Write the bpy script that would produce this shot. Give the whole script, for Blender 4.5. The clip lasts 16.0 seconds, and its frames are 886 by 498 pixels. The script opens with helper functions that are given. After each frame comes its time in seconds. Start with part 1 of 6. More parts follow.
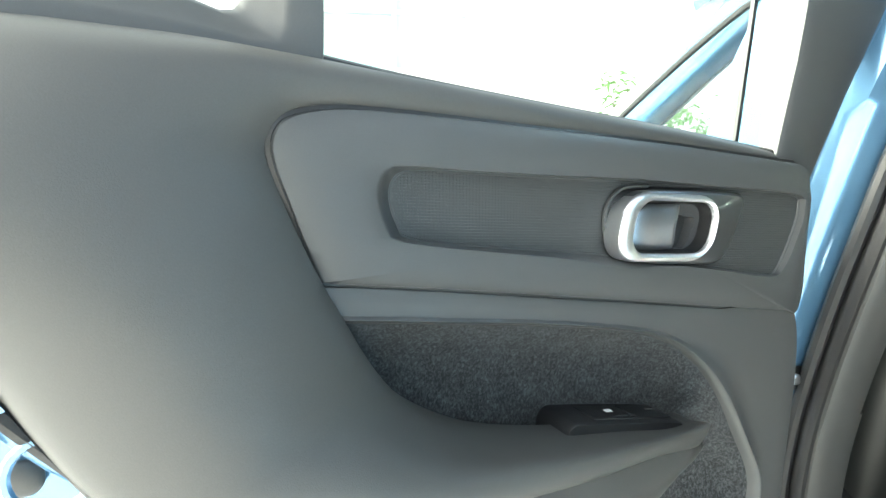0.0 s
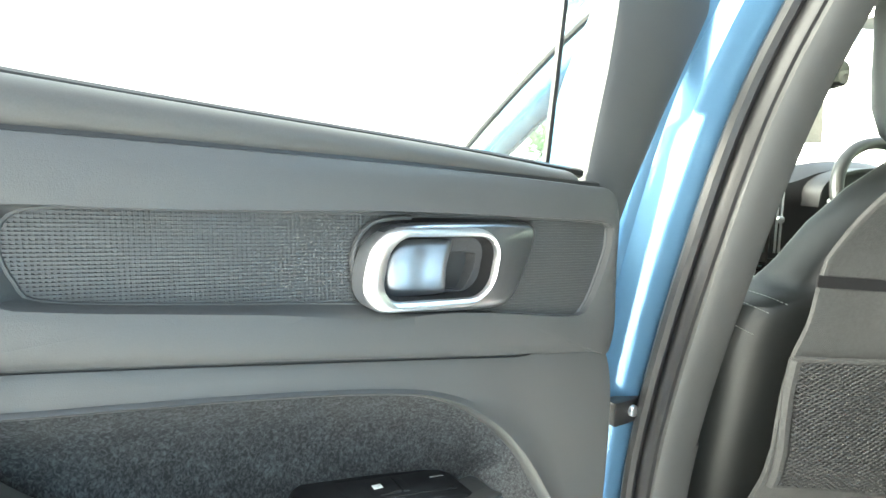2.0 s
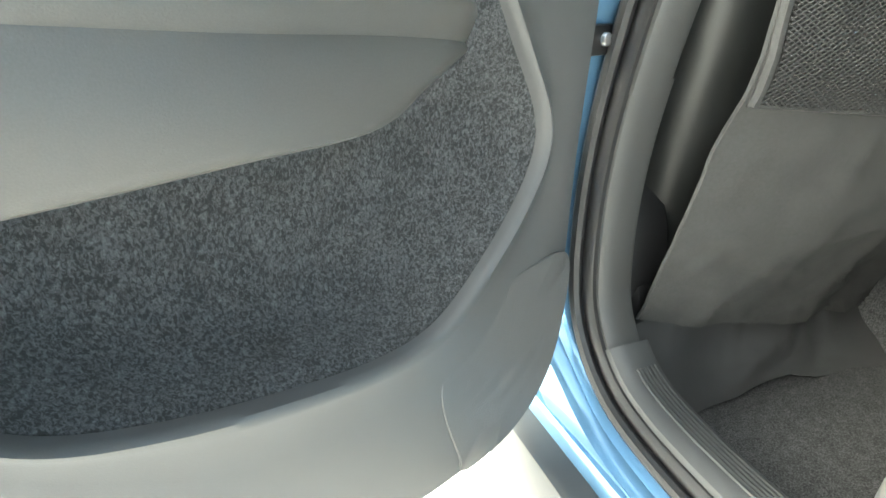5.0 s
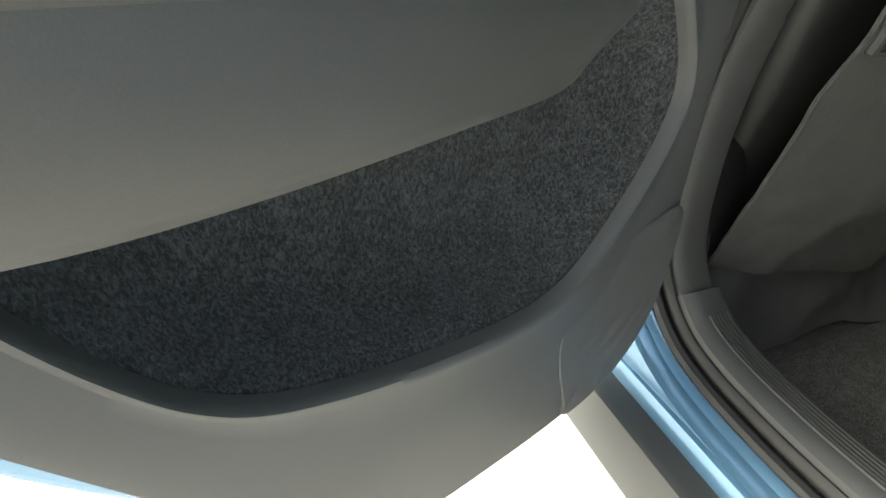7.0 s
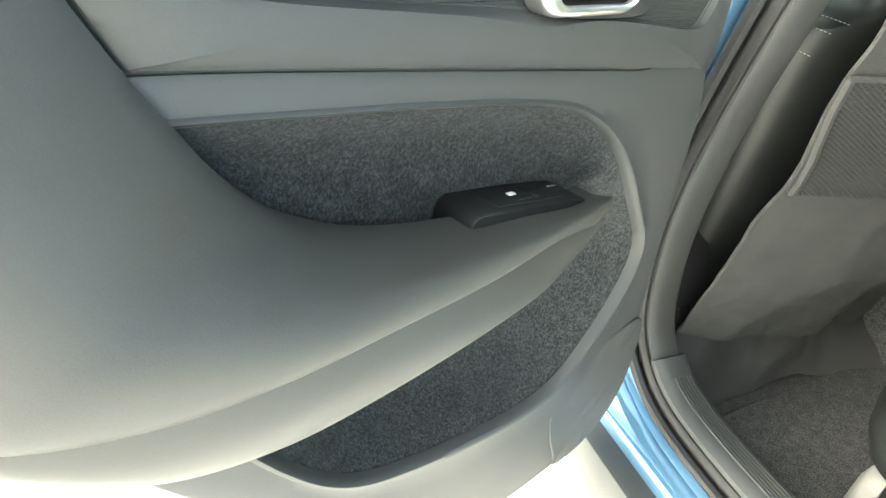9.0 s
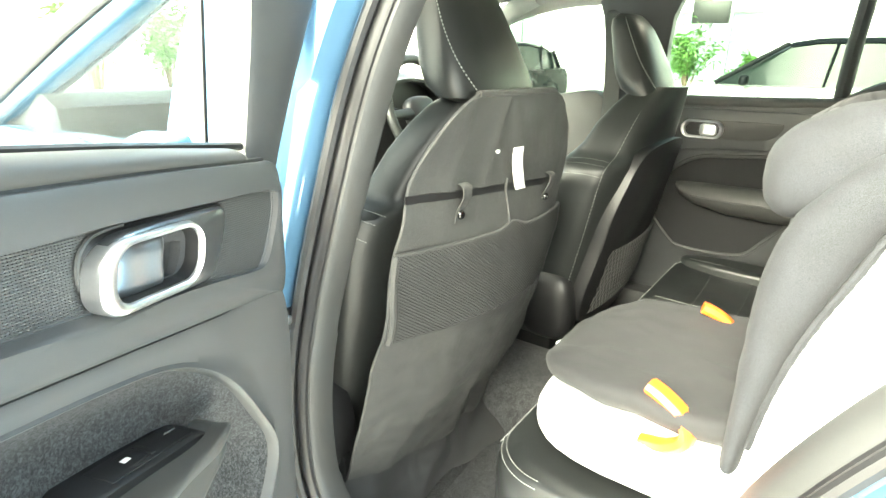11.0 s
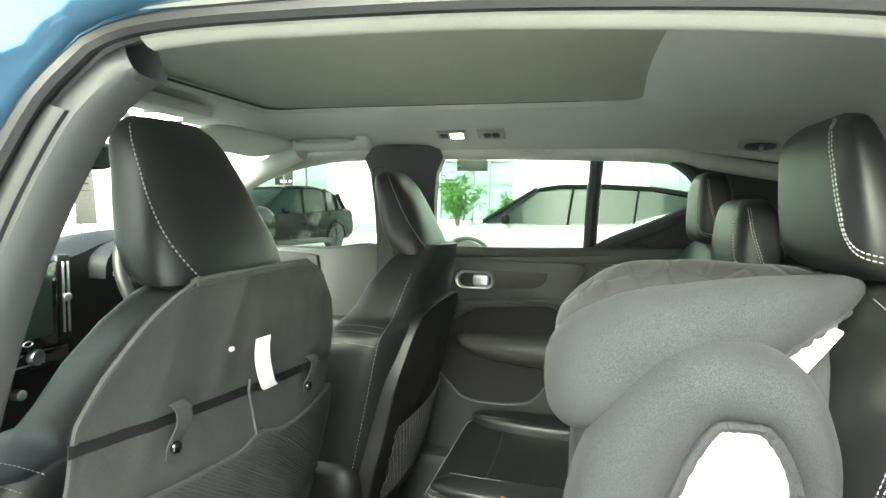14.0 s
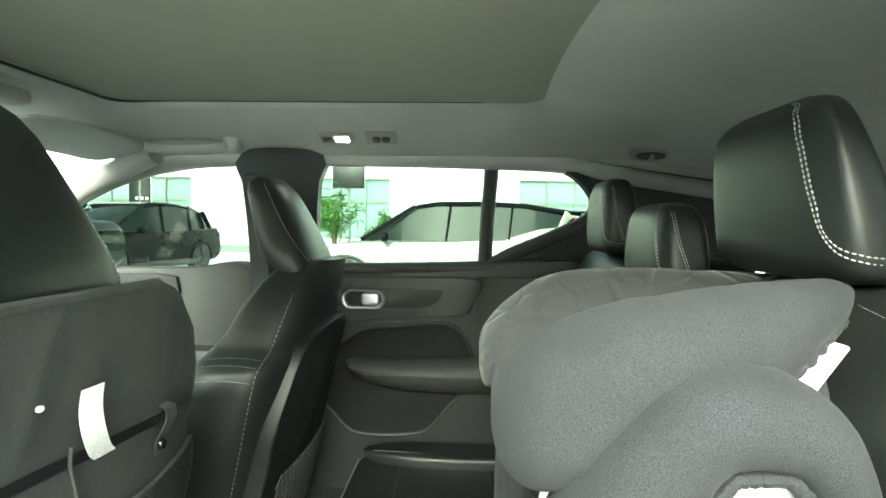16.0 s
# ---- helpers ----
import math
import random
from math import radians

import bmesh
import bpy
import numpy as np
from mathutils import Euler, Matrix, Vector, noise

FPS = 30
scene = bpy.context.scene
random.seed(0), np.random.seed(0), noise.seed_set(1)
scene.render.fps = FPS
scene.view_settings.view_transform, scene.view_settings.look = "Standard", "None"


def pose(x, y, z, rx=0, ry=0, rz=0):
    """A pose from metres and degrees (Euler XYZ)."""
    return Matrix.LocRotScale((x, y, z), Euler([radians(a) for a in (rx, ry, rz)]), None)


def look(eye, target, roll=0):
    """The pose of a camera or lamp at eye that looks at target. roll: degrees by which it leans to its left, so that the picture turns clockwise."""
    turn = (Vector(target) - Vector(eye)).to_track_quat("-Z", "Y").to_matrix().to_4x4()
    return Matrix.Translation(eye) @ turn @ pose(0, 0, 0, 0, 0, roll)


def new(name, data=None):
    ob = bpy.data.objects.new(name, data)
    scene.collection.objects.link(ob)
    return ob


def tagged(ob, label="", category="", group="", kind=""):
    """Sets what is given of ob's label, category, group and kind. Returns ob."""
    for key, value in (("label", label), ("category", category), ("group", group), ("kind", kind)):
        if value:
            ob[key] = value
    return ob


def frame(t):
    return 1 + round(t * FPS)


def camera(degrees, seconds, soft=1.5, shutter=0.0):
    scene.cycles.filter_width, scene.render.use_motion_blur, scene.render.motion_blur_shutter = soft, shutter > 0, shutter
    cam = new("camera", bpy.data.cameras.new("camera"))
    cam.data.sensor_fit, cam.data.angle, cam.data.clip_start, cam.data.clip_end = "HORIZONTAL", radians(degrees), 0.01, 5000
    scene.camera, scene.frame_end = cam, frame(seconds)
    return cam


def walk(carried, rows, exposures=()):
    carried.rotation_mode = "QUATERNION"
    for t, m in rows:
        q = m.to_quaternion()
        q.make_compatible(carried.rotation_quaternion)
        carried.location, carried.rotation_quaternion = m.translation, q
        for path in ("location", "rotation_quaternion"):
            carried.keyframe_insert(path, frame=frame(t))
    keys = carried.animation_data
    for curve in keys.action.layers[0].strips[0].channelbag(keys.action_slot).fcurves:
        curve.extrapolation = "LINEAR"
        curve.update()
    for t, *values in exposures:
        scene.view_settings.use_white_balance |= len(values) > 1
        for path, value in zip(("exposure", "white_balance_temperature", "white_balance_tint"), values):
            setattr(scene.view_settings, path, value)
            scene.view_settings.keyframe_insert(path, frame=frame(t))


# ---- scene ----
cam = camera(75.1, 16.0)
PATH = [
    (0, (-1.281, -0.659, 1.082), (-1.059, 1.312, 0.823), 0.2),
    (0.5, (-1.242, -0.626, 1.097), (-1.015, 1.345, 0.843), 0.2),
    (1, (-1.206, -0.588, 1.101), (-0.942, 1.376, 0.835), 0.5),
    (1.5, (-1.167, -0.578, 1.102), (-0.809, 1.372, 0.837), 0.7),
    (2, (-1.135, -0.587, 1.104), (-0.657, 1.336, 0.835), 0.7),
    (2.5, (-1.127, -0.593, 1.087), (-0.545, 1.303, 0.828), 0.3),
    (3, (-1.135, -0.582, 1.059), (-0.484, 1.288, 0.778), 0.2),
    (3.5, (-1.151, -0.562, 1.014), (-0.458, 1.268, 0.602), 0.6),
    (4, (-1.149, -0.555, 0.97), (-0.464, 1.235, 0.397), 0.7),
    (4.5, (-1.144, -0.544, 0.922), (-0.462, 1.197, 0.212), 0.8),
    (5, (-1.14, -0.522, 0.881), (-0.461, 1.153, 0.025), 0.7),
    (5.2, (-1.138, -0.515, 0.87), (-0.469, 1.137, -0.038), 0.6),
    (7.5, (-1.257, -0.468, 0.907), (-0.652, 1.088, -0.195), 2.3),
    (8, (-1.293, -0.46, 0.936), (-0.722, 1.093, -0.187), 3.1),
    (8.5, (-1.312, -0.509, 1.022), (-0.738, 1.058, -0.081), 3.1),
    (9, (-1.276, -0.56, 1.081), (-0.677, 1.02, 0.011), 2.2),
    (9.5, (-1.281, -0.574, 1.102), (-0.413, 0.958, 0.154), 2.0),
    (10, (-1.294, -0.588, 1.14), (-0.104, 0.805, 0.337), 1.6),
    (10.2, (-1.292, -0.597, 1.154), (-0.015, 0.742, 0.393), 1.5),
    (12.3, (-1.174, -0.642, 1.213), (0.675, 0.016, 0.829), 1.5),
    (12.5, (-1.161, -0.641, 1.215), (0.711, -0.028, 0.873), 1.5),
    (13, (-1.124, -0.638, 1.223), (0.783, -0.095, 0.964), 1.3),
    (13.5, (-1.1, -0.621, 1.224), (0.819, -0.099, 1.018), 1.2),
    (14, (-1.052, -0.592, 1.237), (0.879, -0.093, 1.082), 1.1),
    (14.5, (-1.003, -0.583, 1.242), (0.945, -0.143, 1.124), 1.0),
    (15, (-0.979, -0.581, 1.243), (0.989, -0.239, 1.142), 0.9),
    (15.5, (-0.957, -0.568, 1.25), (1.032, -0.378, 1.164), 0.9),
    (16, (-0.912, -0.53, 1.217), (1.085, -0.451, 1.133), 0.8),
]
walk(cam, [(t, look(eye, target, roll)) for t, eye, target, roll in PATH], exposures=[(0.0, 2.95, 6600, -3), (0.5, 3.4, 6650, -3), (1.0, 3.55, 6700, -2), (1.5, 3.25, 6700, -2), (2.0, 3.5, 6700, -2), (3.0, 3.95, 6700, -2), (4.0, 3.85, 6700, -3), (5.0, 3.35, 6800, -2), (7.5, 1.8, 7100, 1), (8.0, 2.35, 7100, -1), (8.5, 2.7, 7050, -3), (9.0, 3.3, 7150, -3), (9.5, 3.65, 7100, -3), (10.0, 4.1, 7100, -4), (12.3, 3.6, 7000, -4), (14.0, 2.98, 6600, -8), (14.5, 2.75, 6550, -9), (15.0, 2.8, 6500, -10), (16.0, 2.72, 6500, -12)])


# ---- daylight: soft bright sky, low-contrast sun ----
world = bpy.data.worlds.new("sky")
scene.world = world
world.use_nodes = True
wn, wl = world.node_tree.nodes, world.node_tree.links
sky = wn.new("ShaderNodeTexSky")
sky.sky_type = "NISHITA"
sky.sun_disc = False
sky.sun_elevation, sky.sun_rotation = radians(34), radians(-83)
sky.air_density, sky.dust_density, sky.ozone_density = 1.0, 6.0, 1.0
wn["Background"].inputs[1].default_value = 0.13
haze = wn.new("ShaderNodeHueSaturation")
haze.inputs["Saturation"].default_value = 0.5
wl.new(sky.outputs[0], haze.inputs["Color"])
wl.new(haze.outputs[0], wn["Background"].inputs[0])
sun_data = bpy.data.lights.new("sun", "SUN")
sun_data.energy, sun_data.angle, sun_data.color = 1.5, radians(40), (1.0, 0.96, 0.9)
sun = new("sun", sun_data)
sun.matrix_world = look((-8.0, 1.0, 5.5), (0, 0, 0))


# ---- materials ----
def material(name, colour, rough=0.5, metal=0.0, grain=0.0, scale=400.0, spread=0.15, stain=0.12, stain_scale=6.0, coat=0.0, sheen=0.0, spec=0.5, second=None, lift=0.3):
    """Principled surface with fine grain (bump and tone) and broad uneven tone."""
    m = bpy.data.materials.new(name)
    m.use_nodes = True
    n, l = m.node_tree.nodes, m.node_tree.links
    b = n["Principled BSDF"]
    co = n.new("ShaderNodeTexCoord")
    fine = n.new("ShaderNodeTexNoise")
    fine.inputs["Scale"].default_value, fine.inputs["Detail"].default_value = scale, 3
    broad = n.new("ShaderNodeTexNoise")
    broad.inputs["Scale"].default_value, broad.inputs["Detail"].default_value = stain_scale, 4
    l.new(co.outputs["Object"], fine.inputs["Vector"])
    l.new(co.outputs["Object"], broad.inputs["Vector"])
    ramp = n.new("ShaderNodeMapRange")
    ramp.inputs[1].default_value, ramp.inputs[2].default_value = 0.3, 0.7
    ramp.inputs[3].default_value, ramp.inputs[4].default_value = 1 - spread, 1 + spread
    l.new(fine.outputs["Fac"], ramp.inputs[0])
    wide = n.new("ShaderNodeMapRange")
    wide.inputs[1].default_value, wide.inputs[2].default_value = 0.3, 0.7
    wide.inputs[3].default_value, wide.inputs[4].default_value = 1 - stain, 1 + stain
    l.new(broad.outputs["Fac"], wide.inputs[0])
    both = n.new("ShaderNodeMath")
    both.operation = "MULTIPLY"
    l.new(ramp.outputs[0], both.inputs[0])
    l.new(wide.outputs[0], both.inputs[1])
    tone = n.new("ShaderNodeVectorMath")
    tone.operation = "SCALE"
    tone.inputs[0].default_value = colour
    l.new(both.outputs[0], tone.inputs["Scale"])
    if second:
        mix = n.new("ShaderNodeMix")
        mix.data_type = "RGBA"
        thr = n.new("ShaderNodeMapRange")
        thr.inputs[1].default_value, thr.inputs[2].default_value = second[1], second[1] + 0.12
        l.new(fine.outputs["Fac"], thr.inputs[0])
        l.new(thr.outputs[0], mix.inputs[0])
        l.new(tone.outputs[0], mix.inputs[6])
        mix.inputs[7].default_value = (*second[0], 1)
        l.new(mix.outputs[2], b.inputs["Base Color"])
    else:
        l.new(tone.outputs[0], b.inputs["Base Color"])
    rr = n.new("ShaderNodeMapRange")
    rr.inputs[1].default_value, rr.inputs[2].default_value = 0.3, 0.7
    rr.inputs[3].default_value, rr.inputs[4].default_value = max(0, rough - 0.06), min(1, rough + 0.06)
    l.new(broad.outputs["Fac"], rr.inputs[0])
    l.new(rr.outputs[0], b.inputs["Roughness"])
    b.inputs["Metallic"].default_value = metal
    b.inputs["Coat Weight"].default_value = coat
    b.inputs["Coat Roughness"].default_value = 0.05
    b.inputs["Sheen Weight"].default_value = sheen
    b.inputs["Specular IOR Level"].default_value = spec
    if grain:
        bump = n.new("ShaderNodeBump")
        bump.inputs["Strength"].default_value, bump.inputs["Distance"].default_value = lift, grain
        l.new(fine.outputs["Fac"], bump.inputs["Height"])
        l.new(bump.outputs[0], b.inputs["Normal"])
    return m


def leather(name, colour, rough=0.38):
    """Grained leather: voronoi pores with a faint crease."""
    m = material(name, colour, rough, stain=0.1, spread=0.08, scale=900)
    n, l = m.node_tree.nodes, m.node_tree.links
    co = n.new("ShaderNodeTexCoord")
    v = n.new("ShaderNodeTexVoronoi")
    v.feature, v.inputs["Scale"].default_value = "DISTANCE_TO_EDGE", 420
    l.new(co.outputs["Object"], v.inputs["Vector"])
    bump = n.new("ShaderNodeBump")
    bump.inputs["Strength"].default_value, bump.inputs["Distance"].default_value = 0.25, 0.0006
    l.new(v.outputs["Distance"], bump.inputs["Height"])
    l.new(bump.outputs[0], n["Principled BSDF"].inputs["Normal"])
    return m


def woven(name, colour, scale=900.0, rough=0.85, sheen=0.2):
    """Cloth: two crossed waves as warp and weft over an uneven tone."""
    m = material(name, colour, rough, scale=260, spread=0.2, stain=0.1, sheen=sheen)
    n, l = m.node_tree.nodes, m.node_tree.links
    co = n.new("ShaderNodeTexCoord")
    add = n.new("ShaderNodeMath")
    for k, axis in enumerate(("X", "Z")):
        w = n.new("ShaderNodeTexWave")
        w.bands_direction, w.inputs["Scale"].default_value, w.inputs["Distortion"].default_value = axis, scale / 6.28, 1.5
        l.new(co.outputs["Object"], w.inputs["Vector"])
        l.new(w.outputs["Fac"], add.inputs[k])
    bump = n.new("ShaderNodeBump")
    bump.inputs["Strength"].default_value, bump.inputs["Distance"].default_value = 0.4, 0.0008
    l.new(add.outputs[0], bump.inputs["Height"])
    l.new(bump.outputs[0], n["Principled BSDF"].inputs["Normal"])
    return m


def glass(name, colour, solid=0.0):
    m = bpy.data.materials.new(name)
    m.use_nodes = True
    n, l = m.node_tree.nodes, m.node_tree.links
    out = n["Material Output"]
    tr, gl, mix = n.new("ShaderNodeBsdfTransparent"), n.new("ShaderNodeBsdfGlossy"), n.new("ShaderNodeMixShader")
    lw, power, low = n.new("ShaderNodeLayerWeight"), n.new("ShaderNodeMath"), n.new("ShaderNodeMath")
    tr.inputs[0].default_value = (*colour, 1)
    gl.inputs["Roughness"].default_value = 0.02
    lw.inputs[0].default_value = 0.5
    power.operation, power.inputs[1].default_value = "POWER", 5.0
    low.operation, low.inputs[1].default_value, low.inputs[2].default_value = "MULTIPLY_ADD", 0.45, 0.025
    l.new(lw.outputs["Facing"], power.inputs[0])
    l.new(power.outputs[0], low.inputs[0])
    l.new(low.outputs[0], mix.inputs[0])
    l.new(tr.outputs[0], mix.inputs[1])
    l.new(gl.outputs[0], mix.inputs[2])
    l.new(mix.outputs[0], out.inputs[0])
    return m


def glow(name, colour, power):
    m = bpy.data.materials.new(name)
    m.use_nodes = True
    b = m.node_tree.nodes["Principled BSDF"]
    b.inputs["Base Color"].default_value = (*colour, 1)
    b.inputs["Emission Color"].default_value = (*colour, 1)
    b.inputs["Emission Strength"].default_value = power
    return m


def felted(name, dark, pale):
    """Needled felt: mottled fibres of two greys, drawn out a little along one axis, with a soft nap."""
    m = bpy.data.materials.new(name)
    m.use_nodes = True
    n, l = m.node_tree.nodes, m.node_tree.links
    b = n["Principled BSDF"]
    co, turn = n.new("ShaderNodeTexCoord"), n.new("ShaderNodeMapping")
    turn.inputs["Rotation"].default_value, turn.inputs["Scale"].default_value = (0.2, 0.6, 0.3), (1.0, 1.0, 0.6)
    l.new(co.outputs["Object"], turn.inputs["Vector"])
    fibre, clump = n.new("ShaderNodeTexNoise"), n.new("ShaderNodeTexNoise")
    fibre.inputs["Scale"].default_value, fibre.inputs["Detail"].default_value, fibre.inputs["Roughness"].default_value, fibre.inputs["Distortion"].default_value = 500, 6, 0.72, 0.7
    clump.inputs["Scale"].default_value, clump.inputs["Detail"].default_value = 60, 3
    l.new(turn.outputs[0], fibre.inputs["Vector"])
    l.new(co.outputs["Object"], clump.inputs["Vector"])
    add = n.new("ShaderNodeMath")
    add.operation, add.inputs[1].default_value = "MULTIPLY_ADD", 0.14
    l.new(clump.outputs["Fac"], add.inputs[0])
    l.new(fibre.outputs["Fac"], add.inputs[2])
    fac = n.new("ShaderNodeMapRange")
    fac.inputs[1].default_value, fac.inputs[2].default_value = 0.50, 0.74
    l.new(add.outputs[0], fac.inputs[0])
    mix = n.new("ShaderNodeMix")
    mix.data_type = "RGBA"
    mix.inputs[6].default_value, mix.inputs[7].default_value = (*dark, 1), (*pale, 1)
    l.new(fac.outputs[0], mix.inputs[0])
    l.new(mix.outputs[2], b.inputs["Base Color"])
    b.inputs["Roughness"].default_value, b.inputs["Sheen Weight"].default_value = 0.95, 0.05
    bump = n.new("ShaderNodeBump")
    bump.inputs["Strength"].default_value, bump.inputs["Distance"].default_value = 0.35, 0.0015
    l.new(fibre.outputs["Fac"], bump.inputs["Height"])
    l.new(bump.outputs[0], b.inputs["Normal"])
    return m


CARD = material("charcoal moulded plastic", (0.049, 0.051, 0.053), 0.5, grain=0.0004, scale=1400, spread=0.05, stain=0.05)
SOFT = material("charcoal soft-touch skin", (0.049, 0.049, 0.0475), 0.55, grain=0.0003, scale=1100, spread=0.06, stain=0.06)
FELT = felted("dark grey needled felt", (0.009, 0.010, 0.011), (0.070, 0.0745, 0.081))
GRILLE = material("dark grille cloth", (0.036, 0.036, 0.038), 0.7, scale=900)
CARPET = felted("dark grey car carpet", (0.016, 0.017, 0.018), (0.13, 0.132, 0.135))
SATIN = material("satin chrome", (0.80, 0.81, 0.83), 0.36, 1.0, stain=0.03, spread=0.02)
SMOKE = material("smoked satin metal", (0.22, 0.23, 0.25), 0.3, 0.9, stain=0.02, spread=0.02)
BLACK = material("black plastic", (0.012, 0.012, 0.013), 0.42, grain=0.0003, scale=1200)
GLOSS = material("gloss black plastic", (0.006, 0.006, 0.007), 0.08, coat=0.6)
RUBBER = material("black rubber seal", (0.016, 0.016, 0.017), 0.48, grain=0.0004, scale=700)
PAINT = material("metallic blue car paint", (0.13, 0.27, 0.43), 0.16, 0.5, coat=1.0, scale=2500, spread=0.08, stain=0.03)
TRIM = material("grey pillar trim", (0.045, 0.046, 0.046), 0.5, grain=0.0004, scale=1200, spread=0.05)
LEATHER = leather("black grained leather", (0.015, 0.0165, 0.0165), 0.42)
NYLON = woven("charcoal nylon cover cloth", (0.040, 0.040, 0.039), 2600, 0.6, 0.05)
NET = material("black pocket net", (0.026, 0.026, 0.0255), 0.6)
FOOTCLOTH = material("dark grey footwell cloth", (0.055, 0.055, 0.056), 0.45, grain=0.0006, scale=1500, spread=0.1, stain=0.15)
PADCLOTH = material("dark grey seat pad cloth", (0.016, 0.0162, 0.0175), 0.9, grain=0.0008, scale=1300, spread=0.22, stain=0.1, sheen=0.03)
NETBACK = woven("dark cloth behind net", (0.008, 0.008, 0.008))
WOOL = material("heather grey cloth", (0.0170, 0.0184, 0.0220), 0.95, grain=0.0011, scale=1250, spread=0.75, stain=0.22, stain_scale=22, sheen=0.015)


def quilted(name, colour):
    """Cloth with sunken quilting seams in a scale pattern."""
    m = material(name, colour, 0.95, scale=1500, spread=0.22, stain=0.1, sheen=0.12)
    n, l = m.node_tree.nodes, m.node_tree.links
    co = n.new("ShaderNodeTexCoord")
    v = n.new("ShaderNodeTexVoronoi")
    v.feature, v.inputs["Scale"].default_value = "DISTANCE_TO_EDGE", 26
    l.new(co.outputs["Object"], v.inputs["Vector"])
    soft = n.new("ShaderNodeMapRange")
    soft.interpolation_type = "SMOOTHSTEP"
    soft.inputs[2].default_value = 0.16
    l.new(v.outputs["Distance"], soft.inputs[0])
    bump = n.new("ShaderNodeBump")
    bump.inputs["Strength"].default_value, bump.inputs["Distance"].default_value = 0.6, 0.004
    l.new(soft.outputs[0], bump.inputs["Height"])
    l.new(bump.outputs[0], n["Principled BSDF"].inputs["Normal"])
    return m


QUILT = quilted("quilted grey cloth", (0.026, 0.027, 0.030))
RISER = material("satin grey moulded plastic", (0.30, 0.30, 0.295), 0.32, spread=0.04, stain=0.05)
SHELL = material("white moulded plastic", (0.78, 0.78, 0.77), 0.35, stain=0.02, spread=0.02)
ORANGE = material("orange plastic", (0.80, 0.14, 0.02), 0.4)
PAPER = material("white paper", (0.82, 0.82, 0.80), 0.7, stain=0.02)
THREAD = material("pale grey thread", (0.32, 0.33, 0.31), 0.8)
DTHREAD = material("dark grey thread", (0.12, 0.12, 0.118), 0.8)
LINER = material("pale grey headliner cloth", (0.40, 0.405, 0.37), 0.95, grain=0.0006, scale=900, spread=0.06, stain=0.05, sheen=0.2)
RAIL = material("beige roof rail trim", (0.30, 0.295, 0.265), 0.8, grain=0.0004, scale=900, spread=0.05)
BLIND = material("grey sunroof blind cloth", (0.28, 0.285, 0.235), 0.95, grain=0.0006, scale=900, spread=0.06, stain=0.04)
CLEAR = glass("clear tinted glass", (0.94, 0.97, 0.96))
TINTED = glass("green tinted side glass", (0.60, 0.67, 0.62))
DARKGLASS = material("dark car glass", (0.014, 0.020, 0.018), 0.08, spec=0.16)
PAVE = material("pale concrete paving", (0.72, 0.71, 0.69), 0.7, grain=0.003, scale=60, spread=0.06, stain=0.08, stain_scale=0.6)
RENDER = material("white painted render", (0.80, 0.80, 0.79), 0.8, grain=0.002, scale=90, spread=0.03, stain=0.04, stain_scale=0.5)
LAMP = glow("lit lamp lens", (1.0, 0.93, 0.82), 6.0)


# ---- mesh helpers ----
def part(name, bm, mat, parent=None, label="", smooth=True, kind="", category="", group=""):
    bmesh.ops.recalc_face_normals(bm, faces=bm.faces[:])
    me = bpy.data.meshes.new(name)
    bm.to_mesh(me)
    bm.free()
    me.materials.append(mat)
    if smooth:
        me.shade_smooth()
        me.set_sharp_from_angle(angle=radians(38))
    ob = new(name, me)
    if parent:
        ob.parent = parent
    return tagged(ob, label, category, group, kind)


def thing(name, label, category, m=None, group=""):
    ob = new(name)
    ob.empty_display_size = 0.05
    if m is not None:
        ob.matrix_basis = m
    return tagged(ob, label, category, group)


def spline(points, count, closed=False):
    """Catmull-Rom through the points, resampled by length."""
    p = np.array(points, float)
    k = len(p)
    dense = []
    for i in range(k if closed else k - 1):
        a, b, c, d = (p[(i + j) % k] if closed else p[min(max(i + j, 0), k - 1)] for j in (-1, 0, 1, 2))
        for t in np.linspace(0, 1, 12, endpoint=False):
            dense.append(0.5 * (2 * b + (c - a) * t + (2 * a - 5 * b + 4 * c - d) * t * t + (3 * b - a - 3 * c + d) * t**3))
    dense.append(p[0] if closed else p[-1])
    dense = np.array(dense)
    s = np.r_[0, np.cumsum(np.linalg.norm(np.diff(dense, axis=0), axis=1))]
    at = np.linspace(0, s[-1], count + 1)[:-1] if closed else np.linspace(0, s[-1], count)
    return np.stack([np.interp(at, s, dense[:, j]) for j in range(p.shape[1])], 1)


def params(rows, count):
    """Smoothly resamples rows of numbers by row index."""
    p = np.array(rows, float)
    k = len(p)
    out = []
    for x in np.linspace(0, k - 1, count):
        i = min(int(x), k - 2)
        t = x - i
        a, b, c, d = (p[min(max(i + j, 0), k - 1)] for j in (-1, 0, 1, 2))
        out.append(0.5 * (2 * b + (c - a) * t + (2 * a - 5 * b + 4 * c - d) * t * t + (3 * b - a - 3 * c + d) * t**3))
    return np.array(out)


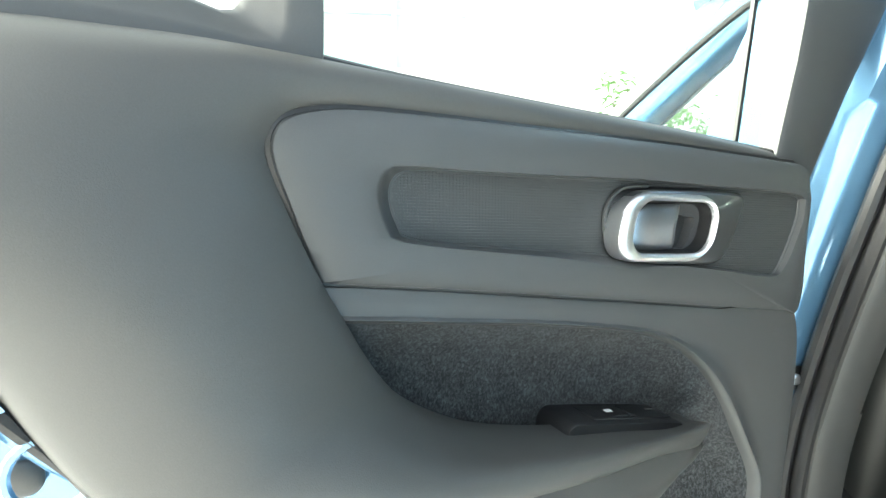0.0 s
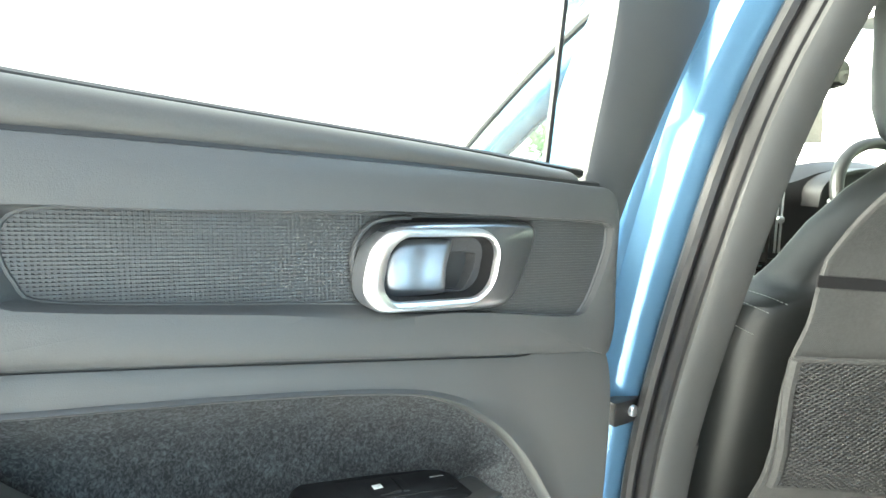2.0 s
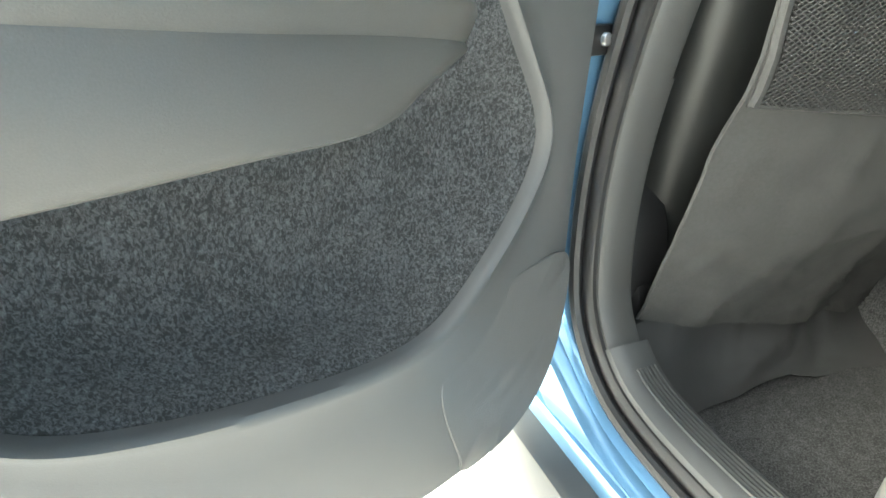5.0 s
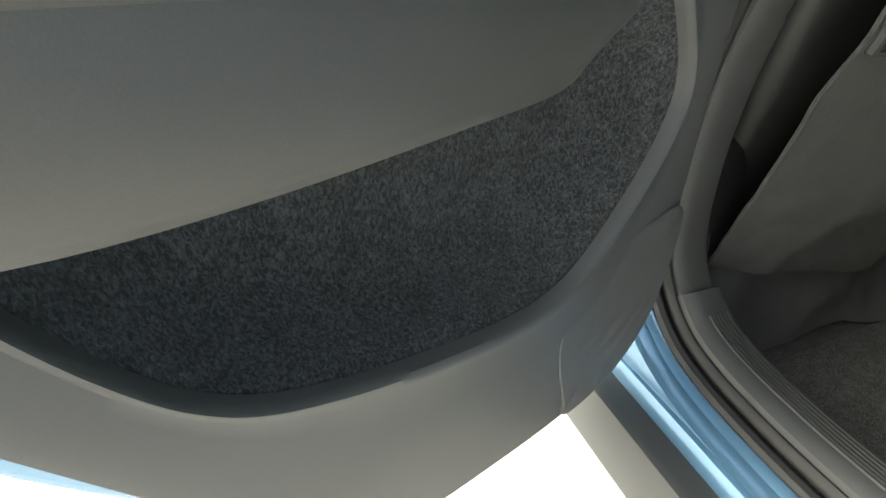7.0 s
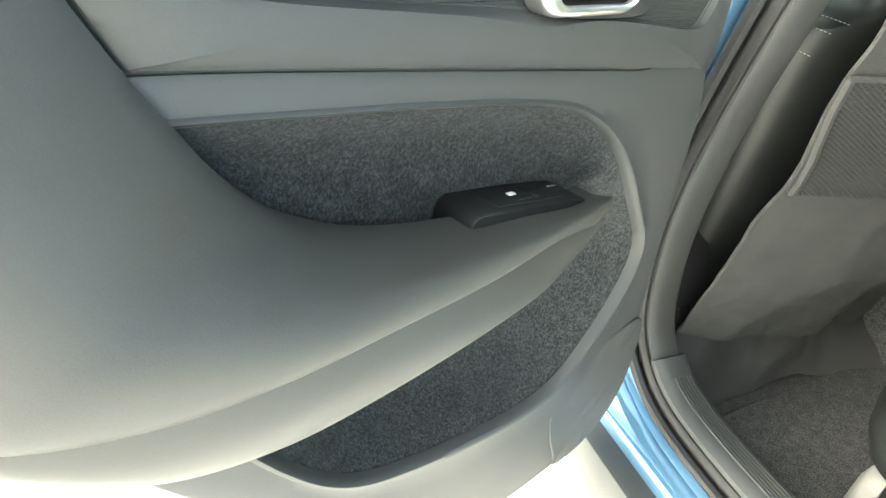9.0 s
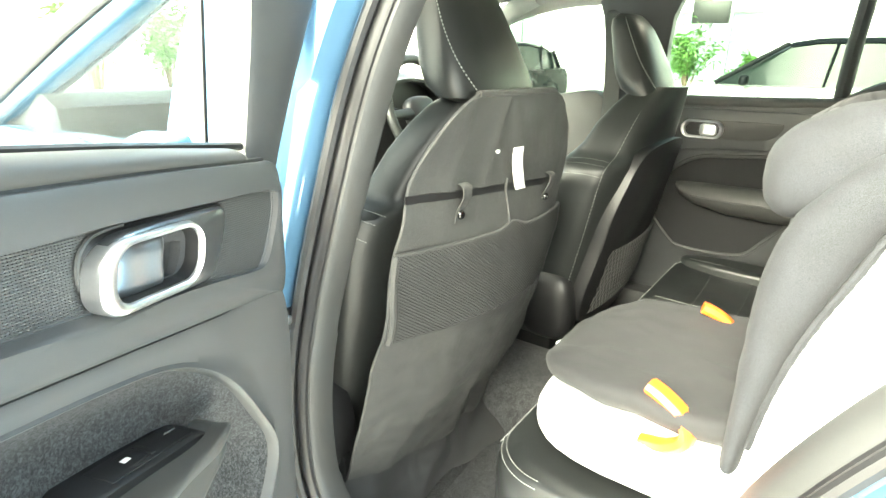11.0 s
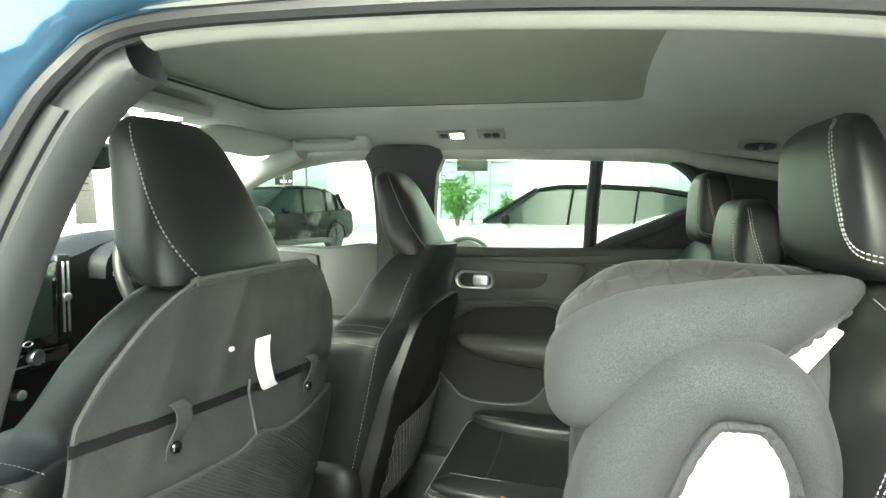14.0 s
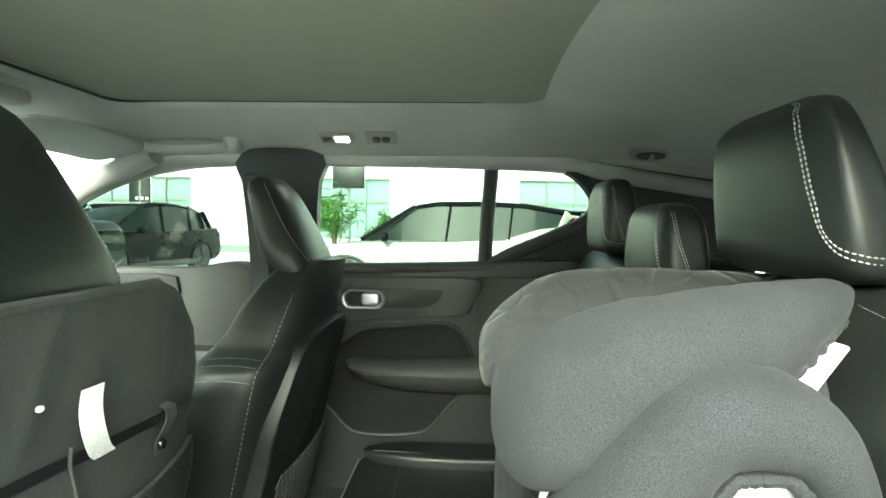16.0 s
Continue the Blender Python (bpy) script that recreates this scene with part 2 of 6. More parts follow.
def loft(rings, closed=True, caps=True, bm=None):
    """Quads between rings of equal length; the ends filled."""
    bm = bm or bmesh.new()
    vs = [[bm.verts.new(tuple(map(float, p))) for p in r] for r in rings]
    n = len(vs[0])
    for a, b in zip(vs, vs[1:]):
        for i in range(n if closed else n - 1):
            j = (i + 1) % n
            bm.faces.new((a[i], a[j], b[j], b[i]))
    if caps and closed:
        bm.faces.new(vs[0][::-1])
        bm.faces.new(vs[-1])
    return bm


def tube(path, r, n=8, closed=False, bm=None, flat=1.0):
    """A round rod along a path."""
    p = np.array(path, float)
    k = len(p)
    rr = np.broadcast_to(r, (k,))
    d = np.roll(p, -1, 0) - np.roll(p, 1, 0)
    if not closed:
        d[0], d[-1] = p[1] - p[0], p[-1] - p[-2]
    d /= np.linalg.norm(d, axis=1, keepdims=True) + 1e-9
    up = np.array([0, 0, 1.0]) if abs(d[0][2]) < 0.9 else np.array([1.0, 0, 0])
    rings = []
    for i in range(k):
        up = up - (up @ d[i]) * d[i]
        up /= np.linalg.norm(up) + 1e-9
        side = np.cross(d[i], up)
        rings.append([p[i] + rr[i] * (math.cos(a) * up + flat * math.sin(a) * side) for a in np.linspace(0, 2 * math.pi, n, endpoint=False)])
    if closed:
        rings.append(rings[0])
        bm = loft(rings, True, False, bm)
        bmesh.ops.remove_doubles(bm, verts=bm.verts[:], dist=1e-6)
        return bm
    return loft(rings, True, True, bm)


def box(cx, cy, cz, sx, sy, sz, bevel=0.0, seg=2, bm=None, m=None):
    own = bmesh.new()
    bmesh.ops.create_cube(own, size=1)
    for v in own.verts:
        v.co = Vector((v.co.x * sx, v.co.y * sy, v.co.z * sz))
    if bevel:
        bmesh.ops.bevel(own, geom=own.edges[:], offset=bevel, segments=seg, profile=0.5, affect="EDGES")
    for v in own.verts:
        v.co += Vector((cx, cy, cz))
    if m is not None:
        own.transform(m)
    if bm is None:
        return own
    me = bpy.data.meshes.new("t")
    own.to_mesh(me)
    own.free()
    bm.from_mesh(me)
    bpy.data.meshes.remove(me)
    return bm


def prism(outline, place, low, high, bevel=0.0):
    """An outline in two coordinates, carried from low to high by place(a, b, h); edges rounded by inset rings."""
    o = np.array(outline, float)
    c = o.mean(0)

    def ring(h, off):
        d = o - c
        return [place(*(c + q * (1 - off / max(np.linalg.norm(q), 1e-6))), h) for q in d]

    s = 1 if high > low else -1
    rings = [ring(low, 0)]
    rings += [ring(high - s * bevel, 0), ring(high - s * bevel * 0.3, bevel * 0.3), ring(high, bevel)] if bevel else [ring(high, 0)]
    return loft(rings)


def rounded(cx, cy, w, h, r, n=6, tilt=0.0):
    """A rounded rectangle as a list of points."""
    out = []
    for k, (sx, sy) in enumerate(((1, 1), (-1, 1), (-1, -1), (1, -1))):
        for a in np.linspace(0, math.pi / 2, n):
            ang = a + k * math.pi / 2
            x, y = sx * (w / 2 - r) + r * math.cos(ang), sy * (h / 2 - r) + r * math.sin(ang)
            out.append((cx + x * math.cos(tilt) - y * math.sin(tilt), cy + x * math.sin(tilt) + y * math.cos(tilt)))
    return out


def meet(poly, c, q):
    """Where the ray from c through q leaves a closed outline."""
    p, d = np.array(poly, float), np.array(q, float) - c
    best = None
    for a, b in zip(p, np.roll(p, -1, 0)):
        e = b - a
        den = d[0] * e[1] - d[1] * e[0]
        if abs(den) < 1e-12:
            continue
        t = ((a[0] - c[0]) * e[1] - (a[1] - c[1]) * e[0]) / den
        s = ((a[0] - c[0]) * d[1] - (a[1] - c[1]) * d[0]) / den
        if t > 0 and -1e-6 <= s <= 1 + 1e-6 and (best is None or t > best):
            best = t
    return np.array(c) + d * (best or 0)


def stitches(path, parent, mat=None, length=0.006, gap=0.004, r=0.0009, name="stitching", label="", off=None):
    """Short thread stitches laid along a path, as one mesh."""
    p = np.array(path, float)
    s = np.r_[0, np.cumsum(np.linalg.norm(np.diff(p, axis=0), axis=1))]
    bm = bmesh.new()
    x = 0.0
    while x + length < s[-1]:
        a, b = (np.array([np.interp(v, s, p[:, j]) for j in range(3)]) for v in (x, x + length))
        m = (a + b) / 2
        tube([a, m, b], [r * 0.6, r * 1.3, r * 0.6], 5, bm=bm)
        x += length + gap
    return part(name, bm, mat or THREAD, parent, label)


def sheet(nu, nv, at, thick=0.0, close_u=False):
    """A surface at(u, v), u and v from 0 to 1; thick gives it depth."""
    rings = [[at(i / (nu - 1), j / (nv - 1)) for i in range(nu)] for j in range(nv)]
    bm = loft(rings, close_u, False)
    if thick:
        bmesh.ops.recalc_face_normals(bm, faces=bm.faces[:])
        bmesh.ops.solidify(bm, geom=bm.faces[:], thickness=thick)
    return bm


def pillow(cx, cy, cz, sx, sy, sz, p=2.6, q=2.6, nu=36, nv=20, bend=None, bm=None):
    """A cushion: a superellipsoid with round edges, bent by a function of its points."""
    def sp(x, e):
        return math.copysign(abs(x) ** (2 / e), x)
    rings = []
    for j in range(nv):
        b = -math.pi / 2 + math.pi * (j + 0.5) / nv
        ring = []
        for i in range(nu):
            a = 2 * math.pi * i / nu
            v = Vector((sx / 2 * sp(math.cos(b), q) * sp(math.cos(a), p), sy / 2 * sp(math.cos(b), q) * sp(math.sin(a), p), sz / 2 * sp(math.sin(b), q)))
            if bend:
                v = bend(v)
            ring.append((cx + v.x, cy + v.y, cz + v.z))
        rings.append(ring)
    return loft(rings, bm=bm)


# ---- ground and surroundings ----
ground = part("ground", box(0, 0, -0.1, 400, 400, 0.2), PAVE, None, "pale sunlit concrete paving", kind="structure")


# ---- the open rear door ----
DOOR = Matrix(((-0.9484, 0.3169, 0, -0.8771), (-0.3169, -0.9484, 0, -0.1559), (0, 0, 1, 0), (0, 0, 0, 1)))
door = tagged(thing("door_1", "open blue rear car door with charcoal inner panel", "car door", DOOR), kind="structure")

# painted shell behind the inner panel
shell_line = spline([(0.004, 1.075), (0.004, 0.62), (0.02, 0.53), (0.06, 0.478), (0.13, 0.455), (0.28, 0.455), (0.35, 0.49), (0.392, 0.56), (0.462, 0.70), (0.545, 0.81), (0.640, 0.895), (0.72, 1.0), (0.78, 1.06), (0.80, 1.13), (0.76, 1.158), (0.40, 1.135), (0.10, 1.10)], 120, True)
shell = part("door_shell", prism(shell_line, lambda a, b, h: (a, h, b), -0.14, -0.082, 0.012), PAINT, door, "blue painted steel door shell")
skin_line = spline([(-0.02, 1.07), (-0.025, 0.60), (0.02, 0.42), (0.12, 0.385), (0.30, 0.395), (0.39, 0.45), (0.478, 0.558), (0.517, 0.622), (0.563, 0.688), (0.637, 0.772), (0.71, 0.855), (0.84, 1.00), (0.85, 1.12), (0.40, 1.125), (0.05, 1.09)], 110, True)
part("outer_skin", prism(skin_line, lambda a, b, h: (a, h, b), -0.165, -0.14, 0.01), PAINT, door)
part("bump_stop", pillow(0.653, -0.134, 0.862, 0.028, 0.014, 0.028, 2.2, 2.2), TRIM, door, "grey rubber bump stop")
seal_line = [(a, -0.086, b) for a, b in spline([(0.03, 0.60), (0.045, 0.52), (0.10, 0.478), (0.28, 0.47), (0.345, 0.50), (0.40, 0.60), (0.467, 0.70), (0.55, 0.81), (0.66, 0.94), (0.75, 1.07)], 60)]
part("weather_seal", tube(seal_line, 0.007, 8), RUBBER, door, "black rubber weather seal")
for a, b in ((0.672, 0.905), (0.60, 0.80)):
    part("grommet", prism(rounded(a, b, 0.03, 0.03, 0.0149), lambda x, y, h: (x, h, y), -0.084, -0.076, 0.003), RUBBER, shell, "grey rubber grommet")
for a, b, r in ((0.655, 0.955, 0.022), (0.625, 0.885, 0.026), (0.70, 0.975, 0.018)):
    part("dimple", tube([(a + r * math.cos(k), -0.0822, b + r * math.sin(k)) for k in np.linspace(0, 2 * math.pi, 28, endpoint=False)], 0.0035, 6, True), PAINT, shell)

# lower panel with its pocket opening
card_line = spline([(0.0015, 0.9500), (0.11, 0.9650), (0.25, 0.9845), (0.40, 1.0050), (0.466, 1.0125), (0.57, 1.02), (0.628, 0.985), (0.585, 0.912), (0.50, 0.778), (0.437, 0.678), (0.375, 0.58), (0.33, 0.525), (0.27, 0.498), (0.19, 0.492), (0.11, 0.494), (0.06, 0.508), (0.022, 0.545), (0.004, 0.60), (0.002, 0.75)], 200, True)
rim_line = spline([(0.540, 0.996), (0.455, 0.9905), (0.39, 0.983), (0.307, 0.973), (0.23, 0.961), (0.178, 0.948), (0.135, 0.923), (0.098, 0.885), (0.066, 0.835), (0.044, 0.795), (0.042, 0.768), (0.058, 0.737), (0.094, 0.697), (0.141, 0.658), (0.19, 0.648), (0.257, 0.655), (0.33, 0.671), (0.385, 0.695), (0.43, 0.745), (0.49, 0.85), (0.55, 0.94)], 160, True)
mid = np.array((0.27, 0.81))


def swell(z):
    """How far the lower panel stands out towards the pocket's lip."""
    t = min(max((0.80 - z) / 0.13, 0), 1)
    return 0.006 * t * t * (3 - 2 * t)


def fade(z):
    t = min(max((z - 0.492) / 0.10, 0), 1)
    return t * t * (3 - 2 * t)


rings = []
for f_out, w0, s in ((-0.075, -0.0075, 1.0), (-0.050, -0.0025, 1.0), (-0.020, 0.0015, 1.0), (0.01, 0.0030, 1.0), (0.05, 0.0022, 1.0), (0.11, 0.0, 1.0), (0.25, 0.0, 0.9), (0.5, 0.0, 0.7), (0.8, 0.0, 0.35), (0.97, -0.0015, 0.1), (1.0, -0.006, 0.0), (1.0, -0.084, 0.0)):
    ring = []
    for q in card_line:
        r = meet(rim_line, mid, q)
        if np.linalg.norm(q - mid) < np.linalg.norm(r - mid) + 0.006:
            r = mid + (q - mid) * (1 - 0.006 / np.linalg.norm(q - mid))
        p = r + (q - r) * f_out if f_out >= 0 else r + (mid - r) * -f_out * 0.35
        ring.append((p[0], w0 + s * swell(p[1]) * fade(p[1]), p[1]))
    rings.append(ring)
lower = part("lower_panel", loft(rings, caps=False), CARD, door, "charcoal moulded lower door panel")

rings = []
for k, w0 in ((0.985, -0.0065), (0.94, -0.016), (0.87, -0.031), (0.78, -0.046), (0.66, -0.055), (0.4, -0.06), (0.02, -0.06)):
    ring = []
    for q in rim_line:
        p = mid + (q - mid) * k
        deep = swell(p[1]) * 0.9
        shallow = 1 - 0.28 * min(max((p[1] - 0.80) / 0.08, 0), 1)
        ring.append((p[0], w0 * shallow + (deep if k > 0.9 else -0.6 * deep), p[1]))
    rings.append(ring)
bowl = loft(rings, caps=False)
bmesh.ops.contextual_create(bowl, geom=[v for v in bowl.verts if abs((Vector((v.co.x, v.co.z)) - Vector(mid)).length) < 0.012])
part("pocket_lining", bowl, FELT, door, "dark grey felt lined door pocket")

# upper panel with the recess for grille and pull
upper_line = spline([(0.0, 0.956), (0.001, 1.04), (0.001, 1.077), (0.012, 1.0905), (0.045, 1.0945), (0.16, 1.1045), (0.283, 1.1130), (0.40, 1.1200), (0.449, 1.1212), (0.4685, 1.1186), (0.479, 1.1156), (0.4866, 1.1103), (0.4910, 1.0985), (0.4882, 1.083), (0.4812, 1.063), (0.4755, 1.046), (0.466, 1.0205), (0.4635, 1.0145), (0.460, 1.0138), (0.38, 1.0040), (0.30, 0.9930), (0.15, 0.9720), (0.03, 0.9555)], 240, True)
recess = spline([(0.024, 1.064), (0.12, 1.0715), (0.22, 1.077), (0.33, 1.082), (0.395, 1.0845), (0.411, 1.079), (0.4145, 1.066), (0.409, 1.048), (0.397, 1.0375), (0.33, 1.0285), (0.23, 1.0175), (0.12, 1.001), (0.055, 0.9905), (0.036, 0.996), (0.018, 1.03), (0.013, 1.052)], 200, True)
c0 = np.array((0.215, 1.037))
part("panel_backing", prism(spline([(0.01, 0.93), (0.01, 1.07), (0.3, 1.11), (0.48, 1.11), (0.50, 1.0), (0.3, 0.97)], 60, True), lambda a, b, h: (a, h, b), -0.03, -0.0245), BLACK, door)
part("seam_strip", tube([(u, -0.0085, 0.953 + 0.1335 * u) for u in np.linspace(0.004, 0.468, 14)], 0.006, 8), CARD, door)
# black rod in the crease: stands in for the soft shadow there
part("seam_strip", tube([(a, -0.0055, b) for a, b in upper_line[[i for i in range(240) if upper_line[i][0] > 0.02 and upper_line[i][1] > 1.02]]], 0.0036, 8), BLACK, door, "black rod painting the soft shadow round the upper panel")


def tray_depth(u):
    """How deep the grille lies under the upper panel's face: deep at the rear, flush at the hinge end."""
    t = min(max((u - 0.10) / 0.14, 0), 1)
    return 0.002 + 0.0095 * t * t * (3 - 2 * t)


def tray_bevel(p):
    """Width of the sloping border round the grille."""
    back = min(max((p[0] - 0.36) / 0.045, 0), 1)
    under = min(max((1.045 - p[1] + 0.06 * (p[0] - 0.2)) / 0.01, 0), 1) * min(max((p[0] - 0.15) / 0.10, 0), 1)
    return 0.0018 + 0.0125 * back * back + 0.0095 * under * (1 - back)


rings = []
for k, w0 in ((1.0, -0.028), (1.0, -0.005), (0.992, -0.001), (0.975, 0.0008), (0.88, 0.0028), (0.7, 0.0045), (0.45, 0.0055), (0.2, 0.005), ("wide", 0.0042), ("brim", 0.0036), ("edge", 0.3), ("low", 0.85), ("in", 1.0)):
    ring = []
    for q in upper_line:
        r = meet(recess, c0, q)
        lim = max(0.0, np.linalg.norm(q - r))
        wide = r + (q - r) / (lim + 1e-9) * min(0.6 * lim, tray_bevel(r))
        if isinstance(k, str):
            p = r + (wide - r) * {"wide": 1.0, "brim": 0.9, "edge": 0.62, "low": 0.15, "in": 0.0}[k]
            w = w0 if k in ("wide", "brim") else 0.0036 - (tray_depth(r[0]) + 0.0036) * w0
        else:
            p, w = wide + (q - wide) * k, w0
        ring.append((p[0], w, p[1]))
    rings.append(ring)
part("upper_panel", loft(rings, caps=False), CARD, door, "charcoal moulded upper door panel")
rings = [[(p[0], -tray_depth(p[0]) - dw, p[1]) for p in c0 + (recess - c0) * k] for k, dw in ((1.004, 0.010), (1.004, 0.0015), (0.9, 0.0015), (0.75, 0.0015), (0.6, 0.0015), (0.48, 0.0015), (0.36, 0.0015), (0.34, 0.012), (0.02, 0.012))]
grille = part("grille_backing", loft(rings), GRILLE, door)


def spans(poly, a0, d, off):
    """The stretch of the line a0 + off along direction d that lies inside an outline."""
    nrm = np.array((-d[1], d[0]))
    ts = []
    for a, b in zip(poly, np.roll(poly, -1, 0)):
        fa, fb = (a - a0) @ nrm - off, (b - a0) @ nrm - off
        if fa * fb < 0:
            ts.append((a + (b - a) * fa / (fa - fb) - a0) @ d)
    return (min(ts), max(ts)) if len(ts) >= 2 else None


def ribs(poly, d, pitch, width, rise, a0=(0.2, 1.03), reach=0.3, count=2):
    """Thin square bars across an outline, following the tray's depth."""
    bm = bmesh.new()
    d = np.array(d, float) / np.linalg.norm(d)
    nrm, a0 = np.array((-d[1], d[0])), np.array(a0)
    for k in range(int(-reach / pitch), int(reach / pitch)):
        s = spans(poly, a0, d, k * pitch)
        if not s:
            continue
        rows = []
        for v in np.linspace(s[0], s[1], count):
            q = a0 + nrm * k * pitch + d * v
            if abs(q[0] - 0.178) < 0.047 and abs(q[1] - 1.0395) < 0.025:
                if len(rows) > 1:
                    loft(rows, False, False, bm=bm)
                rows = []
                continue
            e, w = nrm * width / 2, -tray_depth(q[0])
            rows.append([(q[0] - e[0], w - 0.003, q[1] - e[1]), (q[0] - e[0] * 0.8, w + rise, q[1] - e[1] * 0.8), (q[0] + e[0] * 0.8, w + rise, q[1] + e[1] * 0.8), (q[0] + e[0], w - 0.003, q[1] + e[1])])
        if len(rows) > 1:
            loft(rows, False, False, bm=bm)
    return bm


part("rib", ribs(recess, (1, 0.052), 0.0021, 0.00165, 0.0002, count=60), CARD, grille, "fine horizontal grille ribs", kind="stuff")
part("rib", ribs(recess, (0.0, 1), 0.0026, 0.00185, -0.0002, count=14), CARD, grille, "fine upright grille ribs", kind="stuff")
part("grille_edge", tube([(a, -tray_depth(a), b) for a, b in recess], 0.0014, 6, True), CARD, grille)

# pull handle
HC = (0.184, 1.0395)
block = spline([(0.222, 1.022), (0.229, 1.035), (0.2295, 1.050), (0.222, 1.0635), (0.205, 1.0695), (0.15, 1.0685), (0.103, 1.0655), (0.0945, 1.060), (0.0985, 1.043), (0.109, 1.021), (0.120, 1.009), (0.135, 1.0065), (0.17, 1.0085), (0.205, 1.0125)], 70, True)
mid_block = block.mean(0)
gap_line = mid_block + (block - mid_block) * 1.035 + np.array((0.0015, 0.0015))
eyelet = rounded(HC[0] - 0.006, HC[1], 0.092, 0.048, 0.018)


def gap_level(u):
    """The joint round the handle follows the tray down towards the rear."""
    return min(0.0018, 0.0025 - tray_depth(u))


part("pull_gap", loft([[(p[0], -0.016, p[1]) for p in gap_line], [(p[0], gap_level(p[0]) - 0.001, p[1]) for p in gap_line], [(p[0], gap_level(p[0]), p[1]) for p in mid_block + (gap_line - mid_block) * 0.98], [(*(meet(eyelet, (HC[0] - 0.006, HC[1]), q))[:1], 0.0018, meet(eyelet, (HC[0] - 0.006, HC[1]), q)[1]) for q in block]], caps=False), BLACK, door, "black shadow gap round the handle")
lip_line = mid_block + (block - mid_block) * 1.055 + np.array((0.002, 0.0015))
lip_line = np.roll(lip_line, -int(np.argmin(lip_line[:, 0])), 0)
part("grille_edge", tube([(a, gap_level(a) - 0.0002, b) for a, b in lip_line if a > 0.19], 0.0018, 6), CARD, grille, "raised lip round the handle")
rows = []
for w, inset in ((-0.010, 0.0), (0.0015, 0.0), (0.0042, 0.0015), (0.0055, 0.004), (0.0056, 1.0)):
    row = []
    for q in block:
        p = mid_block + (q - mid_block) * (1 - inset / np.linalg.norm(q - mid_block)) if inset < 1 else meet(eyelet, (HC[0] - 0.006, HC[1]), q)
        row.append((p[0], w + 0.0025 * (p[0] - 0.094) / 0.14, p[1]))
    rows.append(row)
pull = part("pull_surround", loft(rows, caps=False), SMOKE, door, "smoked satin metal handle surround")


def ring_at(w, h, r, dx, level, dz=0.0):
    return [(a - 0.16 * (b - HC[1]), level, b) for a, b in rounded(HC[0] + dx, HC[1] + dz, w, h, r, 9, 0.05)]


part("pull_ring", loft([ring_at(0.104, 0.055, 0.0235, 0.0, -0.008), ring_at(0.104, 0.055, 0.0235, 0.0, 0.005), ring_at(0.103, 0.0537, 0.023, 0.0, 0.0085), ring_at(0.100, 0.0515, 0.0215, -0.001, 0.0105), ring_at(0.095, 0.048, 0.0195, -0.003, 0.0112), ring_at(0.0895, 0.0448, 0.0175, -0.005, 0.0103), ring_at(0.086, 0.0425, 0.0160, -0.006, 0.0085), ring_at(0.0848, 0.0418, 0.0155, -0.006, 0.006)], caps=False), SATIN, pull, "satin chrome pull ring")
def open_bowl(rings):
    """A bowl open at its first ring."""
    bm = loft(rings, caps=False)
    bm.verts.ensure_lookup_table()
    k = len(rings[0])
    bm.faces.new(bm.verts[-k:])
    return bm


part("pull_bowl", open_bowl([ring_at(0.0855, 0.0423, 0.0155, -0.006, 0.0066), ring_at(0.0835, 0.0405, 0.0148, -0.006, 0.002), ring_at(0.079, 0.037, 0.0135, -0.006, -0.012), ring_at(0.05, 0.02, 0.009, -0.006, -0.015)]), BLACK, pull, "dark glossy pull bowl")
lever = []
for x, y, h in params(((0.2185, -0.010, 0.034), (0.214, -0.003, 0.037), (0.203, 0.0005, 0.0385), (0.190, 0.0022, 0.038), (0.181, 0.0042, 0.037), (0.1755, 0.0050, 0.036), (0.1725, 0.0030, 0.034), (0.1715, -0.004, 0.031), (0.1715, -0.012, 0.030)), 40):
    lever.append([(x - 0.16 * h / 2 * k - 0.004 * k * k, y - 0.004 * k**4, HC[1] + h / 2 * k) for k in np.linspace(-1, 1, 17)])
part("pull_lever", loft(lever, False, False), SMOKE, pull, "smoked satin release lever with a rolled edge")

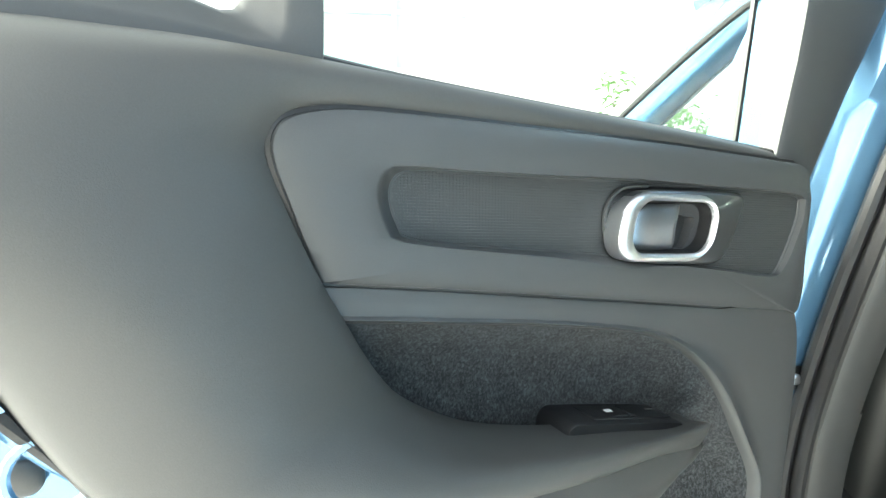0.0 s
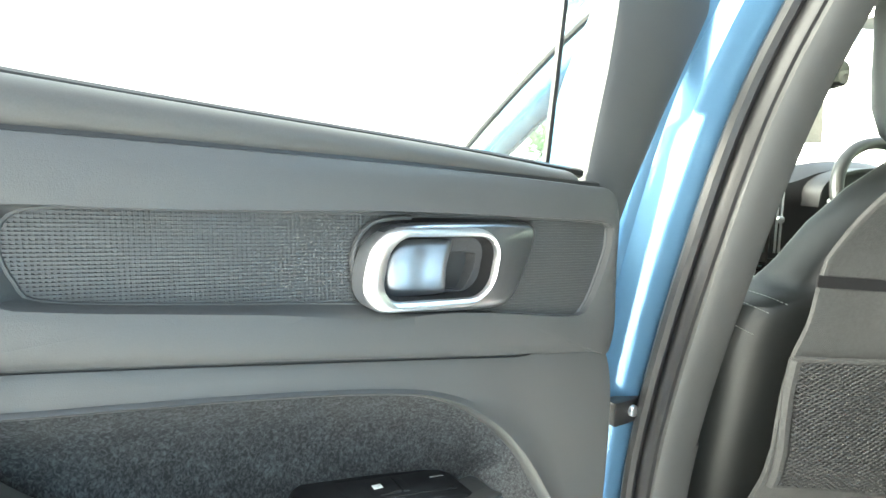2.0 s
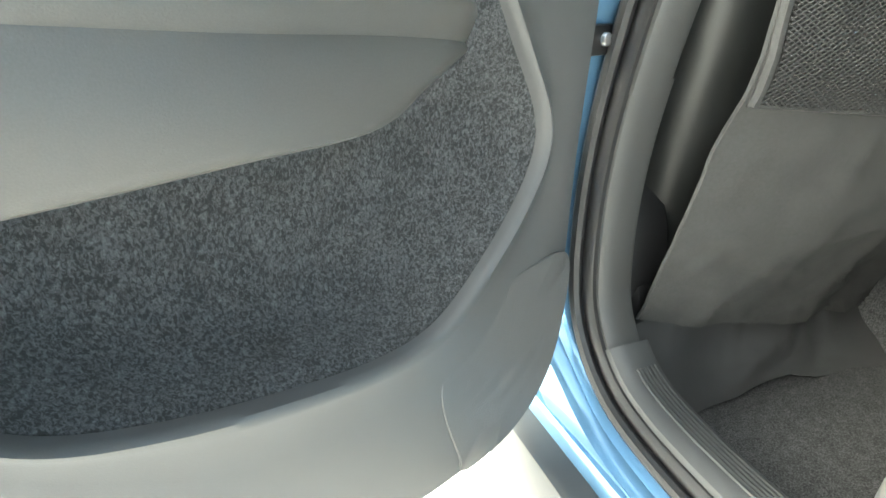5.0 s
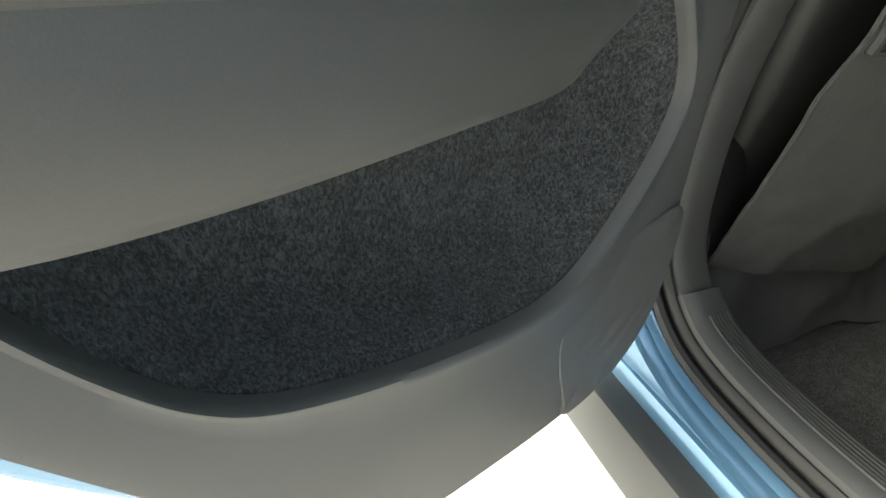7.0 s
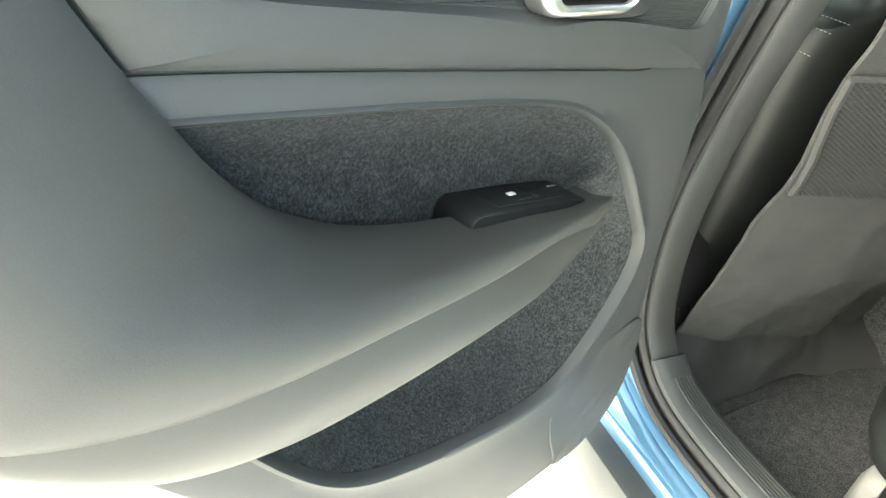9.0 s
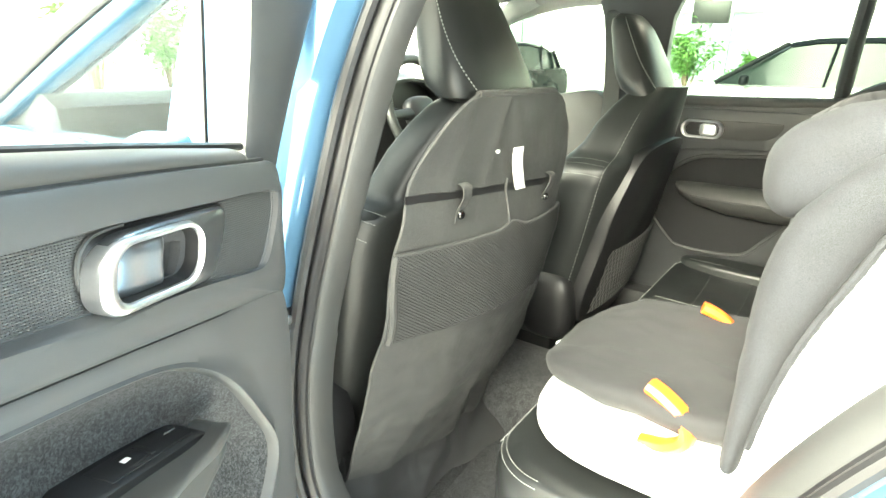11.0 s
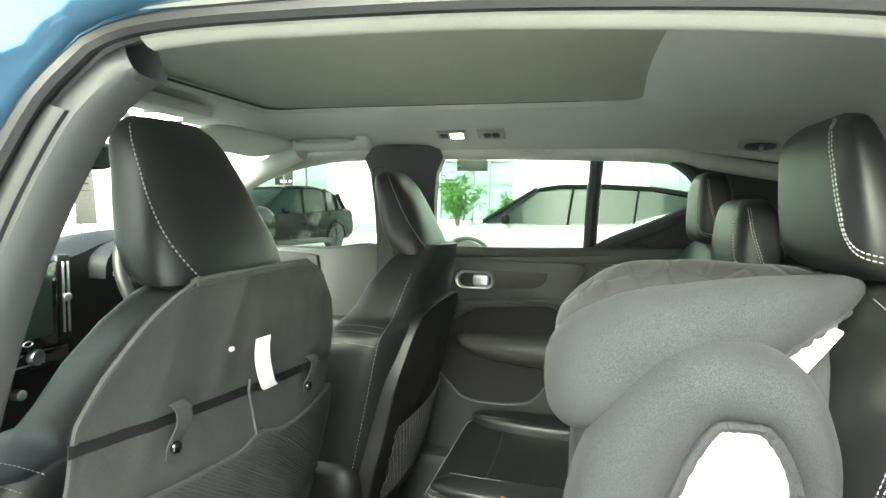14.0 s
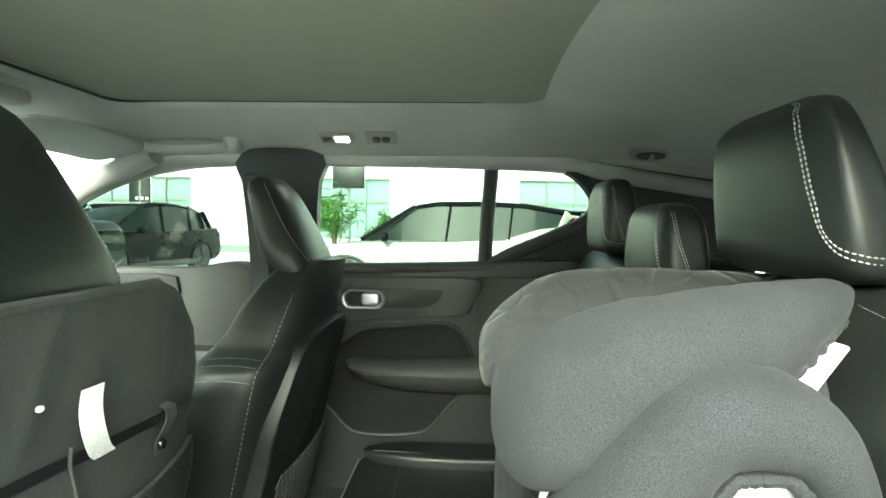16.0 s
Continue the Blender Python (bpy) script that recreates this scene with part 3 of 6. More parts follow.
# soft panel sweeping along the sill, down the rear and forward into the armrest
sweep = params([
    (0.045, -0.003, 1.0965, 0.045, -0.026, 1.1060, 0.004, 0.002), (0.160, -0.003, 1.1065, 0.160, -0.026, 1.1210, 0.008, 0.003),
    (0.283, -0.003, 1.1145, 0.283, -0.026, 1.1340, 0.010, 0.004), (0.400, -0.003, 1.1220, 0.400, -0.026, 1.1470, 0.012, 0.004),
    (0.452, -0.003, 1.1232, 0.470, -0.026, 1.1550, 0.014, 0.004), (0.480, -0.003, 1.1178, 0.560, -0.026, 1.1620, 0.020, 0.003),
    (0.4932, -0.003, 1.1000, 0.660, -0.020, 1.1560, 0.028, 0.0), (0.4905, -0.003, 1.082, 0.720, -0.010, 1.100, 0.036, 0.0),
    (0.4768, 0.001, 1.045, 0.685, -0.004, 1.040, 0.042, 0.0), (0.4625, 0.0045, 1.013, 0.643, 0.000, 0.992, 0.044, 0.0),
    (0.450, 0.005, 0.990, 0.617, 0.008, 0.950, 0.044, 0.002), (0.438, 0.003, 0.968, 0.590, 0.022, 0.917, 0.042, 0.004),
    (0.420, -0.003, 0.942, 0.552, 0.042, 0.893, 0.034, 0.008), (0.395, -0.010, 0.917, 0.500, 0.053, 0.880, 0.024, 0.012),
    (0.350, -0.010, 0.893, 0.440, 0.055, 0.873, 0.018, 0.007), (0.293, -0.006, 0.8800, 0.370, 0.050, 0.869, 0.014, 0.005),
    (0.217, -0.002, 0.8705, 0.280, 0.038, 0.861, 0.011, 0.004), (0.165, -0.002, 0.8625, 0.200, 0.022, 0.855, 0.009, 0.004),
    (0.130, -0.008, 0.861, 0.150, 0.016, 0.850, 0.008, 0.006), (0.118, -0.008, 0.855, 0.128, 0.004, 0.846, 0.003, 0.002)], 96)
rings = []
for iu, iw, iz, mu, mw, mz, bw, bz in sweep:
    ring = [(iu, iw - 0.02, iz)]
    for v in np.linspace(0, 1, 21):
        e = math.sin(math.pi * v) ** 0.75
        roll = min(1.0, max(0.0, (0.90 - mz) / 0.02)) * math.sin(math.pi * v**1.4)
        ring.append((iu + (mu - iu) * v, iw + (mw - iw) * v + bw * e + 0.0075 * roll, iz + (mz - iz) * v + bz * e + 0.0105 * roll))
    ring.append((mu, mw - 0.0015, mz - 0.0012))
    ring.append((mu, mw - 0.03, mz - 0.001))
    rings.append(ring)
part("soft_panel", loft(rings, False, False), SOFT, door, "soft grey padded panel and armrest")
belly = params([
    (0.643, -0.002, 0.990, 0.640, -0.004, 0.986, -0.02), (0.617, 0.004, 0.948, 0.607, 0.0, 0.934, -0.02), (0.590, 0.019, 0.914, 0.575, 0.010, 0.889, -0.02),
    (0.552, 0.040, 0.890, 0.545, 0.023, 0.853, -0.02), (0.500, 0.052, 0.877, 0.500, 0.033, 0.823, -0.02), (0.440, 0.054, 0.870, 0.440, 0.039, 0.811, -0.02),
    (0.370, 0.052, 0.867, 0.370, 0.037, 0.8075, -0.02), (0.280, 0.044, 0.861, 0.275, 0.031, 0.8095, -0.02), (0.200, 0.030, 0.854, 0.200, 0.019, 0.810, -0.025),
    (0.150, 0.015, 0.847, 0.160, 0.006, 0.823, -0.03), (0.128, 0.003, 0.844, 0.132, 0.0, 0.838, -0.03)], 60)
edge = sweep[sweep[:, 5] < 1.0][::-1]
rings = []
for mu, mw, mz, bu, bw, bz, back in belly:
    mw, mz = np.interp(mu, edge[:, 3], edge[:, 4]), np.interp(mu, edge[:, 3], edge[:, 5])
    ring = [(mu, mw - 0.008, mz + 0.001), (mu, mw - 0.002, mz + 0.0003)]
    for v in np.linspace(0, 1, 9):
        ring.append((mu + (bu - mu) * v, mw + (bw - mw) * v + 0.006 * math.sin(math.pi * v), mz + (bz - mz) * v))
    ring += [(bu, bw - 0.006, bz - 0.003), (bu, back - 0.04, bz + 0.01)]
    rings.append(ring)
part("armrest_belly", loft(rings, False, False), SOFT, door, "grey soft underside of the armrest")

# window switch on the armrest
pod = []
for u, drop, low in ((0.271, 0.010, 0.855), (0.268, 0.004, 0.855), (0.262, 0.0, 0.85), (0.22, 0.0, 0.84), (0.17, 0.0, 0.835), (0.150, 0.001, 0.835), (0.140, 0.005, 0.84)):
    top = 0.8665 + 0.155 * (u - 0.141) - drop
    pod.append([(u, w, z) for w, z in ((-0.048, low), (-0.048, top - 0.003), (-0.045, top), (-0.004, top), (-0.001, top - 0.0015), (0.0, top - 0.010), (0.0, low))])
switch = part("window_switch", loft(pod), BLACK, door, "black window switch housing")
tilt = Matrix.Translation((0.196, -0.0225, 0.8750)) @ Matrix.Rotation(radians(-8.8), 4, "Y")
part("switch_frame", box(0, 0, 0, 0.086, 0.030, 0.002, 0.0008, m=tilt), BLACK, switch)
part("switch_rocker", box(0.016, 0, 0.0016, 0.028, 0.022, 0.004, 0.0015, m=tilt @ Matrix.Rotation(radians(6), 4, "Y")), BLACK, switch)
part("switch_rocker", box(-0.010, 0, 0.0006, 0.022, 0.022, 0.004, 0.0015, m=tilt @ Matrix.Rotation(radians(-12), 4, "Y")), BLACK, switch)
part("switch_mark", box(-0.036, -0.004, 0.0012, 0.012, 0.0018, 0.0008, 0.0002, m=tilt), DTHREAD, switch, "small grey marking line")
part("switch_mark", box(0.0165, 0, 0.0036, 0.007, 0.0055, 0.0006, 0.0002, m=tilt @ Matrix.Rotation(radians(6), 4, "Y")), PAPER, switch, "white window symbol")

# lower speaker grille
spk = spline([(0.006, 0.672), (0.05, 0.678), (0.088, 0.668), (0.122, 0.640), (0.143, 0.610), (0.138, 0.57), (0.120, 0.52), (0.112, 0.500), (0.06, 0.511), (0.024, 0.546), (0.007, 0.60)], 80, True)


def on_lower(a, b):
    return 0.0016 + swell(b) * fade(b) * 0.5


rings = [[(c[0] + (p[0] - c[0]) * k, on_lower(*(c + (p - c) * k)) + h, c[1] + (p[1] - c[1]) * k) for p in spk] for c in (spk.mean(0),) for k, h in ((1, -0.006), (1, 0.0), (0.99, 0.0007), (0.6, 0.0007), (0.3, 0.0007), (0.02, 0.0007))]
speaker = part("speaker_grille", loft(rings), CARD, door, "ribbed charcoal speaker grille")
bm = bmesh.new()
for k in range(-50, 50):
    d, nrm, a0 = np.array((0.25, 0.968)), np.array((-0.968, 0.25)), spk.mean(0)
    s = spans(spk, a0, d, k * 0.0015)
    if s and s[1] - s[0] > 0.02:
        pts = [a0 + nrm * k * 0.0015 + d * v for v in np.linspace(s[0] + 0.004, s[1] - 0.004, 8)]
        tube([(p[0], on_lower(*p) + 0.00035, p[1]) for p in pts], 0.0004, 4, bm=bm)
part("rib", bm, CARD, speaker, kind="stuff")

# window frame, glass and mirror-side trim
def bar(path, wid, low, high):
    """A flat bar in the door's plane along a path of (u, z)."""
    p = np.array(path, float)
    d = np.gradient(p, axis=0)
    d /= np.linalg.norm(d, axis=1, keepdims=True)
    nn = np.stack([-d[:, 1], d[:, 0]], 1) * np.array(wid).reshape(-1, 1) / 2
    e = 0.004
    return loft([[(*(q + n1)[:1], low, (q + n1)[1]), ((q + n1)[0], high - e, (q + n1)[1]), ((q + n1 * 0.8)[0], high, (q + n1 * 0.8)[1]), ((q - n1 * 0.8)[0], high, (q - n1 * 0.8)[1]), ((q - n1)[0], high - e, (q - n1)[1]), ((q - n1)[0], low, (q - n1)[1])] for q, n1 in zip(p, nn)])


frame_line = spline([(-0.012, 1.06), (-0.028, 1.11), (-0.080, 1.25), (-0.105, 1.35), (-0.06, 1.44), (0.12, 1.485), (0.30, 1.495), (0.50, 1.48), (0.66, 1.43), (0.76, 1.33), (0.80, 1.20), (0.79, 1.13)], 60)
part("window_frame", bar(frame_line, np.interp(np.arange(60), (0, 5, 9, 14, 20, 60), (0.050, 0.085, 0.125, 0.14, 0.09, 0.062)), -0.05, -0.028), CARD, door, "dark window frame")
corner_out = spline([(0.452, 1.150), (0.452, 1.30), (0.456, 1.48), (0.56, 1.475), (0.68, 1.41), (0.76, 1.30), (0.785, 1.20), (0.77, 1.130), (0.70, 1.142), (0.60, 1.148), (0.50, 1.142), (0.47, 1.140)], 90, True)
corner_hole = spline([(0.497, 1.215), (0.500, 1.32), (0.512, 1.43), (0.57, 1.42), (0.66, 1.36), (0.725, 1.27), (0.735, 1.215), (0.70, 1.200), (0.60, 1.196), (0.54, 1.190), (0.508, 1.181), (0.499, 1.190)], 90, True)
cc = corner_hole.mean(0)
rings = []
for f, w in ((-0.02, -0.068), (0.0, -0.046), (0.10, -0.040), (0.32, -0.035), (0.46, -0.028), (0.56, -0.0255), (0.97, -0.0255), (1.0, -0.030), (1.0, -0.068)):
    ring = []
    for q in corner_out:
        h = meet(corner_hole, cc, q)
        p = h + (q - h) * f
        ring.append((p[0], w, p[1]))
    rings.append(ring)
part("corner_trim", loft(rings, caps=False), CARD, door, "moulded quarter window trim with a rounded opening")
part("window_seal", tube([(a, -0.034, b) for a, b in spline([(0.012, 1.103), (0.160, 1.121), (0.283, 1.134), (0.40, 1.147), (0.455, 1.155)], 20)], 0.004, 6), RUBBER, door)
pane = part("window_glass", prism([(-0.02, 1.05), (0.46, 1.10), (0.46, 1.48), (0.10, 1.475), (0.0, 1.40), (-0.03, 1.25)], lambda a, b, h: (a, h, b), -0.074, -0.070), CLEAR, door, "clear door glass")
pane.visible_shadow = False
pane = part("quarter_glass", prism([(0.49, 1.15), (0.77, 1.14), (0.78, 1.25), (0.70, 1.40), (0.49, 1.47)], lambda a, b, h: (a, h, b), -0.074, -0.070), CLEAR, door)
pane.visible_shadow = False
part("glass_strip", bar([(0.022, 1.10), (0.006, 1.25), (-0.002, 1.36)], [0.006, 0.006, 0.006], -0.069, -0.066), RUBBER, door)
check = part("check_strap", box(-0.156, -0.112, 0.824, 0.05, 0.02, 0.030, 0.003), BLACK, door, "black door check strap")
part("bolt", prism(rounded(-0.160, 0.825, 0.014, 0.014, 0.0069), lambda a, b, h: (a, h, b), -0.104, -0.097, 0.002), SATIN, check, "bright screw head")


# ---- the body round the door opening ----
OPENING = spline([(-0.633, -0.152, 1.352), (-0.66, -0.130, 1.30), (-0.704, -0.100, 1.17), (-0.727, -0.060, 1.0), (-0.732, -0.018, 0.85), (-0.732, 0.010, 0.72), (-0.732, 0.016, 0.60), (-0.732, 0.0, 0.50), (-0.732, -0.055, 0.43), (-0.732, -0.14, 0.398), (-0.732, -0.30, 0.392), (-0.732, -0.44, 0.41), (-0.732, -0.53, 0.47), (-0.732, -0.58, 0.60), (-0.732, -0.625, 0.75), (-0.732, -0.69, 0.88), (-0.73, -0.76, 0.98), (-0.735, -0.825, 1.06), (-0.715, -0.865, 1.15), (-0.68, -0.875, 1.25), (-0.645, -0.84, 1.332), (-0.628, -0.76, 1.364), (-0.619, -0.55, 1.383), (-0.615, -0.35, 1.389), (-0.614, -0.225, 1.387), (-0.621, -0.172, 1.374)], 150, True)


def along(profile, path=OPENING, side=-1.0, bm=None, span=None, low=1.0):
    """Carries a profile of (away, out) round the opening: away from its middle, and out of the car."""
    p = np.array(path)
    c = np.array((0, -0.40, 0.90))
    d = np.roll(p, -1, 0) - np.roll(p, 1, 0)
    rings = []
    for q, t in zip(p, d):
        n2 = np.array((t[2], -t[1]))
        n2 /= np.linalg.norm(n2)
        if n2 @ (q[1:] - c[1:]) < 0:
            n2 = -n2
        t = min(max((q[2] - 0.42) / 0.2, 0), 1)
        k = low + (1 - low) * t * t * (3 - 2 * t)
        rings.append([(q[0] + side * o * k, q[1] + n2[0] * a * k, q[2] + n2[1] * a * k) for a, o in profile])
    if span:
        keep = [k for k in range(len(p)) if span(p[k])]
        cut = next((i for i in range(1, len(keep)) if keep[i] - keep[i - 1] > 1), 0)
        rings = [rings[k] for k in keep[cut:] + keep[:cut]]
        return loft(rings, False, False, bm)
    rings.append(rings[0])
    bm = loft(rings, False, False, bm)
    bmesh.ops.remove_doubles(bm, verts=bm.verts[:], dist=1e-6)
    return bm


body = part("body_side", along([(0.004, 0.0), (0.014, 0.010), (0.016, 0.030), (0.022, 0.048), (0.040, 0.060), (0.046, 0.095), (0.06, 0.110), (0.18, 0.12), (0.18, 0.0)], low=0.42), PAINT, None, "blue painted body side round the door opening", kind="structure")
part("door_seal", tube(OPENING + np.array((-0.012, 0, 0)), 0.0085, 8, True), RUBBER, None, "black rubber door seal", kind="structure")
part("door_seal", tube(OPENING + np.array((0.006, 0, 0)), 0.0065, 8, True), RUBBER, None, "black rubber inner door seal", kind="structure")
part("door_seal", along([(0.0, 0.002), (-0.008, 0.006), (-0.016, 0.0055), (-0.022, 0.001), (-0.023, -0.008)], span=lambda q: (q[1] > -0.15 and q[2] < 1.33) or q[2] < 0.47), RUBBER, None, "black rubber door seal lip", kind="structure")
part("trim", along([(0.0, -0.004), (-0.018, -0.002), (-0.027, -0.004), (-0.031, -0.010), (-0.033, -0.020), (-0.036, -0.038), (-0.034, -0.044), (-0.028, -0.047), (0.10, -0.050)], span=lambda q: q[2] > 0.772 and q[1] > -0.195), TRIM, None, "grey upper pillar trim", kind="structure")
part("trim", along([(0.0, -0.0045), (-0.017, -0.0025), (-0.026, -0.0045), (-0.030, -0.0105), (-0.032, -0.0205), (-0.035, -0.042), (-0.033, -0.048), (-0.027, -0.051), (0.10, -0.054)], span=lambda q: 0.44 < q[2] <= 0.80 and q[1] > -0.45), TRIM, None, "grey lower pillar trim", kind="structure")
sill = part("trim", along([(0.0, -0.004), (-0.020, -0.001), (-0.030, -0.003), (-0.036, -0.010), (-0.039, -0.020), (-0.040, -0.050), (-0.037, -0.056), (-0.028, -0.060), (0.09, -0.064)], span=lambda q: q[2] <= 0.45), CARD, None, "ribbed charcoal sill plate", kind="structure")
for k in range(6):
    o = -0.022 - 0.0052 * k
    part("rib", along([(-0.037, o + 0.0016), (-0.0418, o + 0.0006), (-0.0418, o - 0.0006), (-0.037, o - 0.0016)], span=lambda q: q[2] <= 0.425), CARD, sill)
part("trim", along([(0.004, -0.004), (-0.008, -0.014), (-0.020, -0.035), (-0.020, -0.07), (0.02, -0.12), (0.1, -0.12)], span=lambda q: q[1] < -0.50 and q[2] < 1.29), TRIM, None, "grey rear quarter trim", kind="structure")
# rocker under the opening
part("rocker", box(-0.745, -0.15, 0.30, 0.09, 2.6, 0.14, 0.02), PAINT, None, "blue body sill", kind="structure")
part("rocker_cladding", box(-0.79, -0.15, 0.29, 0.085, 2.6, 0.10, 0.012), CARD, None, "black plastic sill cladding", kind="structure")
part("trim", along([(0.006, 0.004), (-0.008, 0.001), (-0.0125, -0.005), (-0.014, -0.014), (-0.008, -0.028), (0.02, -0.045), (0.05, -0.06)], span=lambda q: (q[2] > 1.35 or (q[1] < -0.6 and q[2] > 1.28)) and q[1] < -0.185), RAIL, None, "beige roof rail trim over the opening", kind="structure")


# ---- roof lining, floor and the far side ----
def roof_z(x, y):
    """Height of the roof lining."""
    side = max(0.0, (abs(x) - 0.33) / 0.31)
    ends = max(0.0, (y - 0.10) / 0.5) ** 2 * 0.05 + max(0.0, (-0.75 - y) / 0.8) ** 2 * 0.12
    return 1.474 - 0.084 * side**2.2 - ends


hole = [(x, y) for x, y in rounded(0, -0.206, 0.72, 0.932, 0.05, 8)]
outer = rounded(0, -0.575, 1.25, 2.13, 0.10, 8)


def denser(line, k):
    """Adds k points along every long stretch of a closed outline."""
    p = np.array(line)
    return np.concatenate([p[i] + (p[(i + 1) % len(p)] - p[i]) * np.linspace(0, 1, k if (i + 1) % 8 == 0 else 2, endpoint=False)[:, None] for i in range(len(p))])


hole, outer = denser(hole, 14), denser(outer, 14)
rings = [[(p[0], p[1], roof_z(*p) + 0.034) for p in hole]]
for k in (0.0, 0.02, 0.05, 0.12, 0.25, 0.4, 0.55, 0.7, 0.85, 0.95, 1.0):
    ring = []
    for h, o in zip(hole, outer):
        p = h + (o - h) * k
        lip = {0.0: 0.016, 0.02: 0.011, 0.05: 0.001}.get(k, 0.0)
        ring.append((p[0], p[1], roof_z(*p) + lip))
    rings.append(ring)
rings.append([(p[0], p[1], roof_z(*p) + 0.03) for p in outer])
part("ceiling", loft(rings, caps=False), LINER, None, "pale grey cloth roof lining", kind="structure")
# thin black line along the opening's front and sides, none at the rear
edge_ring = np.array(hole) * 0.997
edge_ring = np.roll(edge_ring, -int(np.argmin(edge_ring[:, 1] * 10 - edge_ring[:, 0])), 0)
part("sunroof_line", tube([(p[0], p[1], roof_z(*p) + 0.0125) for p in edge_ring if p[1] > -0.62], 0.0032, 6), BLACK, None, "black line along the front and sides of the sunroof blind", kind="structure")
part("sunroof_blind", sheet(12, 16, lambda u, v: (-0.38 + 0.76 * u, -0.69 + 0.97 * v, 1.488 + 0.004 * math.sin(math.pi * u)), 0.004), BLIND, None, "closed grey sunroof blind", kind="structure")
part("roof_panel", sheet(14, 20, lambda u, v: (-0.66 + 1.32 * u, -1.75 + 2.22 * v, 1.56 - 0.09 * abs(2 * u - 1) ** 2.5 - 0.05 * max(0, v - 0.85) / 0.15 - 0.08 * max(0, 0.2 - v) / 0.2), 0.02), PAINT, None, "blue car roof", kind="structure")
part("floor", box(0, -0.1, 0.285, 1.44, 2.2, 0.03), CARPET, None, "dark grey car carpet", kind="structure")
part("floor_tunnel", prism(spline([(-0.17, 0.29), (-0.13, 0.40), (-0.07, 0.44), (0.07, 0.44), (0.13, 0.40), (0.17, 0.29)], 24), lambda a, b, h: (a, h, b), -0.24, 0.75, 0.01), CARPET, None, "carpeted centre tunnel", kind="structure")

# far B pillar
def pillar(x0, y0, w, mat, label):
    rows = []
    for z, dx, wid, yc in ((0.42, 0.75, 0.20, 0.03), (0.60, 0.745, 0.19, 0.025), (0.85, 0.74, 0.18, 0.02), (1.05, 0.735, 0.19, 0.0), (1.15, 0.705, 0.195, -0.01), (1.25, 0.675, 0.20, -0.015), (1.33, 0.65, 0.215, -0.02), (1.375, 0.635, 0.25, -0.025), (1.40, 0.62, 0.22, -0.035), (1.41, 0.60, 0.16, -0.035)):
        rows.append([(dx - 0.035 * math.cos(a) ** 2 * (1 if math.cos(a) > 0 else 0) + (0.05 if math.cos(a) < 0 else 0), yc + wid / 2 * math.sin(a), z) for a in np.linspace(-math.pi, math.pi, 28, endpoint=False)])
    return part("trim", loft(rows), mat, None, label, kind="structure")


pillar(0, 0, 0, CARD, "dark upper belt pillar trim")
# far side rail, sill and lower walls
part("body_side_far", box(0.86, -0.3, 0.62, 0.10, 2.6, 0.84, 0.03), PAINT, None, "blue far body side", kind="structure")
part("trim", box(0.70, -0.2, 0.37, 0.10, 2.0, 0.16, 0.02), TRIM, None, "grey far sill trim", kind="structure")

FAR = Matrix(((0, -1, 0, 0.72), (-1, 0, 0, 0.0), (0, 0, 1, 0), (0, 0, 0, 1)))
far_door = tagged(thing("door_2", "closed far rear door with charcoal inner panel", "car door", FAR), kind="structure")
# in this frame: first axis rearward, second towards the cabin
fcard = spline([(0.02, 0.44), (0.03, 0.75), (0.03, 1.06), (0.05, 1.09), (0.30, 1.097), (0.60, 1.105), (0.85, 1.12), (0.88, 1.05), (0.80, 0.85), (0.70, 0.62), (0.62, 0.48), (0.55, 0.44), (0.25, 0.425)], 140, True)
part("inner_panel", prism(fcard, lambda a, b, h: (a, h, b), -0.06, 0.0, 0.008), CARD, far_door)
part("upper_band", prism(spline([(0.08, 0.945), (0.08, 1.05), (0.12, 1.065), (0.35, 1.068), (0.53, 1.068), (0.575, 1.058), (0.575, 1.04), (0.545, 0.975), (0.52, 0.962), (0.30, 0.944)], 100, True), lambda a, b, h: (a, h, b), -0.01, 0.016, 0.006), CARD, far_door)
part("sill_roll", tube(spline([(0.05, -0.01, 1.085), (0.3, -0.012, 1.088), (0.6, -0.016, 1.098), (0.75, -0.02, 1.11)], 24), 0.018, 10), SOFT, far_door)
part("band_recess", prism(spline([(0.17, 0.985), (0.17, 1.03), (0.30, 1.034), (0.45, 1.035), (0.465, 1.03), (0.46, 1.01), (0.42, 0.985), (0.3, 0.98)], 60, True), lambda a, b, h: (a, h, b), 0.0, 0.0185, 0.003), SOFT, far_door)
hp = part("pull_ring", loft([[(a, h, b) for a, b in rounded(0.245, 1.005, w, hh, r, 8)] for w, hh, r, h in ((0.124, 0.056, 0.026, 0.012), (0.123, 0.055, 0.026, 0.03), (0.116, 0.050, 0.023, 0.036), (0.104, 0.043, 0.019, 0.035), (0.098, 0.040, 0.018, 0.02))], caps=False), SATIN, far_door, "satin chrome pull ring")
part("pull_bowl", prism(rounded(0.245, 1.005, 0.100, 0.042, 0.018, 8), lambda a, b, h: (a, h, b), 0.01, 0.021), BLACK, hp)
part("pull_lever", pillow(0.264, 0.027, 1.005, 0.050, 0.016, 0.038, 4, 4), SATIN, hp)
far_pocket = spline([(0.10, 0.752), (0.125, 0.81), (0.18, 0.878), (0.25, 0.918), (0.35, 0.928), (0.47, 0.936), (0.53, 0.90), (0.56, 0.80), (0.53, 0.745), (0.47, 0.675), (0.43, 0.63), (0.38, 0.615), (0.30, 0.61), (0.22, 0.617), (0.19, 0.635), (0.13, 0.70)], 120, True)
cc = far_pocket.mean(0)
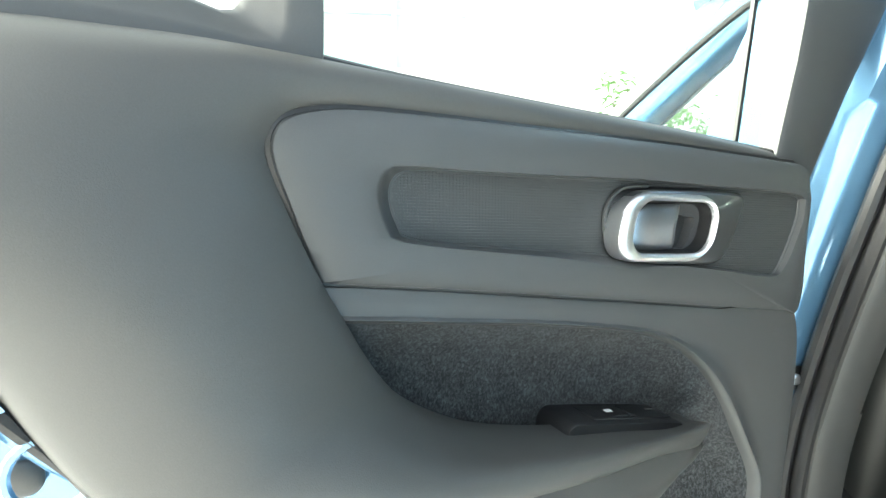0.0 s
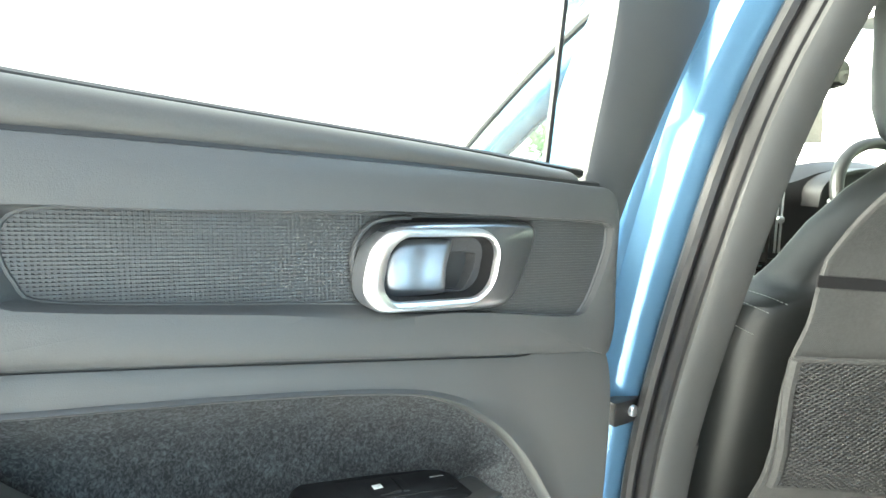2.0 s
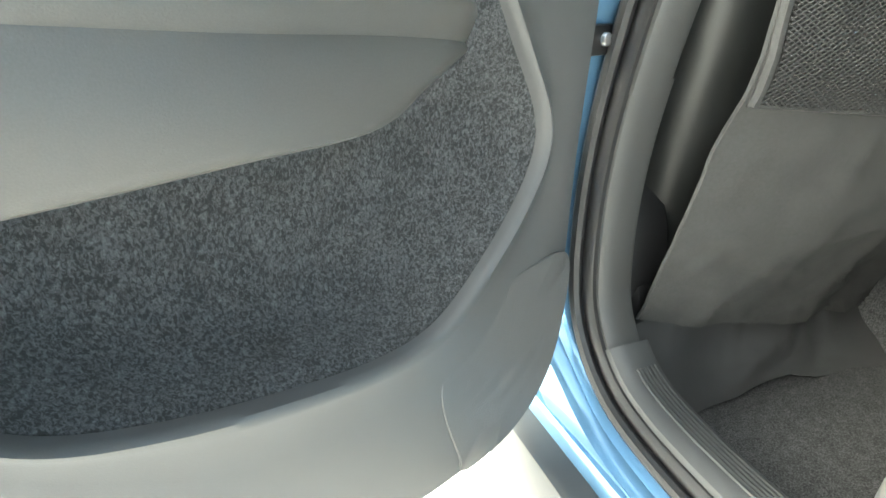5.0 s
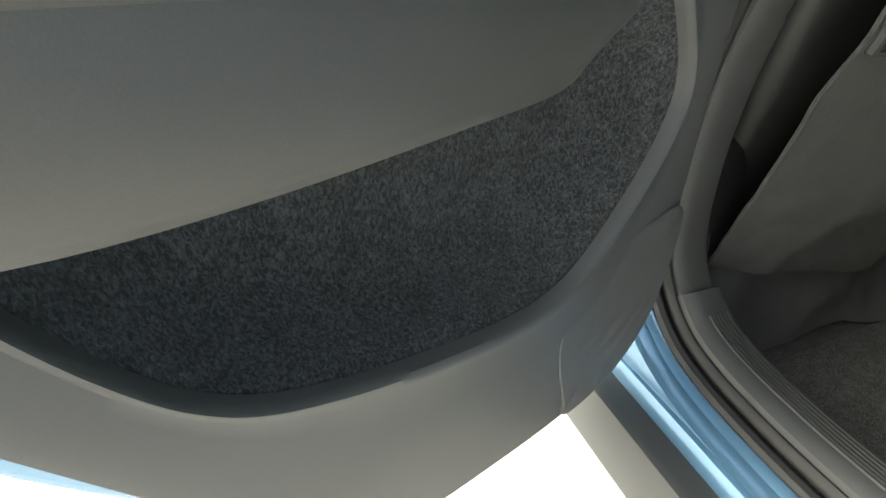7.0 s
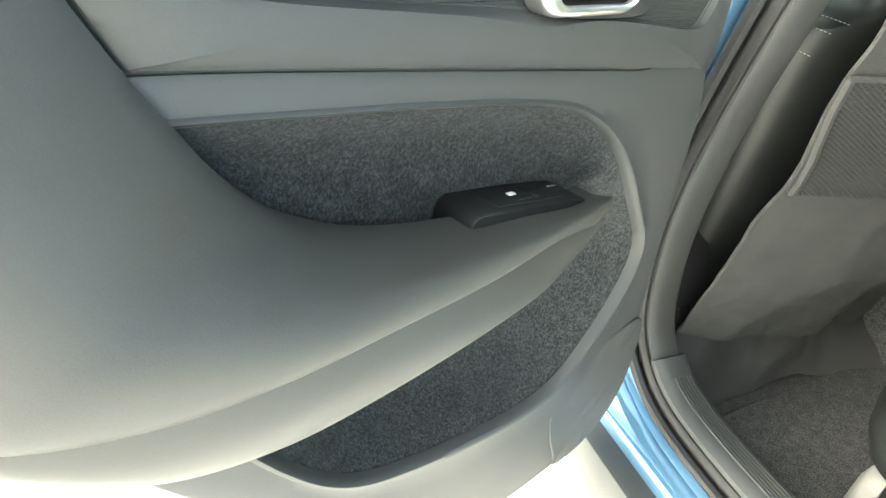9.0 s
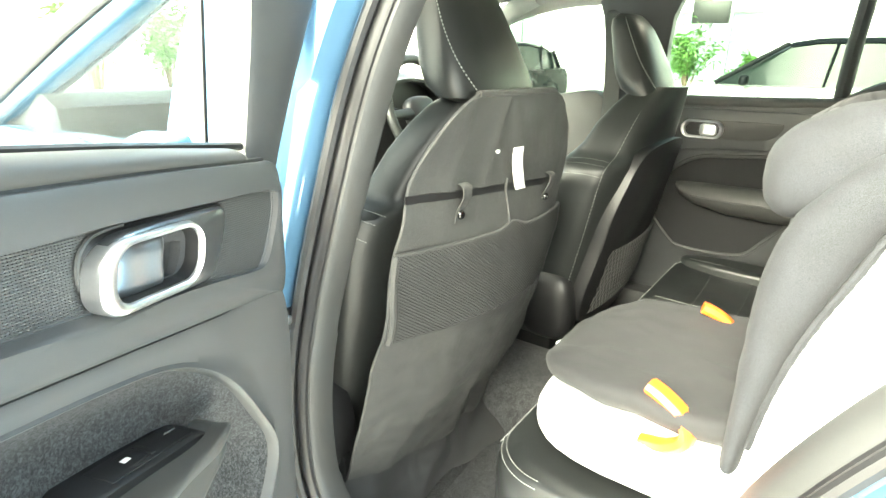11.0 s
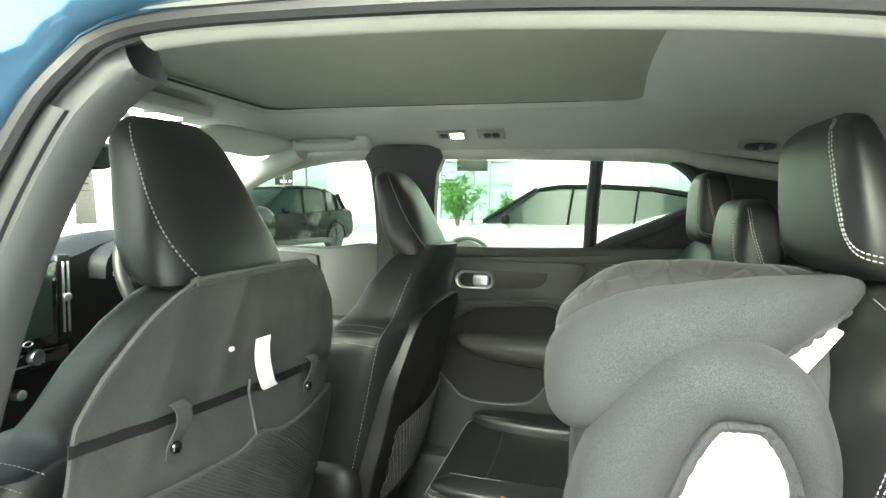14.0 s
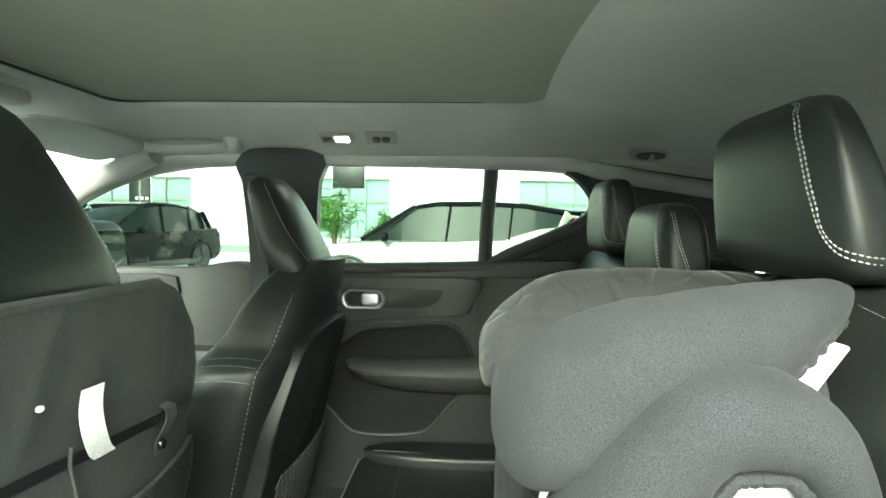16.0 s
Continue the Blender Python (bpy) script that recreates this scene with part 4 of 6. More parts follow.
part("pocket_rim", tube([(a, 0.003, b) for a, b in far_pocket], 0.006, 8, True), TRIM, far_door)
part("pocket_lining", loft([[(cc[0] + (p[0] - cc[0]) * k, h, cc[1] + (p[1] - cc[1]) * k) for p in far_pocket] for k, h in ((0.985, -0.002), (0.98, 0.003), (0.9, 0.002), (0.02, 0.002))]), PADCLOTH, far_door, "dark felt pocket lining")
part("armrest", loft([[(a, 0.03 + hw * math.cos(t), zc + hh * math.sin(t)) for t in np.linspace(0, 2 * math.pi, 20, endpoint=False)] for a, hw, hh, zc in ((0.195, 0.006, 0.006, 0.828), (0.21, 0.03, 0.02, 0.818), (0.26, 0.045, 0.034, 0.806), (0.36, 0.05, 0.045, 0.796), (0.50, 0.052, 0.05, 0.795), (0.62, 0.05, 0.05, 0.80), (0.75, 0.03, 0.06, 0.83))]), SOFT, far_door, "padded armrest")
part("armrest_seam", tube([(a, 0.082, z) for a, z in ((0.25, 0.805), (0.36, 0.80), (0.5, 0.80), (0.62, 0.803))], 0.0015, 6), TRIM, far_door)
part("soft_panel", sheet(14, 14, lambda u, v: (0.56 + 0.30 * u + 0.02 * (1 - v), 0.004 + 0.03 * math.sin(math.pi * min(1, u * 1.2)) , 0.76 + (1.07 - 0.76) * v), 0.02), SOFT, far_door)

far_front = tagged(thing("door_3", "closed far front door with grey inner panel", "car door", Matrix.Translation((0.735, 0, 0))), kind="structure")
part("inner_panel", prism(spline([(0.09, 0.45), (0.09, 0.8), (0.095, 1.08), (0.3, 1.082), (0.7, 1.072), (0.95, 1.05), (1.0, 0.9), (1.0, 0.5), (0.9, 0.44), (0.4, 0.43)], 90, True), lambda a, b, h: (h, a, b), 0.06, 0.0, 0.01), SOFT, far_front)
part("upper_band", prism(spline([(0.40, 0.93), (0.31, 0.99), (0.305, 1.04), (0.34, 1.062), (0.6, 1.06), (0.9, 1.04), (0.9, 0.95), (0.6, 0.94)], 70, True), lambda a, b, h: (h, a, b), 0.0, -0.015, 0.006), CARD, far_front)
part("trim_plate", prism(spline([(0.42, 0.968), (0.367, 0.972), (0.358, 1.010), (0.385, 1.024), (0.6, 1.022), (0.8, 1.012), (0.8, 0.965)], 60, True), lambda a, b, h: (h, a, b), -0.01, -0.019, 0.003), SATIN, far_front, "brushed metal trim plate")
part("armrest", box(-0.02, 0.42, 0.82, 0.08, 0.5, 0.07, 0.02), SOFT, far_front)

# far windows: rails above and between, glass
def far_x(z):
    return 0.748 - 0.34 * (z - 1.09)


rail = [(-1.35, 1.30), (-1.0, 1.35), (-0.80, 1.382), (-0.55, 1.392), (-0.14, 1.396), (0.10, 1.392), (0.25, 1.382), (0.43, 1.342), (0.62, 1.258), (0.86, 1.12), (1.0, 1.04)]
part("trim", tube([(far_x(z) + 0.012, y, z) for y, z in spline(rail, 50)], 0.024, 10), LINER, None, "pale roof rail over the far windows", kind="structure")
part("trim", tube([(far_x(z) + 0.03, y, z) for y, z in ((-0.585, 1.08), (-0.59, 1.25), (-0.60, 1.40))], 0.026, 10, flat=0.8), CARD, None, "dark window divider", kind="structure")
part("trim", tube([(far_x(z) + 0.01, y, z) for y, z in spline([(-0.60, 1.10), (-0.66, 1.135), (-0.75, 1.175), (-0.86, 1.23), (-0.885, 1.27), (-0.875, 1.31), (-0.84, 1.35), (-0.80, 1.375)], 30)], 0.02, 8), CARD, None, "dark quarter window surround", kind="structure")
part("trim", prism([(-0.60, 1.085), (-0.66, 1.12), (-0.75, 1.16), (-0.87, 1.215), (-0.90, 1.27), (-0.885, 1.32), (-0.84, 1.37), (-0.9, 1.40), (-1.3, 1.34), (-1.3, 0.75), (-0.85, 0.75), (-0.8, 0.9), (-0.66, 1.06)], lambda a, b, h: (far_x(b) + h, a, b), 0.06, 0.005), CARD, None, "dark rear quarter trim", kind="structure")
gl = part("window_1", prism([(-0.90, 1.05), (0.95, 1.02), (0.62, 1.24), (0.43, 1.34), (0.25, 1.39), (-0.80, 1.39), (-0.90, 1.30)], lambda a, b, h: (far_x(b) + h, a, b), 0.030, 0.034), TINTED, None, "green tinted far side glass", kind="structure")
gl.visible_shadow = False

# rear of the cabin
part("wall_rear", box(0, -1.62, 0.85, 1.5, 0.06, 1.1), CARD, None, "dark tailgate trim", kind="structure")
part("trim", prism([(-1.02, 1.26), (-1.6, 1.26), (-1.6, 0.4), (-0.80, 0.4), (-0.72, 0.75), (-0.90, 1.06)], lambda a, b, h: (-0.72 + h + max(0, b - 1.0) * 0.28, a, b), 0.0, 0.05), CARD, None, "dark near rear quarter trim", kind="structure")
part("parcel_shelf", box(0, -1.32, 1.02, 1.36, 0.6, 0.02), CARPET, None, "black load cover", kind="structure")

# windscreen side: near A pillar, far A pillar, dash
for s in (-1, 1):
    part("trim", tube([(s * x, y, z) for x, y, z in ((0.60, 0.30, 1.395), (0.63, 0.45, 1.34), (0.68, 0.65, 1.25), (0.73, 0.88, 1.12), (0.75, 1.0, 1.04))], 0.03, 10), LINER, None, "pale windscreen pillar trim", kind="structure")


# ---- seats ----
def back_y(z):
    return -0.135 + (1.05 - z) * 0.23


HEAD = ((1.128, 0.235, 0.05, 0.03), (1.135, 0.283, 0.085, 0.022), (1.15, 0.290, 0.110, 0.012), (1.18, 0.276, 0.118, 0.004), (1.22, 0.246, 0.112, -0.002), (1.26, 0.216, 0.10, -0.006), (1.29, 0.198, 0.088, -0.006), (1.31, 0.175, 0.068, 0.0), (1.322, 0.13, 0.04, 0.008))


HEAD_SHIFT = {True: (0.014, 0.92), False: (0.012, 0.90)}
HEAD_RISE = {True: (1.126, 1.345), False: (1.106, 1.316)}


def head_z(z, near):
    """The height of a headrest ring on the near or the far seat."""
    low, high = HEAD_RISE[near]
    return low + (z - 1.128) * (high - low) / (1.322 - 1.128)


def head_side(z, e, back=0.25):
    """A point on the side of a front headrest, back: how far round to the rear."""
    zs = [r[0] for r in HEAD]
    w, t, yy = (np.interp(z, zs, [r[k] for r in HEAD]) for k in (1, 2, 3))
    a = -math.pi / 2 + e * (math.pi / 2 - back)
    c, s = math.cos(a), math.sin(a)
    y0 = -0.155 + (z - 1.13) * 0.66 + yy
    return (w / 2 * math.copysign(abs(c) ** 0.6, c) * 1.004, y0 + t / 2 + t / 2 * math.copysign(abs(s) ** 0.7, s) * 1.01, z)


def front_seat(cx, dy, label):
    s = thing("front_seat", label, "car seat", Matrix.Translation((cx, dy, 0)), "front seats")
    rings = []
    for z, w, t in ((0.42, 0.40, 0.16), (0.46, 0.48, 0.20), (0.60, 0.51, 0.21), (0.78, 0.54, 0.20), (0.90, 0.57, 0.19), (0.938, 0.57, 0.180), (0.953, 0.548, 0.172), (0.965, 0.490, 0.166), (0.972, 0.455, 0.163), (0.985, 0.437, 0.16), (1.00, 0.420, 0.15), (1.047, 0.362, 0.14), (1.09, 0.290, 0.12), (1.120, 0.22, 0.10), (1.138, 0.16, 0.07)):
        y0 = back_y(z) + (0.035 if cx < 0 else 0.0)
        if cx < 0 and z > 0.96:
            w, t = w * 0.93, t * 0.72
        ring = []
        for a in np.linspace(0, 2 * math.pi, 48, endpoint=False):
            c, q = math.cos(a), math.sin(a)
            x = w / 2 * math.copysign(abs(c) ** (0.45 if z < 0.98 else 0.65), c)
            side = abs(x) / (w / 2)
            y = y0 + t / 2 + t / 2 * math.copysign(abs(q) ** 0.6, q)
            if q > 0:
                y += 0.035 * (side**3) - 0.012
            else:
                y -= (0.02 if cx > 0 else 0.0) * (1 - side**2)
            ring.append((x, y, z))
        rings.append(ring)
    part("backrest", loft(rings), LEATHER, s)
    rings = []
    for z, w, t, yy in HEAD:
        y0 = -0.155 + (z - 1.13) * 0.66 + yy
        rings.append([(HEAD_SHIFT[cx < 0][0] + HEAD_SHIFT[cx < 0][1] * w / 2 * math.copysign(abs(math.cos(a)) ** 0.6, math.cos(a)), y0 + t / 2 + t / 2 * math.copysign(abs(math.sin(a)) ** 0.7, math.sin(a)), head_z(z, cx < 0)) for a in np.linspace(0, 2 * math.pi, 44, endpoint=False)])
    hr = part("headrest", loft(rings), LEATHER, s)
    for e in (-1, 1):
        stitches([(lambda q: (HEAD_SHIFT[cx < 0][0] + HEAD_SHIFT[cx < 0][1] * q[0], q[1], head_z(q[2], cx < 0)))(head_side(z, e, 0.22 + 0.80 * ((1.312 - z) / 0.172) ** 2.6)) for z in np.linspace(1.312, 1.140, 44)], hr, r=0.0009, length=0.0045, gap=0.0025)
    cush = part("seat_cushion", pillow(0, 0.30, 0.52, 0.54, 0.56, 0.18, 3.5, 2.6), LEATHER, s)
    part("seat_base", box(0, 0.30, 0.37, 0.42, 0.5, 0.16, 0.02), BLACK, s)
    for e in (-1, 1) if cx > 0 else ():
        line = []
        for z in np.linspace(0.50, 1.11, 50):
            w = np.interp(z, (0.42, 0.46, 0.60, 0.78, 0.90, 0.938, 0.953, 0.965, 0.972, 0.985, 1.0, 1.047, 1.09, 1.12), (0.40, 0.48, 0.51, 0.54, 0.57, 0.57, 0.548, 0.49, 0.455, 0.437, 0.42, 0.362, 0.29, 0.22))
            line.append((e * (w / 2 - 0.004), back_y(z) + 0.035, z))
        stitches(line, s, r=0.0007)
    for z, wide in ((0.953, 0.272), (0.962, 0.250), (0.928, 0.2845)):
        for e in (-1, 1):
            stitches([(e * wide, back_y(z) + 0.04 + 0.10 * k, z + 0.004 * math.sin(3 * k)) for k in np.linspace(0, 1, 14)], s, r=0.0004, length=0.004, gap=0.002)
    return s


near_seat = front_seat(-0.365, 0.0, "black leather front seat with a cloth-covered back")
far_seat = front_seat(0.375, -0.082, "black leather front seat with pale stitching")

# plastic back board and net on the far seat
bm = prism(spline([(-0.20, 0.50), (-0.235, 0.75), (-0.225, 0.88), (-0.15, 0.99), (0.15, 0.99), (0.225, 0.88), (0.235, 0.75), (0.20, 0.50)], 60, True), lambda a, b, h: (a, back_y(b) + h - 0.02 * (1 - (a / 0.24) ** 2), b), 0.02, -0.016, 0.006)
part("back_board", bm, BLACK, far_seat, "black plastic seat back board")
bm = bmesh.new()
for k in range(-24, 25):
    for d in (-1, 1):
        pts = [(k * 0.02 + d * (z - 0.62) * 0.6, back_y(z) - 0.024 - 0.02 * (1 - ((k * 0.02 + d * (z - 0.62) * 0.6) / 0.24) ** 2), z) for z in np.linspace(0.53, 0.72, 8)]
        pts = [p for p in pts if abs(p[0]) < 0.20]
        if len(pts) > 1:
            tube(pts, 0.0013, 4, bm=bm)
part("back_net", bm, NET, far_seat, "black elastic net pocket")

# cloth protector over the near seat's back
cover = thing("seat_back_protector", "charcoal cloth protector hung over a seat back", "seat protector", Matrix.Translation((-0.360, 0, 0)))


def cover_edges(z):
    left = np.interp(z, (0.40, 0.47, 0.60, 0.78, 0.92, 1.02, 1.07, 1.11, 1.13, 1.145), (-0.285, -0.290, -0.296, -0.292, -0.284, -0.27, -0.245, -0.205, -0.17, -0.125))
    right = np.interp(z, (0.35, 0.50, 0.65, 0.78, 0.87, 0.95, 1.02, 1.07, 1.11, 1.13, 1.145), (0.30, 0.325, 0.325, 0.312, 0.298, 0.288, 0.27, 0.245, 0.205, 0.17, 0.125))
    return left, right


def on_cover(x, z, h=0.0):
    """A point of the protector's cloth; h stands off it."""
    b = max(0.0, 1 - (x / 0.31) ** 2)
    y = np.interp(z, (0.35, 0.473, 0.60, 0.789, 0.92, 1.02, 1.05, 1.15), (0.03, 0.002, -0.042, -0.092, -0.108, -0.128, -0.135, -0.158))
    y -= b * np.interp(z, (0.36, 0.473, 0.59, 0.75, 0.90, 0.98, 1.05, 1.15), (0.03, 0.05, 0.06, 0.050, 0.045, 0.022, 0.010, 0.0))
    low = max(0.0, (0.75 - z) / 0.35)
    y += 0.010 * low * math.sin(9 * x + 14 * z) + 0.006 * low * math.sin(31 * x - 17 * z) + 0.0025 * math.sin(40 * z + 8 * x)
    y += 0.006 * noise.noise((x * 9, z * 7, 0.3)) * (0.4 + low) + 0.0022 * noise.noise((x * 26, z * 16, 2.3)) + 0.0016 * abs(noise.noise((x * 14 + z * 9, z * 22, 5.0)))
    y += 0.007 * low * abs(noise.noise((x * 7 + 3, z * 21 + x * 5, 7.7))) + 0.004 * low * abs(noise.noise((x * 19, z * 9, 3.1)))
    crease = (1 - abs(noise.noise((x * 6 + z * 4, z * 8 - x * 5, 9.0)))) ** 9
    fine = (1 - abs(noise.noise((x * 13 - z * 6, z * 11 + x * 9, 3.7)))) ** 10
    y -= ((0.0026 + 0.0060 * low) * crease + (0.0010 + 0.0028 * low) * fine) * min(1.0, max(0.0, 0.31 - abs(x)) / 0.07) * min(1.0, max(0.12, (abs(z - 0.835) - 0.09) / 0.03))
    return (x, y - h, z)


def cloth(u, v):
    z = 1.145 - v * (1.145 - (0.47 - 0.11 * u))
    left, right = cover_edges(z)
    return on_cover(left + (right - left) * u, z)


part("cloth_panel", sheet(72, 90, cloth, 0.003), NYLON, cover)
for u in (0.004, 0.996):
    part("binding", tube([(lambda p: (p[0], p[1] - 0.001, p[2]))(cloth(u, v)) for v in np.linspace(0, 1, 50)], 0.004, 6, flat=0.8), NYLON, cover)
part("binding", tube([cloth(u, 0.004) for u in np.linspace(0, 1, 24)], 0.006, 6), NYLON, cover)


def mesh_top(x):
    return 0.905 + 0.012 * math.exp(-((x - 0.0) / 0.03) ** 2) + 0.012 * abs(x) / 0.3 - 0.03 * max(0, x) / 0.3


def mesh_low(x):
    return 0.770 - 0.05 * (x + 0.29) / 0.6


part("pocket_cloth", sheet(90, 30, lambda u, v: on_cover(-0.288 + 0.595 * u, mesh_low(-0.288 + 0.595 * u) + (mesh_top(-0.288 + 0.595 * u) - mesh_low(-0.288 + 0.595 * u)) * v, 0.006), 0.001), NETBACK, cover)
bm = bmesh.new()
for d, step in ((1, 0.0080), (-1, 0.0080)):
    for k in range(-70, 90):
        pts = []
        for z in np.linspace(0.70, 0.94, 90):
            x = k * step + d * (z - 0.82) * 1.5
            if -0.281 < x < 0.300 and mesh_low(x) <= z <= mesh_top(x):
                pts.append(on_cover(x, z, 0.0092))
        if len(pts) > 1:
            tube(pts, 0.0013, 4, bm=bm)
part("net", bm, NET, cover, "black diagonal net of the storage pocket")
part("pocket_hem", tube([on_cover(x, mesh_top(x), 0.007) for x in np.linspace(-0.288, 0.307, 40)], 0.0036, 6), NYLON, cover)
part("pocket_hem", tube([on_cover(x, mesh_low(x), 0.006) for x in np.linspace(-0.288, 0.307, 40)], 0.003, 6), NYLON, cover)
for x in (-0.284, 0.303):
    part("pocket_hem", tube([on_cover(x, z, 0.006) for z in np.linspace(mesh_low(x), mesh_top(x), 14)], 0.006, 6, flat=1.0), NYLON, cover)
part("pocket_seam", tube([on_cover(-0.012 + 0.0 * z, z, 0.008) for z in np.linspace(0.742, 0.995, 16)], 0.0022, 6), NYLON, cover)


def band_z(x):
    return 1.006 - 0.045 * (x + 0.28) / 0.56


part("band", sheet(30, 3, lambda u, v: on_cover(-0.278 + 0.556 * u, band_z(-0.278 + 0.556 * u) - 0.012 * v, 0.004), 0.002), BLACK, cover, "black webbing band")
for x in (-0.150, 0.165):
    z0 = band_z(x) + 0.012
    loop = [on_cover(x, z0, 0.006), on_cover(x, z0 - 0.005, 0.016), on_cover(x, z0 - 0.022, 0.018), on_cover(x - 0.004, z0 - 0.045, 0.008), on_cover(x - 0.006, z0 - 0.062, 0.006)]
    st = part("strap", loft([[(p[0] - 0.012, p[1], p[2]), (p[0] + 0.012, p[1], p[2]), (p[0] + 0.012, p[1] + 0.002, p[2]), (p[0] - 0.012, p[1] + 0.002, p[2])] for p in spline(loop, 14)]), NYLON, cover, "looped cloth strap")
    q = on_cover(x - 0.005, z0 - 0.050, 0.009)
    part("press_stud", loft([[(q[0] + r * math.cos(a), q[1] + dy, q[2] + r * math.sin(a)) for a in np.linspace(0, 2 * math.pi, 16, endpoint=False)] for r, dy in ((0.0075, 0.003), (0.0075, -0.001), (0.006, -0.003), (0.004, -0.002))]), GLOSS, st, "black press stud")
for x in (-0.185, 0.205):
    for k in (0, 0.008):
        stitches([on_cover(x + k - 0.012 * (z - 1.0) / 0.1, z, 0.001) for z in np.linspace(1.0, 1.115, 20)], cover, DTHREAD, r=0.0006, length=0.004, gap=0.002)
for x in (-0.13,):
    for k in (0, 0.007):
        stitches([on_cover(x + k + 0.06 * (z - 0.76), z, 0.001) for z in np.linspace(0.45, 0.755, 40)], cover, DTHREAD, r=0.0006, length=0.004, gap=0.002)
tag_path = [on_cover(0.014, 1.048, 0.004), on_cover(0.007, 1.03, 0.010), on_cover(0.005, 1.012, 0.015), on_cover(0.010, 0.994, 0.017), on_cover(0.022, 0.979, 0.015), on_cover(0.034, 0.970, 0.012)]
tag = part("paper_tag", loft([[(p[0] - 0.017, p[1], p[2]), (p[0] + 0.015, p[1] - 0.003, p[2]), (p[0] + 0.015, p[1] - 0.0025, p[2]), (p[0] - 0.017, p[1] + 0.0006, p[2])] for p in spline(tag_path, 20)]), PAPER, cover, "curled white paper tag")
q = on_cover(-0.060, 1.048, 0.006)
part("tag_fastener", pillow(*q, 0.008, 0.006, 0.006), SHELL, cover, "small clear plastic fastener")

# creased cloth hanging from the protector down to the footwell floor
def droop(u, v):
    x = -0.690 + 0.62 * u
    top = on_cover(x + 0.36, max(0.40, 0.47 - 0.11 * u) + 0.01)
    y1 = -0.095 + 0.05 * u + 0.03 * math.sin(5 * u)
    fold = 0.045 * abs(math.sin(4.6 * u + 2.6 * v * u + 0.5)) ** 0.8 + 0.020 * noise.noise((u * 3.2, v * 1.6, 4.0)) + 0.010 * math.sin(9 * u - 3.5 * v)
    drop = v ** 0.62
    z = top[2] + (0.309 - top[2]) * drop
    return (x, top[1] + 0.018 + (y1 - top[1] - 0.018) * v + fold * v * (1.15 - v), max(z, 0.306) + (0.048 * max(0.0, 1 - abs(u - 0.36 - 0.10 * v) / 0.11) + 0.040 * max(0.0, 1 - abs(u - 0.66 + 0.12 * v) / 0.08) + 0.020 * max(0.0, 1 - abs(u - 0.14) / 0.07) + 0.022 * abs(noise.noise((u * 3.0, v * 2.2, 9.0)))) * v * (1.25 - v))


part("floor_sheet", sheet(64, 26, droop, 0.002), FOOTCLOTH, None, "creased dark grey cloth hanging over the footwell", category="cloth")
part("floor_mat", prism(spline([(-0.600, -0.34), (-0.590, -0.16), (-0.572, -0.090), (-0.555, -0.078), (-0.36, -0.064), (-0.16, -0.054), (-0.12, -0.062), (-0.11, -0.20), (-0.11, -0.34), (-0.35, -0.35)], 70, True), lambda a, b, h: (a, b, h), 0.299, 0.314, 0.004), CARPET, None, "speckled dark grey carpet floor mat", category="floor mat")


# ---- rear bench ----
bench = thing("bench", "black leather rear bench with pale stitching", "car seat")


def bench_outline(x0, x1, r0, r1):
    """Plan of a bench cushion with its front corners rounded."""
    pts = [(x0, -0.80)]
    pts += [(x0 + r0 - r0 * math.cos(a), -0.255 - r0 + r0 * math.sin(a)) for a in np.linspace(0, math.pi / 2, 9)]
    pts += [(x1 - r1 + r1 * math.sin(a), -0.255 - r1 + r1 * math.cos(a)) for a in np.linspace(0, math.pi / 2, 9)]
    return np.array(pts + [(x1, -0.80)])


for x0, x1, r0, r1 in ((-0.625, -0.08, 0.10, 0.03), (-0.078, 0.10, 0.02, 0.02), (0.102, 0.635, 0.03, 0.10)):
    o = bench_outline(x0, x1, r0, r1)
    c = o.mean(0)
    rings = []
    for z, off in ((0.475, 0.045), (0.485, 0.02), (0.52, 0.004), (0.57, 0.0), (0.592, 0.004), (0.603, 0.012), (0.608, 0.024), (0.602, 0.06), (0.596, 0.12), (0.594, 0.2)):
        ring = []
        for p in o:
            d = c - p
            n2 = np.linalg.norm(d)
            q = p + d / n2 * min(off, 0.9 * n2)
            ring.append((q[0], q[1], z + 0.10 * max(0.0, -0.55 - q[1]) * -0.3))
        rings.append(ring)
    cu = part("seat_cushion", loft(rings), LEATHER, bench)
    for off, z in ((0.010, 0.6025), (0.021, 0.6088)):
        line = [p + (c - p) / np.linalg.norm(c - p) * off for p in o[1:-1]]
        line = [(q[0], q[1], z) for q in spline(line, 90)]
        stitches(line, cu, r=0.0007, length=0.0036, gap=0.0018)
    if x0 > 0.1:
        # raised side bolsters and sewn cross seams of the free outer seat
        for xb, wb, e in ((0.587, 0.115, -1), (0.150, 0.095, 1)):
            bo = part("side_bolster", pillow(xb, -0.525, 0.596, wb, 0.52, 0.060, 2.6, 5, bend=lambda v: Vector((v.x, v.y, v.z + 0.03 * max(0.0, v.y - 0.05)))), LEATHER, cu)
            row = [(xb + e * wb * 0.30, y, 0.6245 + 0.03 * max(0.0, y + 0.525 - 0.05)) for y in np.linspace(-0.30, -0.74, 30)]
            stitches(row, bo, r=0.0008, length=0.0045, gap=0.002)
        for y in (-0.37, -0.48, -0.60):
            part("seam", tube([(0.20, y, 0.5955), (0.36, y - 0.004, 0.5942), (0.53, y, 0.5955)], 0.0016, 6), BLACK, cu, "dark cross seam")
part("bench_frame", box(0, -0.52, 0.40, 1.16, 0.40, 0.16, 0.02), BLACK, bench, "black seat frame")


